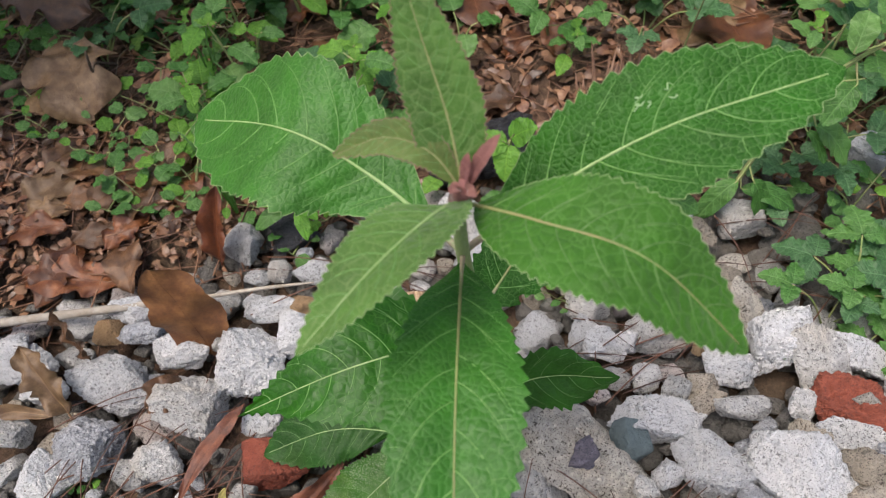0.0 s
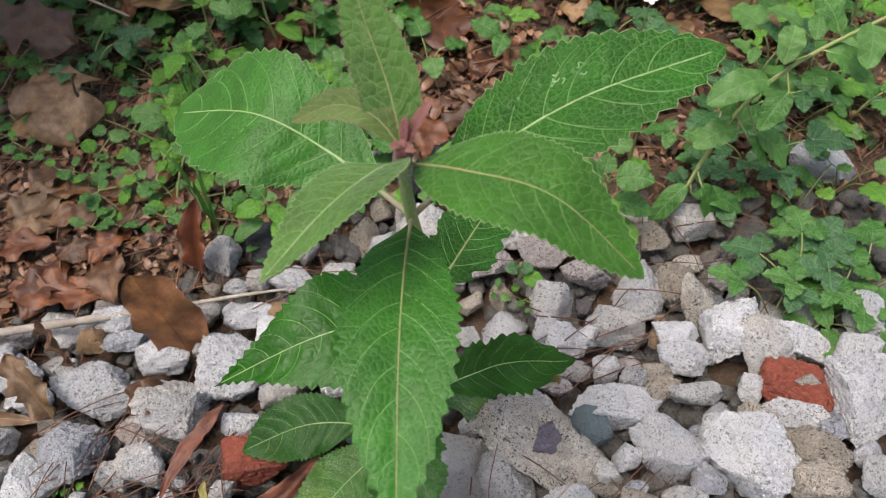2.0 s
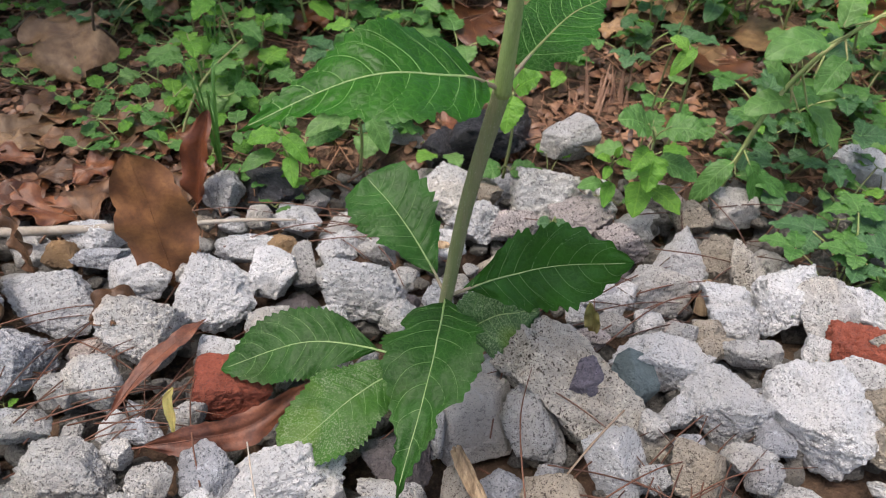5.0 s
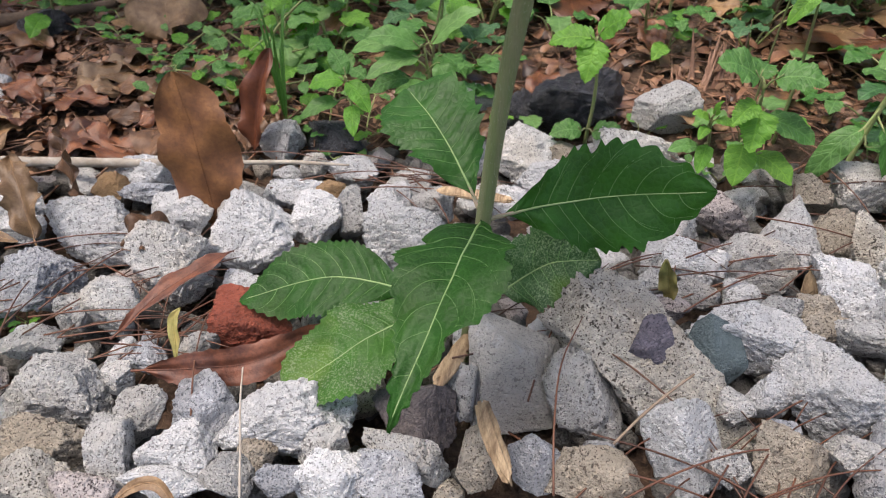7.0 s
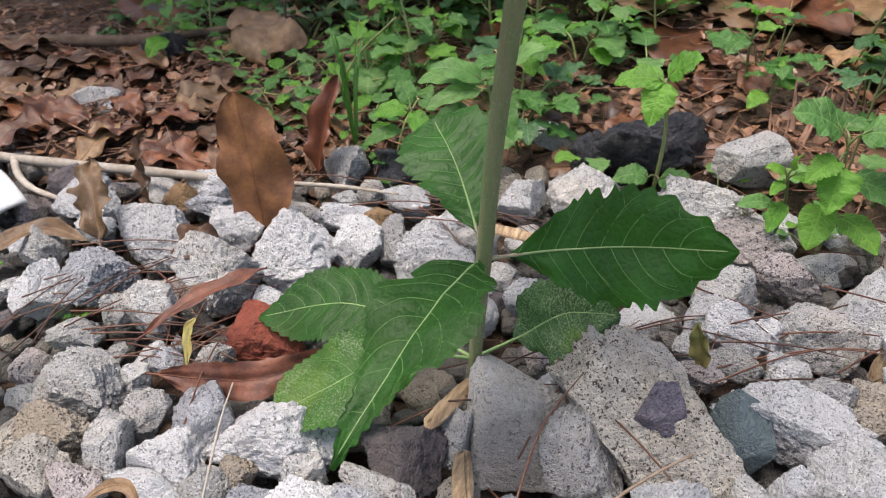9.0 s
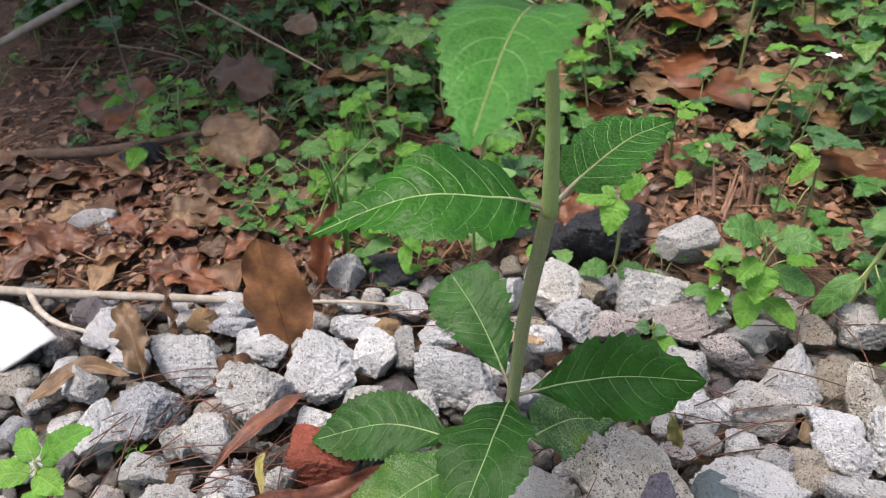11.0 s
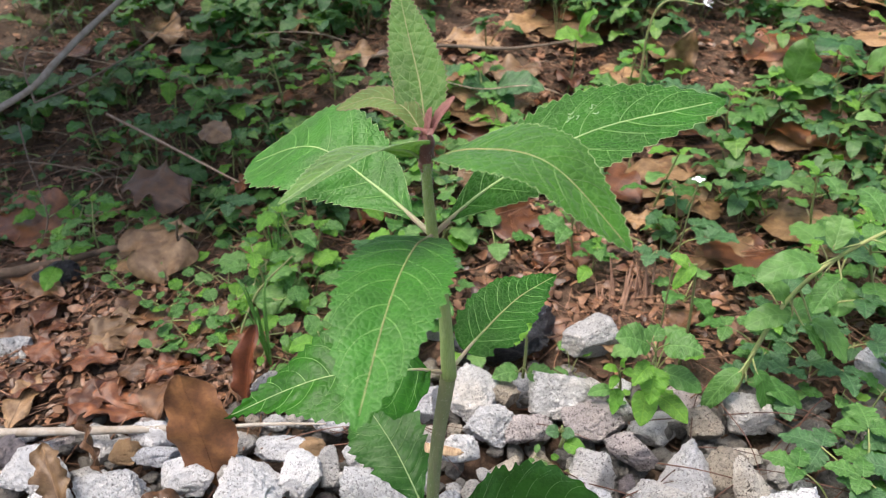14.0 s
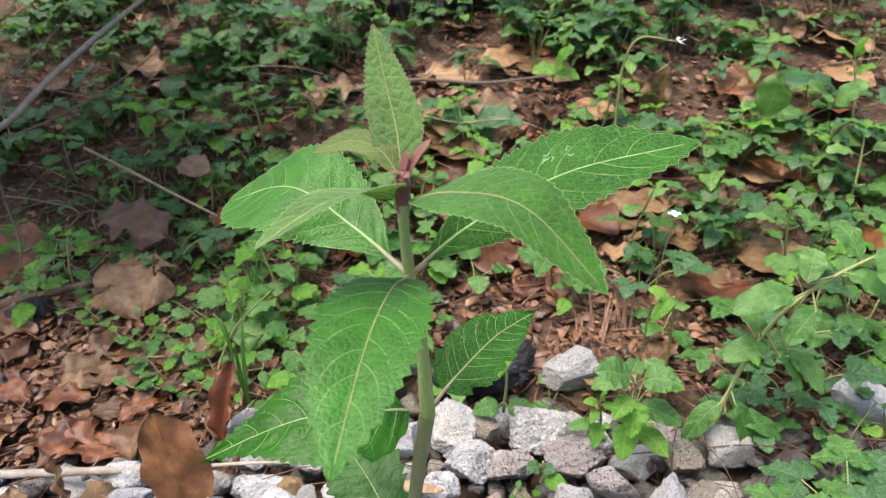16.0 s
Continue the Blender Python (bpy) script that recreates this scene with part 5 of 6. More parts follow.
lay_needle(2, 0.064, 0.102, 0.030, 87, -6)
rnd = random.Random(5)
PATCHES = [((0.105, 0.088), 0.022, 5, 34), ((0.122, 0.084), 0.030, 9, 45), ((-0.118, 0.128), 0.016, 7, 35), ((0.155, 0.095), 0.03, 5, 10), ((-0.115, 0.145), 0.022, 9, 40), ((0.11, 0.20), 0.025, 8, 10), ((0.16, 0.30), 0.04, 9, 5),
           ((-0.03, 0.255), 0.035, 12, -5), ((-0.17, 0.15), 0.03, 8, 60), ((0.135, 0.215), 0.03, 4, 15), ((0.03, 0.155), 0.02, 6, 30), ((-0.16, 0.185), 0.03, 6, 5), ((0.22, 0.27), 0.05, 8, 0)]
for (cx, cy), r, many, turn in PATCHES:
    for _ in range(round(many * 1.2)):
        x, y = cx + rnd.gauss(0, r), cy + rnd.gauss(0, r * 0.55)
        lay_needle(rnd.randrange(5), x, y, gravel_top(x, y) + rnd.uniform(-0.002, 0.008), turn + rnd.gauss(0, 32), rnd.uniform(-10, 10))


def needle_litter(many):
    pieces = []
    for _ in range(many):
        x, y = rnd.uniform(-0.6, 0.6), 0.22 + 0.8 * rnd.random() ** 1.3
        if y < gravel_edge(x) - 0.03:
            continue
        a, ln = rnd.uniform(0, math.pi), rnd.uniform(0.03, 0.08)
        d, c = Vector((math.cos(a), math.sin(a), rnd.uniform(-0.12, 0.12))) * ln / 2, Vector((x, y, bed(x, y) + rnd.uniform(0.002, 0.010)))
        b = Vector((-d.y, d.x, 0)) * rnd.uniform(-0.25, 0.25)
        pieces.append(tube([c - d, c + b, c + d], [0.0006, 0.0005, 0.0003], 4, 5))
    v, f = merge(pieces)
    return tagged(mesh_object("pine_needle_litter", v, f, NEEDLES), "dry brown pine needles strewn over the soil", "litter", kind="stuff")


needle_litter(3400)


def litter_bits(many):
    vs, fs = [], []
    for _ in range(many):
        x, y = rnd.uniform(-0.7, 0.7), 0.21 + 0.9 * rnd.random() ** 1.3
        if y < gravel_edge(x) - 0.01:
            continue
        s = rnd.uniform(0.0014, 0.0050)
        m = pose(x, y, bed(x, y) + rnd.uniform(0.001, 0.007), rnd.uniform(-35, 35), rnd.uniform(-35, 35), rnd.uniform(0, 360))
        o = len(vs)
        w = rnd.uniform(0.3, 0.9)
        for q in ((-1, -0.4 * w, 0), (0, -w, 0.25), (1, -0.3 * w, 0), (0.8, 0.6 * w, -0.1), (-0.1, w, 0.25), (-0.9, 0.5 * w, 0.05)):
            vs.append(m @ (Vector(q) * s * rnd.uniform(0.8, 1.15)))
        fs += [(o, o + 1, o + 4, o + 5), (o + 1, o + 2, o + 3, o + 4)]
    return tagged(mesh_object("leaf_litter", vs, fs, BITS), "small brown scraps of bark and dead leaf", "litter", kind="stuff")


litter_bits(15000)


def leaf_shreds(many):
    """Torn, curled flakes of old leaves that cover the soil."""
    r = random.Random(52)
    vs, fs = [], []
    while len(vs) < many * 12:
        k = r.random()
        if k < 0.40:
            x, y = r.uniform(-0.60, 0.65), 0.24 + 0.85 * r.random() ** 1.2
        elif k < 0.62:
            x, y = r.gauss(0.14, 0.12), r.uniform(0.36, 0.78)
        else:
            x, y = r.uniform(-0.46, -0.10), r.uniform(0.24, 0.40)
        if y < gravel_edge(x) + 0.004:
            continue
        ln = r.uniform(0.004, 0.011) if k >= 0.62 else r.uniform(0.005, 0.017)
        wide, curl = ln * r.uniform(0.25, 0.75), r.uniform(-0.5, 0.9)
        m = pose(x, y, bed(x, y) + r.uniform(0.001, 0.009), r.uniform(-25, 30), r.uniform(-25, 25), r.uniform(0, 360))
        o = len(vs)
        for i in range(4):
            t = i / 3
            w = wide * (0.35 + 0.75 * math.sin(math.pi * (0.12 + 0.78 * t)))
            for sx in (-1, 0, 1):
                u = sx * w * 0.5 * r.uniform(0.6, 1.25)
                vs.append(m @ Vector((ln * (t - 0.5) + r.uniform(-0.08, 0.08) * ln, u, abs(u) * curl * 0.8 + ln * 0.12 * math.sin(t * 3.1))))
        for i in range(3):
            for j in range(2):
                a = o + i * 3 + j
                fs.append((a, a + 1, a + 4, a + 3))
    return tagged(mesh_object("leaf_shreds", vs, fs, SHREDS), "torn curled scraps of brown and tan dead leaves", "litter", kind="stuff")


leaf_shreds(4200)


# ---- weeds ----
SHAPES = {}


def leaf_shape(kind, size):
    """Shared blade meshes that lie along +y from their base."""
    key = (kind, round(size, 4))
    if key not in SHAPES:
        wide, p, q, teeth, tooth, fold = {
            "oval": (0.62, 0.60, 0.70, 0, 0, 0.18), "round": (0.88, 0.50, 0.55, 0, 0, 0.12), "nettle": (0.64, 0.50, 0.88, 11, 0.18, 0.22),
            "lobed": (0.66, 0.52, 0.82, 8, 0.20, 0.16), "long": (0.42, 0.70, 0.90, 0, 0, 0.2), "heart": (0.84, 0.40, 0.75, 9, 0.16, 0.16)}[kind]
        b = Blade([(0, 0, 0), (0, size * 0.33, size * 0.07), (0, size * 0.67, size * 0.06), (0, size, -size * 0.06)], size * wide, (0, 0, 1), p, q, 0.04,
                  teeth, tooth, fold, 0.06, 0.018, 5, seed=len(SHAPES))
        v, f, uv = b.sheet(34 if teeth else 14, 4)
        ob = mesh_object("leaf", v, f, WEED[0], None, "", uv)
        SHAPES[key] = ob.data
        bpy.data.objects.remove(ob)
    return SHAPES[key]


SHAPE_MATS = {}


def weed_leaf(parent, kind, size, mat, at, turn, tip, roll=0.0):
    size = round(size / 0.0015) * 0.0015
    key = (kind, round(size, 4), mat.name)
    if key not in SHAPE_MATS:
        me = leaf_shape(kind, size).copy()
        me.materials.clear()
        me.materials.append(mat)
        SHAPE_MATS[key] = me
    ob = new("leaf", SHAPE_MATS[key])
    ob.parent = parent
    ob.matrix_basis = Matrix.Translation(at) @ Matrix.Rotation(turn, 4, "Z") @ Matrix.Rotation(tip, 4, "X") @ Matrix.Rotation(roll, 4, "Y")
    return ob


def stalk(parent, points, r0, r1, name="stalk"):
    v, f = tube(points, [r0, (r0 + r1) / 2, r1], 6, 10)
    return mesh_object(name, v, f, WEED_STEM, parent)


def creeping_weed(seed, label):
    """Several thin stems with pairs of small round leaves."""
    r = random.Random(seed)
    thing = empty("creeping_weed", (0, 0, 0), label, "weed", "small weeds on the bank")
    for k in range(3):
        a = 2 * math.pi * k / 3 + r.uniform(-0.5, 0.5)
        ln, up = r.uniform(0.016, 0.040), r.uniform(0.010, 0.034)
        pts = [Vector((0, 0, -0.003)), Vector((math.cos(a) * ln * 0.4, math.sin(a) * ln * 0.4, up * 0.6)), Vector((math.cos(a) * ln, math.sin(a) * ln, up))]
        stalk(thing, pts, 0.0007, 0.0005)
        for t in (0.55, 1.0):
            c = bend(pts, t)
            b = a + r.uniform(-0.5, 0.5)
            for sg in (0, math.pi):
                out = Vector((-math.sin(b + sg), math.cos(b + sg), 0.3)) * 0.004
                stalk(thing, [c, c + out * 0.6, c + out], 0.0004, 0.0003, "leaf_stalk")
                weed_leaf(thing, r.choice(("round", "oval")), r.uniform(0.009, 0.015), WEED[r.choice((0, 0, 1, 3))], c + out, b + sg + r.uniform(-0.3, 0.3), r.uniform(-0.2, 0.4), r.uniform(-0.3, 0.3))
    return thing


def lobed_weed(seed, label, size=0.022, tall=0.035, mats=(2, 0, 2)):
    """A tuft of stalks, each with three lobed leaflets."""
    r = random.Random(seed)
    thing = empty("lobed_weed", (0, 0, 0), label, "weed", "lobed weeds on the bank")
    for k in range(5):
        a = 2 * math.pi * k / 5 + r.uniform(-0.4, 0.4)
        ln, up = r.uniform(0.018, 0.044), tall * r.uniform(0.5, 1.25)
        tip = Vector((math.cos(a) * ln, math.sin(a) * ln, up))
        stalk(thing, [Vector((0, 0, -0.003)), tip * 0.5 + Vector((0, 0, up * 0.2)), tip], 0.0009, 0.0005)
        s = size * r.uniform(0.8, 1.2)
        mat = WEED[r.choice(mats)]
        dip = r.uniform(-0.25, 0.25)
        for da, sc in ((0, 1.0), (1.45, 0.8), (-1.45, 0.8)):
            weed_leaf(thing, "lobed", s * sc, mat, tip, a - math.pi / 2 + da, dip + r.uniform(-0.12, 0.12), r.uniform(-0.2, 0.2))
    return thing


def nettle_weed(seed, label, tall=0.06, size=0.026, mats=(0, 1, 0), kind="nettle", pairs=3):
    """An upright stem with crossed pairs of leaves."""
    r = random.Random(seed)
    thing = empty("upright_weed", (0, 0, 0), label, "weed", "upright weeds on the bank")
    lean = Vector((r.uniform(-0.3, 0.3), r.uniform(-0.35, 0.1), 1)) * tall
    pts = [Vector((0, 0, -0.004)), lean * 0.5 + Vector((r.uniform(-0.004, 0.004), 0, 0)), lean]
    stalk(thing, pts, 0.0013, 0.0007, "stem")
    for k in range(pairs):
        t = 0.4 + 0.6 * k / max(1, pairs - 1)
        a = k * math.pi / 2 + r.uniform(-0.4, 0.4)
        s = size * (1.0 - 0.35 * k / pairs) * r.uniform(0.85, 1.15)
        for sg in (0, math.pi):
            base = bend(pts, t)
            out = Vector((-math.sin(a + sg), math.cos(a + sg), 0.55)) * s * 0.35
            stalk(thing, [base, base + out * 0.6, base + out], 0.0006, 0.0004)
            weed_leaf(thing, kind, s, WEED[r.choice(mats)], base + out, a + sg + r.uniform(-0.2, 0.2), r.uniform(-0.35, 0.15), r.uniform(-0.3, 0.3))
    for sg in (0, 2.1, 4.2):
        weed_leaf(thing, kind, size * 0.4, WEED[1], lean, sg + r.uniform(-0.4, 0.4), 0.5)
    return thing


def heart_weed(seed, label, size=0.026):
    r = random.Random(seed)
    thing = empty("heart_leaved_weed", (0, 0, 0), label, "weed", "heart-leaved weeds on the bank")
    for k in range(4):
        a = 2 * math.pi * k / 4 + r.uniform(-0.6, 0.6)
        tip = Vector((math.cos(a) * 0.018, math.sin(a) * 0.018, r.uniform(0.015, 0.045)))
        stalk(thing, [Vector((0, 0, -0.003)), tip * 0.5 + Vector((0, 0, 0.006)), tip], 0.0009, 0.0006)
        weed_leaf(thing, "heart", size * r.uniform(0.75, 1.2), WEED[r.choice((0, 1, 3))], tip, a - math.pi / 2, r.uniform(-0.4, 0.2), r.uniform(-0.3, 0.3))
    return thing


def grass_tuft(seed, label):
    r = random.Random(seed)
    thing = empty("grass_tuft", (0, 0, 0), label, "grass")
    for k in range(7):
        a = r.uniform(0, 6.28)
        ln, up = r.uniform(0.01, 0.05), r.uniform(0.04, 0.09)
        d = Vector((math.cos(a), math.sin(a), 0))
        b = Blade([(0, 0, -0.004), d * ln * 0.25 + Vector((0, 0, up * 0.6)), d * ln * 0.6 + Vector((0, 0, up)), d * ln * 1.3 + Vector((0, 0, up * 0.85))], 0.0019, (-d.x, -d.y, 0.6), p=0.2, q=0.6, fold=0.4)
        v, f, uv = b.sheet(14, 2)
        mesh_object("blade", v, f, WEED[0], thing, "", uv)
    return thing


def stand(x, y, turn=0.0, size=1.0, lift=0.0):
    z = max(bed(x, y), gravel_top(x, y) - 0.012 if y < gravel_edge(x) else -9)
    return pose(x, y, z + lift, 0, 0, turn) @ Matrix.Diagonal((size, size, size, 1))


KINDS = {
    "c": [creeping_weed(300 + k, "small creeping weed with round bright green leaves") for k in range(5)],
    "l": [lobed_weed(320 + k, "low weed with lobed three-part green leaves", 0.021 + 0.002 * k, 0.026 + 0.006 * k) for k in range(4)],
    "n": [nettle_weed(340 + k, "upright weed with toothed pointed green leaves", 0.035 + 0.010 * k, 0.022 + 0.002 * k) for k in range(4)],
    "h": [heart_weed(360 + k, "low weed with heart-shaped toothed leaves") for k in range(3)],
    "o": [nettle_weed(380 + k, "upright weed with smooth oval green leaves", 0.05 + 0.012 * k, 0.026, (3, 0, 1), "oval", 3) for k in range(3)],
    "m": [lobed_weed(330 + k, "taller weed with toothed three-part bright green leaves", 0.0255, 0.034, (0, 2, 0)) for k in range(3)],
    "g": [grass_tuft(390 + k, "thin tuft of green grass blades") for k in range(2)],
}
USED = set()


def grow(kind, x, y, size=1.0, turn=None):
    turn = rnd.uniform(0, 360) if turn is None else turn
    thing = rnd.choice(KINDS[kind])
    m = stand(x, y, turn, size)
    if thing.name not in USED:
        USED.add(thing.name)
        thing.matrix_basis = m
        return thing
    made = copy_thing(thing, pose(*m.translation, 0, 0, turn))
    made.scale = (size, size, size)
    return made


rnd = random.Random(77)
# weeds that show their own place
for kind, x, y, size in (("c", 0.140, 0.315, 0.6), ("h", -0.03, 0.36, 0.9),
                         ("c", -0.10, 0.32, 1.0), ("c", -0.075, 0.315, 0.9), ("c", -0.155, 0.335, 1.1), ("c", -0.18, 0.36, 1.1), ("c", -0.21, 0.345, 1.0), ("c", -0.19, 0.325, 0.8), ("c", -0.235, 0.37, 0.9),
                         ("c", -0.16, 0.385, 1.2), ("c", -0.20, 0.41, 1.0), ("h", -0.125, 0.40, 0.9), ("g", -0.125, 0.315, 0.9), ("g", -0.16, 0.43, 0.8), ("c", -0.28, 0.39, 0.8), ("c", -0.30, 0.42, 0.8),
                         ("h", 0.02, 0.345, 0.6), ("h", 0.095, 0.345, 0.5), ("c", 0.09, 0.252, 0.55), ("c", -0.19, 0.14, 0.42), ("h", 0.184, 0.425, 0.7), ("h", 0.155, 0.345, 0.7),
                         ("m", 0.244, 0.226, 0.8), ("m", 0.262, 0.244, 0.9), ("m", 0.276, 0.222, 0.8), ("m", 0.300, 0.240, 0.9), ("l", 0.235, 0.365, 0.8),
                         ("h", 0.32, 0.33, 0.8), ("l", 0.225, 0.335, 0.7), ("l", 0.262, 0.352, 0.8), ("c", 0.285, 0.312, 1.0), ("n", 0.240, 0.385, 0.7), ("l", 0.30, 0.385, 0.9), ("l", 0.26, 0.40, 1.0), ("h", 0.30, 0.44, 1.2), ("o", 0.33, 0.42, 1.2)):
    grow(kind, x, y, size)
# the rest of the bank, thinner where the litter lies bare
grown = 0
while grown < 115:
    x, y = rnd.uniform(-0.45, 0.50), 0.36 + 0.34 * rnd.random()
    bare = (0.04 < x < 0.30 and y < 0.64) or (x < -0.12 and y > 0.46 and rnd.random() < 0.6) or (x < -0.2 and y < 0.40) or (-0.33 < x < -0.22 and y < 0.50)
    if y < gravel_edge(x) + 0.05 or (bare and rnd.random() < 0.85) or (-0.02 < x < 0.20 and y < 0.50 and rnd.random() < 0.45):
        continue
    kind = rnd.choice("cchnn" if x < -0.05 else "lnnoh") if y < 0.48 else rnd.choice("lnnnhhoo")
    grow(kind, x, y, rnd.uniform(0.7, 1.15))
    grown += 1


# larger weeds, leaf by leaf: base, tip, breadth, kind and tone
def placed_weed(label, root, leaves, stem_top):
    root = Vector(root)
    thing = empty("upright_weed", root, label, "weed")
    back_to = Matrix.Translation(-root)
    top = Vector(stem_top)
    v, f = tube([root, root.lerp(top, 0.5) + Vector((0.002, 0.001, 0)), top], [0.0012, 0.0010, 0.0007], 7, 14)
    mesh_object("stem", v, f, WEED_STEM, thing).matrix_parent_inverse = back_to
    for k, (at, base, tip, wide, shape, tone) in enumerate(leaves):
        base, tip, node = Vector(base), Vector(tip), root.lerp(top, at)
        how = {"nettle": dict(p=0.48, q=0.85, teeth=11, notch=0.0016, quilt=0.02), "oval": dict(p=0.55, q=0.75)}[shape]
        d = tip - base
        b = Blade([base, base.lerp(tip, 0.33) + Vector((0, 0, 0.10 * d.length)), base.lerp(tip, 0.67) + Vector((0, 0, 0.10 * d.length)), tip], wide, (0.0, -0.45, 1), fold=0.18, wave=0.05, ribs=5, start=0.0, seed=k + len(label), **how)
        v, f, uv = b.sheet(60 if shape == "nettle" else 24, 5)
        leaf = mesh_object("leaf", v, f, WEED[tone], thing, "", uv)
        leaf.matrix_parent_inverse = back_to
        v, f = tube([node, node.lerp(base, 0.6) + Vector((0, 0, 0.001)), base, base.lerp(tip, 0.12) + Vector((0, 0, 0.003))], [0.0006, 0.0005, 0.0004, 0.0003], 6, 10)
        mesh_object("stalk", v, f, WEED_STEM, thing).matrix_parent_inverse = back_to
    return thing


placed_weed("upright weed with large toothed bright green leaves", (0.146, 0.302, -0.010), [
    (0.95, (0.138, 0.290, 0.062), (0.116, 0.284, 0.070), 0.021, "nettle", 0), (0.95, (0.146, 0.290, 0.062), (0.168, 0.284, 0.064), 0.019, "nettle", 0),
    (0.8, (0.143, 0.288, 0.046), (0.140, 0.272, 0.030), 0.018, "nettle", 1), (0.7, (0.147, 0.290, 0.040), (0.172, 0.284, 0.032), 0.016, "oval", 0),
    (0.5, (0.140, 0.288, 0.026), (0.137, 0.272, 0.010), 0.016, "oval", 1), (0.5, (0.148, 0.290, 0.020), (0.166, 0.276, 0.012), 0.014, "oval", 1),
    (0.9, (0.140, 0.286, 0.050), (0.128, 0.272, 0.044), 0.012, "nettle", 1), (1.0, (0.140, 0.296, 0.060), (0.146, 0.312, 0.060), 0.012, "nettle", 0)], (0.142, 0.292, 0.058))
placed_weed("pale green weed with smooth pointed leaves", (-0.034, 0.322, -0.006), [
    (1.0, (-0.036, 0.309, 0.053), (-0.064, 0.300, 0.059), 0.0150, "oval", 3), (1.0, (-0.037, 0.310, 0.051), (-0.077, 0.312, 0.045), 0.0150, "oval", 3), (0.9, (-0.036, 0.306, 0.048), (-0.062, 0.290, 0.040), 0.0130, "oval", 3),
    (1.0, (-0.030, 0.312, 0.054), (-0.003, 0.315, 0.074), 0.0130, "oval", 3), (0.7, (-0.026, 0.310, 0.044), (-0.014, 0.298, 0.026), 0.0130, "oval", 3), (0.6, (-0.042, 0.308, 0.034), (-0.064, 0.300, 0.026), 0.0130, "oval", 0)], (-0.034, 0.312, 0.052))
placed_weed("low bright green weed behind the gravel", (-0.082, 0.312, -0.006), [
    (1.0, (-0.080, 0.304, 0.030), (-0.100, 0.298, 0.027), 0.0130, "oval", 1), (1.0, (-0.078, 0.304, 0.030), (-0.062, 0.292, 0.018), 0.0120, "oval", 1), (1.0, (-0.080, 0.308, 0.032), (-0.092, 0.318, 0.042), 0.0120, "oval", 0),
    (0.6, (-0.084, 0.302, 0.018), (-0.104, 0.290, 0.010), 0.0110, "oval", 3), (0.6, (-0.076, 0.302, 0.016), (-0.070, 0.284, 0.006), 0.0100, "oval", 1)], (-0.080, 0.307, 0.032))
placed_weed("small yellow green sprout with tiny leaves", (0.124, 0.300, -0.006), [
    (0.9, (0.122, 0.296, 0.034), (0.112, 0.292, 0.038), 0.006, "oval", 1), (1.0, (0.124, 0.297, 0.036), (0.126, 0.293, 0.046), 0.005, "oval", 1), (0.9, (0.125, 0.296, 0.034), (0.134, 0.290, 0.034), 0.006, "oval", 1),
    (0.8, (0.122, 0.295, 0.030), (0.117, 0.284, 0.028), 0.006, "oval", 1), (0.5, (0.120, 0.294, 0.018), (0.104, 0.290, 0.016), 0.009, "oval", 0), (0.6, (0.124, 0.294, 0.020), (0.120, 0.280, 0.010), 0.009, "oval", 1)], (0.123, 0.297, 0.034))
placed_weed("thin dark-stemmed sprig with three toothed leaves", (0.061, 0.322, -0.004), [
    (1.0, (0.060, 0.315, 0.066), (0.075, 0.312, 0.078), 0.017, "nettle", 1), (1.0, (0.058, 0.313, 0.064), (0.034, 0.312, 0.060), 0.016, "nettle", 1), (1.0, (0.059, 0.312, 0.064), (0.056, 0.298, 0.046), 0.017, "nettle", 1),
    (0.15, (0.058, 0.312, 0.010), (0.040, 0.306, 0.008), 0.014, "nettle", 0), (0.15, (0.064, 0.312, 0.010), (0.084, 0.308, 0.010), 0.014, "nettle", 0)], (0.060, 0.316, 0.064))
placed_weed("small bluish sprout between white stones", (0.088, 0.262, -0.004), [
    (0.9, (0.087, 0.261, 0.010), (0.078, 0.258, 0.012), 0.009, "oval", 2), (0.9, (0.088, 0.261, 0.010), (0.096, 0.258, 0.011), 0.008, "oval", 2), (0.6, (0.090, 0.258, 0.005), (0.103, 0.250, 0.004), 0.011, "oval", 1)], (0.088, 0.261, 0.016))

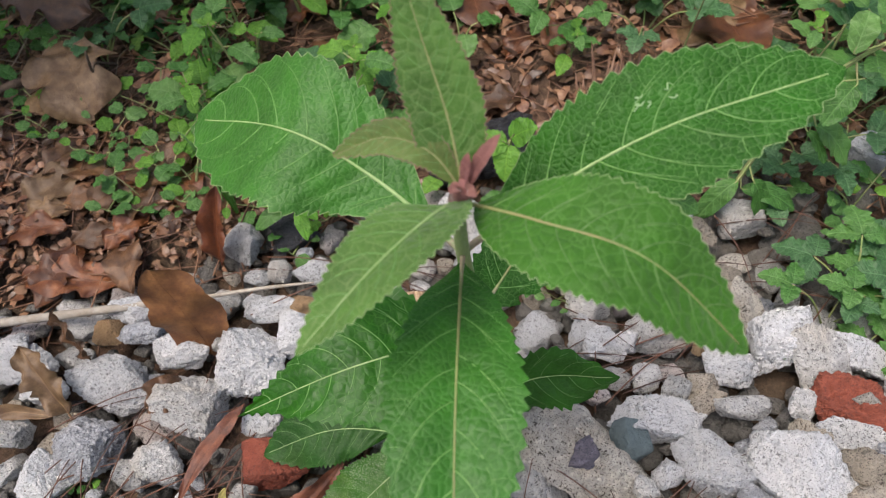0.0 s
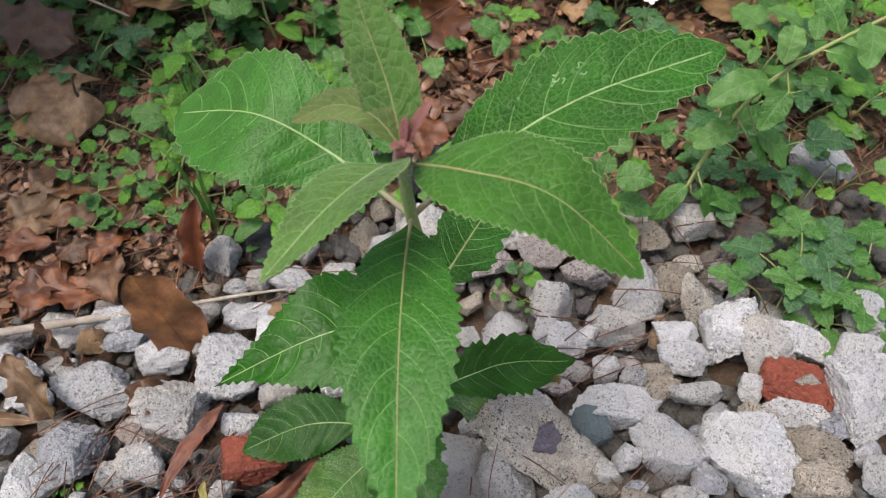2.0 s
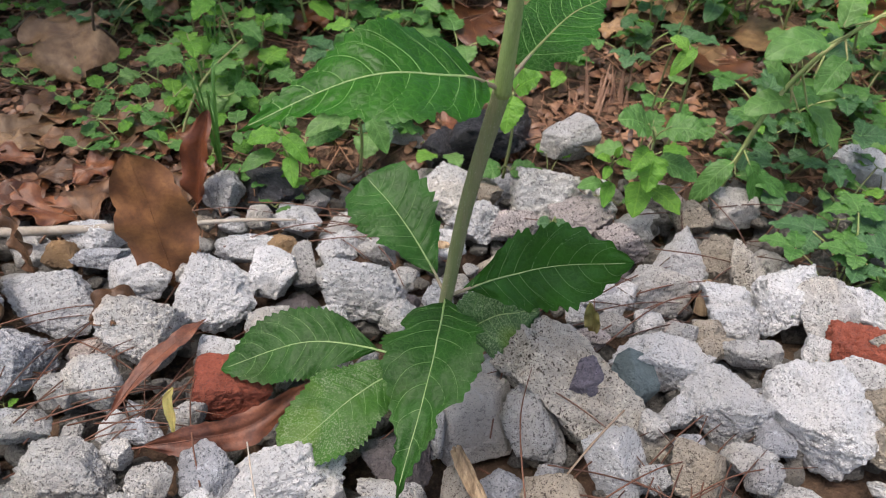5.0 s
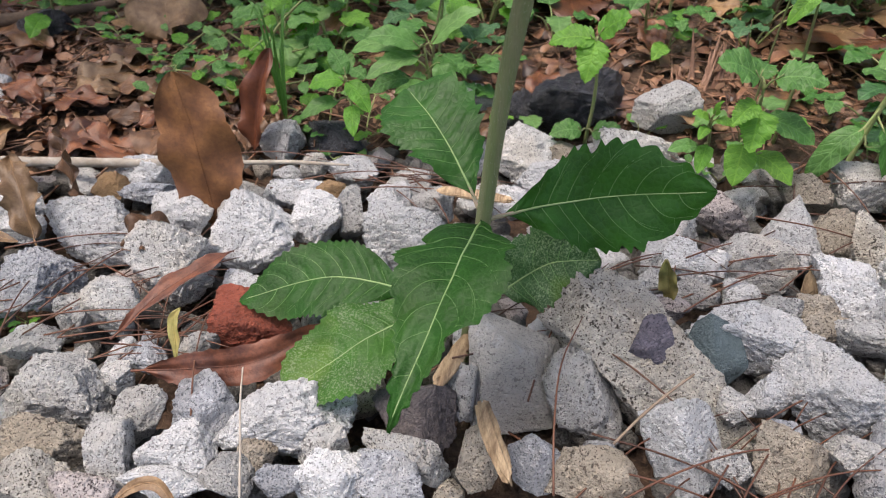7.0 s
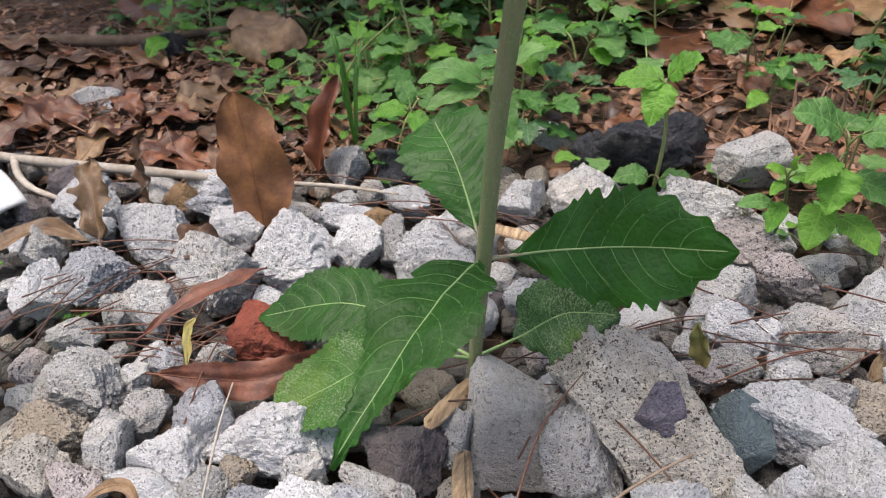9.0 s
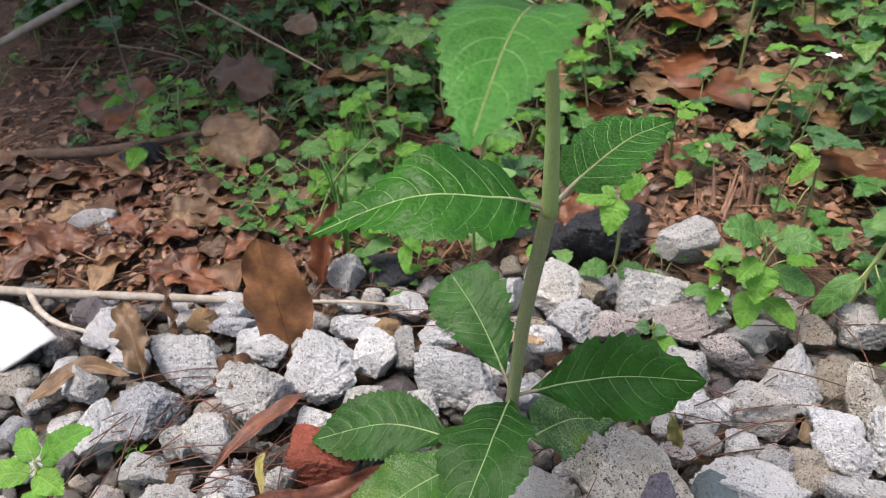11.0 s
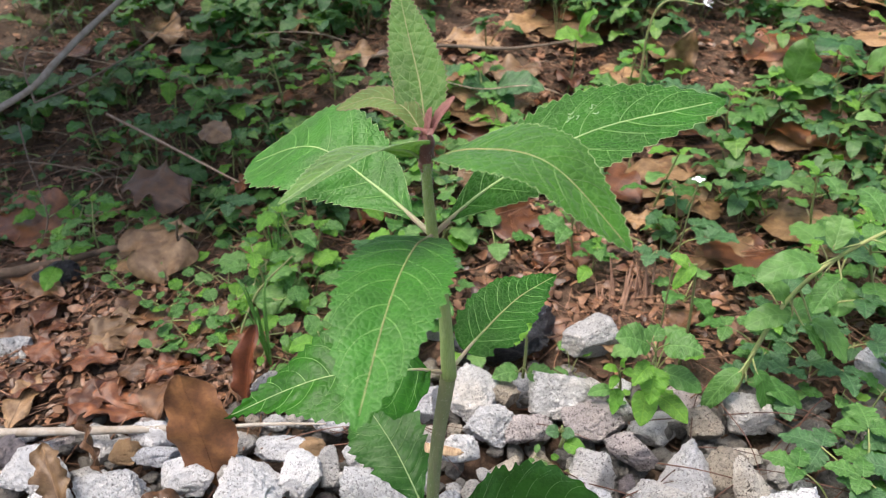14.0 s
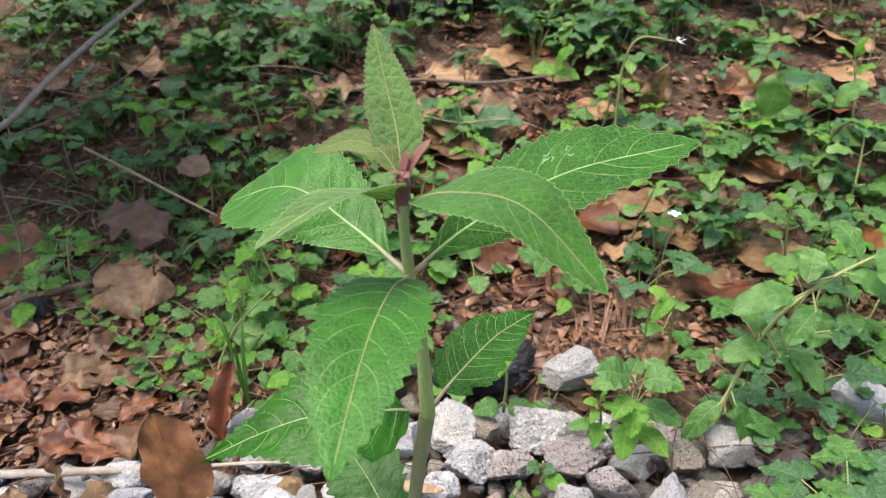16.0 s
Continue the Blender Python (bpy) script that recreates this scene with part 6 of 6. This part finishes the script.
# the leaning weed with paired oval leaves
vine = empty("leaning_weed", (0.200, 0.312, -0.012), "tall leaning weed with paired smooth oval leaves, some insect-eaten", "weed")
VINE_BACK = Matrix.Translation((-0.200, -0.312, 0.012))
line = [Vector(p) for p in ((0.200, 0.314, -0.010), (0.210, 0.319, 0.045), (0.226, 0.327, 0.082), (0.252, 0.332, 0.112), (0.295, 0.330, 0.148))]
v, f = tube(line, [0.0016, 0.0015, 0.0013, 0.0010], 8, 40)
mesh_object("stem", v, f, WEED_STEM, vine).matrix_parent_inverse = VINE_BACK
for k, (node, base, tip, wide, tone) in enumerate((
        (0.48, (0.226, 0.322, 0.067), (0.197, 0.312, 0.063), 0.0175, 3), (0.50, (0.225, 0.326, 0.071), (0.206, 0.334, 0.086), 0.0150, 3), (0.52, (0.238, 0.322, 0.064), (0.261, 0.310, 0.042), 0.0185, 3),
        (0.46, (0.233, 0.320, 0.062), (0.246, 0.308, 0.046), 0.0085, 0), (0.72, (0.234, 0.325, 0.104), (0.196, 0.312, 0.099), 0.0200, 3), (0.70, (0.247, 0.322, 0.097), (0.230, 0.306, 0.082), 0.0165, 0),
        (0.78, (0.240, 0.328, 0.113), (0.247, 0.345, 0.127), 0.0165, 3), (0.80, (0.262, 0.330, 0.120), (0.286, 0.316, 0.108), 0.0190, 3), (0.86, (0.268, 0.334, 0.128), (0.256, 0.356, 0.140), 0.0180, 0),
        (0.90, (0.280, 0.330, 0.138), (0.272, 0.304, 0.128), 0.0180, 3), (0.97, (0.293, 0.334, 0.148), (0.306, 0.352, 0.158), 0.0170, 3), (0.97, (0.296, 0.328, 0.148), (0.322, 0.314, 0.146), 0.0180, 1),
        (0.22, (0.200, 0.308, 0.031), (0.179, 0.298, 0.003), 0.0150, 0), (0.20, (0.208, 0.306, 0.034), (0.222, 0.296, -0.004), 0.0150, 0), (0.15, (0.206, 0.310, 0.020), (0.240, 0.300, 0.010), 0.0150, 0),
        (0.32, (0.214, 0.322, 0.050), (0.200, 0.338, 0.050), 0.0150, 0), (0.40, (0.224, 0.328, 0.060), (0.252, 0.340, 0.062), 0.0160, 0))):
    base, tip = Vector(base), Vector(tip)
    ln = (tip - base).length
    b = Blade([base, base.lerp(tip, 0.33) + Vector((0, 0, 0.13 * ln)), base.lerp(tip, 0.67) + Vector((0, 0, 0.12 * ln)), tip], wide * 0.95, (0.05, -0.35, 1), p=0.62, q=0.62, start=0.0, fold=0.16, wave=0.06, quilt=0.03, ribs=4, seed=k * 3.1, tear=0.5 if k in (1, 2, 3) else 0.0)
    v, f, uv = b.sheet(36, 5)
    mesh_object("leaf", v, f, WEED[tone], vine, "insect-eaten leaf edge" if k in (1, 2, 3) else "", uv).matrix_parent_inverse = VINE_BACK
    c0 = bend(line, node)
    v, f = tube([c0, c0.lerp(base, 0.6), base, base.lerp(tip, 0.15) + Vector((0, 0, 0.05 * ln))], [0.0008, 0.0006, 0.0005, 0.0003], 6, 10)
    mesh_object("stalk", v, f, WEED_STEM, vine).matrix_parent_inverse = VINE_BACK

placed_weed("yellow green seedling with two folded leaves", (0.172, 0.350, bed(0.172, 0.350) - 0.004), [
    (1.0, (0.168, 0.342, 0.087), (0.155, 0.336, 0.071), 0.0100, "oval", 1), (1.0, (0.165, 0.342, 0.085), (0.152, 0.348, 0.090), 0.0090, "oval", 1)], (0.169, 0.345, 0.086))
placed_weed("bright green toothed weed at the gravel's near edge", (-0.188, 0.085, -0.010), [
    (1.0, (-0.186, 0.088, 0.030), (-0.165, 0.104, 0.040), 0.015, "nettle", 1), (0.9, (-0.187, 0.083, 0.026), (-0.168, 0.078, 0.024), 0.014, "nettle", 1), (0.9, (-0.190, 0.083, 0.026), (-0.214, 0.075, 0.022), 0.014, "nettle", 1),
    (1.0, (-0.190, 0.088, 0.030), (-0.208, 0.100, 0.032), 0.012, "nettle", 1), (0.7, (-0.186, 0.080, 0.020), (-0.180, 0.062, 0.012), 0.013, "nettle", 1)], (-0.188, 0.086, 0.030))


# weeds further up the bank that stand out from the rest
placed_weed("broad-leaved pale green weed on the bank", (0.364, 0.680, bed(0.364, 0.680) - 0.004), [
    (0.95, (0.310, 0.680, 0.088), (0.314, 0.668, 0.134), 0.0340, "oval", 3), (0.95, (0.305, 0.680, 0.088), (0.280, 0.668, 0.101), 0.0220, "oval", 3),
    (0.95, (0.358, 0.680, 0.084), (0.302, 0.668, 0.074), 0.0300, "oval", 3), (0.95, (0.366, 0.680, 0.075), (0.409, 0.668, 0.062), 0.0300, "oval", 3),
    (0.95, (0.371, 0.680, 0.099), (0.339, 0.668, 0.126), 0.0260, "oval", 3), (0.95, (0.375, 0.680, 0.102), (0.396, 0.668, 0.127), 0.0260, "oval", 3)], (0.342, 0.680, 0.083))
placed_weed("bright green sprig with three toothed leaves", (0.085, 0.700, bed(0.085, 0.700) - 0.004), [
    (0.95, (0.095, 0.700, 0.129), (0.111, 0.688, 0.154), 0.0240, "nettle", 1), (0.95, (0.095, 0.700, 0.126), (0.069, 0.688, 0.126), 0.0220, "nettle", 1),
    (0.95, (0.095, 0.700, 0.123), (0.119, 0.688, 0.121), 0.0180, "nettle", 1)], (0.092, 0.700, 0.123))
placed_weed("light green weed with small paired leaves under the branch", (-0.362, 0.660, bed(-0.362, 0.660) - 0.004), [
    (0.95, (-0.359, 0.660, 0.086), (-0.374, 0.648, 0.094), 0.0160, "nettle", 1), (0.95, (-0.356, 0.660, 0.087), (-0.321, 0.648, 0.096), 0.0170, "nettle", 1),
    (0.95, (-0.356, 0.660, 0.080), (-0.356, 0.648, 0.058), 0.0200, "nettle", 1), (0.95, (-0.346, 0.660, 0.073), (-0.317, 0.648, 0.085), 0.0140, "nettle", 1)], (-0.352, 0.660, 0.080))
placed_weed("pale toothed weed in the shade of the shrub", (-0.333, 0.800, bed(-0.333, 0.800) - 0.004), [
    (0.95, (-0.329, 0.800, 0.135), (-0.355, 0.788, 0.128), 0.0240, "nettle", 0), (0.95, (-0.322, 0.800, 0.135), (-0.291, 0.788, 0.115), 0.0280, "nettle", 0),
    (0.95, (-0.327, 0.800, 0.125), (-0.333, 0.788, 0.100), 0.0220, "nettle", 0)], (-0.327, 0.800, 0.128))
placed_weed("grey green toothed weed behind the herb", (0.016, 0.680, bed(0.016, 0.680) - 0.004), [
    (0.95, (0.004, 0.680, 0.075), (-0.026, 0.668, 0.082), 0.0300, "nettle", 2), (0.95, (0.010, 0.680, 0.075), (0.062, 0.668, 0.078), 0.0360, "nettle", 2),
    (0.95, (0.013, 0.680, 0.068), (0.029, 0.668, 0.051), 0.0220, "nettle", 2)], (0.011, 0.680, 0.072))
placed_weed("slender upright weed with young leaves at its top", (0.407, 0.700, bed(0.407, 0.700) - 0.004), [
    (0.95, (0.390, 0.700, 0.145), (0.394, 0.688, 0.170), 0.0140, "oval", 1), (0.95, (0.389, 0.700, 0.139), (0.365, 0.688, 0.154), 0.0140, "oval", 1),
    (0.95, (0.393, 0.700, 0.128), (0.406, 0.688, 0.138), 0.0140, "oval", 1)], (0.390, 0.700, 0.139))


def rotten_stump():
    """Stub of decayed wood broken into upright fibrous strips."""
    r = random.Random(31)
    root = Vector((0.150, 0.412, bed(0.150, 0.412) - 0.006))
    thing = empty("rotten_stump", root, "rotten reddish brown wood stub split into upright strips", "stump")
    for k in range(34):
        x, y = r.uniform(-0.032, 0.034), r.uniform(-0.008, 0.016)
        tall, lean = r.uniform(0.012, 0.060) * (1 - abs(x) * 12), r.uniform(-0.012, 0.012)
        w = r.uniform(0.0012, 0.0032)
        rings, vs, fs = 9, [], []
        for i in range(rings):
            t = i / (rings - 1)
            taper = (1 - 0.92 * t ** 1.5) * r.uniform(0.7, 1.3)
            for q in range(7):
                a = 2 * math.pi * q / 7
                vs.append((x + lean * t + math.cos(a) * w * taper, y + 0.020 * t + math.sin(a) * w * 0.55 * taper, -0.004 + tall * t + r.uniform(-0.0008, 0.0008)))
        for i in range(rings - 1):
            for q in range(7):
                n = (q + 1) % 7
                fs.append((i * 7 + q, i * 7 + n, (i + 1) * 7 + n, (i + 1) * 7 + q))
        fs.append(tuple(range((rings - 1) * 7, rings * 7)))
        mesh_object("wood_strip", vs, fs, ROTTEN, thing)
    return thing


rotten_stump()

# a small white flower on a thin stalk
flower = empty("white_flower", (0.155, 0.352, bed(0.155, 0.352)), "tiny white flower on a thin bare stalk", "flower")
FLOWER_BACK = Matrix.Translation(-flower.matrix_basis.translation)
head = Vector((0.161, 0.348, 0.1446))
stalk(flower, [flower.matrix_basis.translation, Vector((0.156, 0.351, 0.07)), head], 0.0007, 0.0004).matrix_parent_inverse = FLOWER_BACK
for k in range(4):
    a = k * math.pi / 2
    b = Blade([head, head + Vector((math.cos(a), math.sin(a), 0.7)) * 0.0012, head + Vector((math.cos(a), math.sin(a), 0.5)) * 0.0026, head + Vector((math.cos(a), math.sin(a), 0.3)) * 0.0040], 0.003, (0, 0, 1), p=0.6, q=0.35)
    v, f, uv = b.sheet(8, 2)
    mesh_object("petal", v, f, PETAL, flower, "white petal", uv).matrix_parent_inverse = FLOWER_BACK


COVER_SHAPES = {}


def cover_shape(kind):
    """A coarse unit blade for plants that are too many to pick apart."""
    if kind not in COVER_SHAPES:
        wide, p, q, teeth, tooth = {"oval": (0.54, 0.60, 0.75, 0, 0), "nettle": (0.58, 0.55, 0.90, 9, 0.16), "lobed": (0.62, 0.55, 0.85, 8, 0.18), "round": (0.80, 0.5, 0.6, 0, 0)}[kind]
        b = Blade([(0, 0, 0), (0, 0.33, 0.08), (0, 0.67, 0.07), (0, 1, -0.10)], wide, (0, 0, 1), p, q, 0.0, teeth, tooth, 0.2, 0.08, seed=len(COVER_SHAPES))
        v, f, uv = b.sheet(20 if teeth else 10, 2)
        COVER_SHAPES[kind] = (np.array([tuple(q) for q in v]), np.array(f), np.array(uv))
    return COVER_SHAPES[kind]


def ground_cover(name, clumps, label, seed):
    """Crowded small plants as one mesh: each a few stalks with leaves in threes or pairs."""
    r = random.Random(seed)
    vs, fs, uvs, o = [], [], [], 0
    stems = []

    def leaf(kind, size, at, turn, tip, roll):
        nonlocal o
        v, f, uv = cover_shape(kind)
        m = np.array((Matrix.Rotation(turn, 3, "Z") @ Matrix.Rotation(tip, 3, "X") @ Matrix.Rotation(roll, 3, "Y")))
        vs.append((v * size) @ m.T + np.array(at))
        fs.append(f + o)
        uvs.append(uv)
        o += len(v)

    for x, y, tall, size in clumps:
        z = bed(x, y)
        kind = r.choice(("lobed", "nettle", "nettle", "nettle", "oval", "oval", "oval", "round", "round"))
        for _ in range(r.choice((2, 3, 3, 4))):
            a = r.uniform(0, 6.283)
            reach, up = r.uniform(0.010, 0.036), tall * r.uniform(0.35, 1.1)
            tip = Vector((x + math.cos(a) * reach, y + math.sin(a) * reach, z + up))
            stems.append(tube([(x, y, z - 0.003), (x + math.cos(a) * reach * 0.4, y + math.sin(a) * reach * 0.4, z + up * 0.65), tip], [0.0008, 0.0006, 0.0004], 4, 4))
            s = size * r.uniform(0.7, 1.25)
            turn, dip = a - math.pi / 2, r.uniform(-0.45, 0.2)
            ways = ((0, 1.0), (1.4, 0.8), (-1.4, 0.8)) if kind == "lobed" else ((0, 1.0), (1.7, 0.85), (3.3, 0.7), (-1.6, 0.8))
            for da, k in ways:
                if r.random() < 0.85:
                    leaf(kind, s * k, tip, turn + da + r.uniform(-0.3, 0.3), dip + r.uniform(-0.3, 0.3), r.uniform(-0.35, 0.35))
    ob = mesh_object(name, np.concatenate(vs), np.concatenate(fs), UNDERGROWTH, None, "", np.concatenate(uvs))
    v, f = merge(stems)
    mesh_object("stalks", v, f, WEED_STEM, ob)
    return tagged(ob, label, "undergrowth", kind="stuff")


def cover_spots(many, box, bare, seed, tall, size):
    r = random.Random(seed)
    x0, x1, y0, y1 = box
    out = []
    while len(out) < many:
        x, y = r.uniform(x0, x1), r.uniform(y0, y1)
        thick = noise.noise((x * 4.5, y * 4.5, seed)) + 0.35 * noise.noise((x * 13, y * 13, seed + 4))
        litter_path = math.exp(-((x - 0.15) / 0.15) ** 2) * smooth(0.85, 0.60, y)
        ragged = 0.16 + 0.22 * noise.noise((x * 2.1, y * 2.1, 40.0 + seed))
        if y > 1.3 and (min(x - x0, x1 - x) < ragged * 1.6 or y1 - y < ragged * 1.6):
            continue
        if y < gravel_edge(x) + 0.07 or thick < bare + 0.55 * litter_path:
            continue
        out.append((x, y, tall * r.uniform(0.5, 1.3), size * r.choice((0.5, 0.7, 0.9, 1.0, 1.2, 1.5)) * r.uniform(0.9, 1.1)))
    return out


ground_cover("undergrowth", cover_spots(72, (-0.62, 0.65, 0.50, 0.80), -0.18, 3, 0.050, 0.024), "low green plants growing through the leaf litter", 8)
ground_cover("undergrowth", cover_spots(370, (-0.95, 1.0, 0.76, 1.25), -0.22, 4, 0.065, 0.028), "dense low green plants on the middle of the bank", 11)
ground_cover("undergrowth", cover_spots(1000, (-1.7, 1.7, 1.12, 2.4), -0.36, 5, 0.10, 0.036), "dense green undergrowth covering the upper bank", 9)
ground_cover("undergrowth", cover_spots(34, (-0.62, -0.20, 0.58, 0.92), -0.25, 14, 0.050, 0.027), "green weeds under the bare branch", 15)
ground_cover("seedlings", cover_spots(130, (-0.50, 0.52, 0.38, 0.62), -0.05, 6, 0.016, 0.011), "sparse seedlings low on the bank", 10)


def dry_stalks(many):
    """Thin bare stalks and twigs, tangled through the weeds of the bank."""
    r = random.Random(44)
    pieces = []
    while len(pieces) < many:
        x, y = (r.uniform(-0.75, -0.12), r.uniform(0.48, 1.0)) if r.random() < 0.62 else (r.uniform(-0.1, 0.7), r.uniform(0.60, 1.2))
        if y < gravel_edge(x) + 0.12:
            continue
        a, ln, up = r.uniform(0, 6.283), r.uniform(0.06, 0.20), r.uniform(0.004, 0.05)
        p = Vector((x, y, bed(x, y) - 0.003))
        d = Vector((math.cos(a), math.sin(a) * 0.7, 0)) * ln
        kink = Vector((r.uniform(-0.012, 0.012), r.uniform(-0.012, 0.012), r.uniform(0, 0.014)))
        w = r.uniform(0.0004, 0.0009)
        pieces.append(tube([p, p + d * 0.35 + Vector((0, 0, up * 0.5)) + kink * 0.5, p + d * 0.7 + Vector((0, 0, up * 0.9)) - kink * 0.5, p + d + Vector((0, 0, up * r.uniform(0.9, 1.4)))], [w, w * 0.9, w * 0.7, w * 0.4], 5, 12, 0.15, len(pieces)))
    v, f = merge(pieces)
    return tagged(mesh_object("dry_stalks", v, f, STRAW), "thin dry stalks tangled through the weeds", "dry stalks", kind="stuff")


dry_stalks(150)


def shrub():
    """An unseen shrub, added out of view to shade the left of the bank."""
    r = random.Random(12)
    root = Vector((-0.86, 0.62, bed(-0.86, 0.62) - 0.01))
    thing = empty("shrub", root, "unseen leafy green shrub added out of view to shade the bank", "shrub")
    back_to = Matrix.Translation(-root)
    limbs = []
    for k in range(9):
        a = -1.9 + 0.42 * k
        reach = r.uniform(0.40, 0.85)
        tip = root + Vector((math.cos(a * 0.6) * reach, math.sin(a * 0.6) * reach * 0.7, r.uniform(0.40, 0.58)))
        limbs.append([root + Vector((0, 0, 0.02)), root.lerp(tip, 0.4) + Vector((0, 0, 0.12)), root.lerp(tip, 0.75) + Vector((0, 0, 0.08)), tip])
        v, f = tube(limbs[-1], [0.008, 0.005, 0.0035, 0.0015], 7, 20, 0.15, k)
        mesh_object("limb", v, f, BARK, thing).matrix_parent_inverse = back_to
    vs, fs, uvs = [], [], []
    for _ in range(2500):
        c = Vector((r.uniform(-0.88, -0.17), r.uniform(0.24, 0.78), 0))
        while ((c.x + 0.57) / 0.31) ** 2 + ((c.y - 0.52) / 0.21) ** 2 > 1 + 0.5 * noise.noise(c * 9):
            c = Vector((r.uniform(-0.88, -0.17), r.uniform(0.24, 0.78), 0))
        c.z = 0.40 + 0.10 * c.y + 0.22 * r.random() ** 1.3
        s = r.uniform(0.030, 0.052)
        m = pose(*c, r.uniform(-40, 30), r.uniform(-35, 35), r.uniform(0, 360))
        o = len(vs)
        for t, w in ((0.0, 0.0), (0.22, 0.28), (0.5, 0.34), (0.78, 0.22), (1.0, 0.0)):
            for sx in (-1, 0, 1):
                vs.append(m @ Vector((sx * w * s, t * s, (abs(sx) * 0.10 - 0.18 * t * t) * s)))
                uvs.append((t, 0.5 + 0.25 * sx))
        for i in range(4):
            for j in range(2):
                q = o + i * 3 + j
                fs.append((q, q + 1, q + 4, q + 3))
    mesh_object("crown", vs, fs, UNDERGROWTH, thing, "", uvs).matrix_parent_inverse = back_to
    return thing


shrub()


def flower_spike():
    root = Vector((0.150, 0.600, bed(0.150, 0.600)))
    thing = empty("flower_spike", root, "thin arching green stalk with a small whitish flower head", "flower")
    back_to = Matrix.Translation(-root)
    line = [root, Vector((0.150, 0.600, 0.117)), Vector((0.152, 0.600, 0.165)), Vector((0.164, 0.600, 0.187)), Vector((0.196, 0.600, 0.184))]
    v, f = tube(line, [0.0014, 0.0012, 0.0010, 0.0007], 6, 30)
    mesh_object("stalk", v, f, WEED_STEM, thing).matrix_parent_inverse = back_to
    for k in range(7):
        c = line[-1] + Vector((0.0015 * math.cos(k * 2.2), 0.0015 * math.sin(k * 2.2), 0.001 * (k % 3)))
        d = Vector((0.6 + 0.4 * math.cos(k * 1.9), math.sin(k * 1.9) * 0.7, 0.4 * math.cos(k))).normalized() * 0.006
        b = Blade([c, c + d * 0.33, c + d * 0.67, c + d], 0.003, (0, 0.1, 1), p=0.6, q=0.5)
        v, f, uv = b.sheet(8, 2)
        mesh_object("petal", v, f, PETAL, thing, "whitish petal", uv).matrix_parent_inverse = back_to


flower_spike()
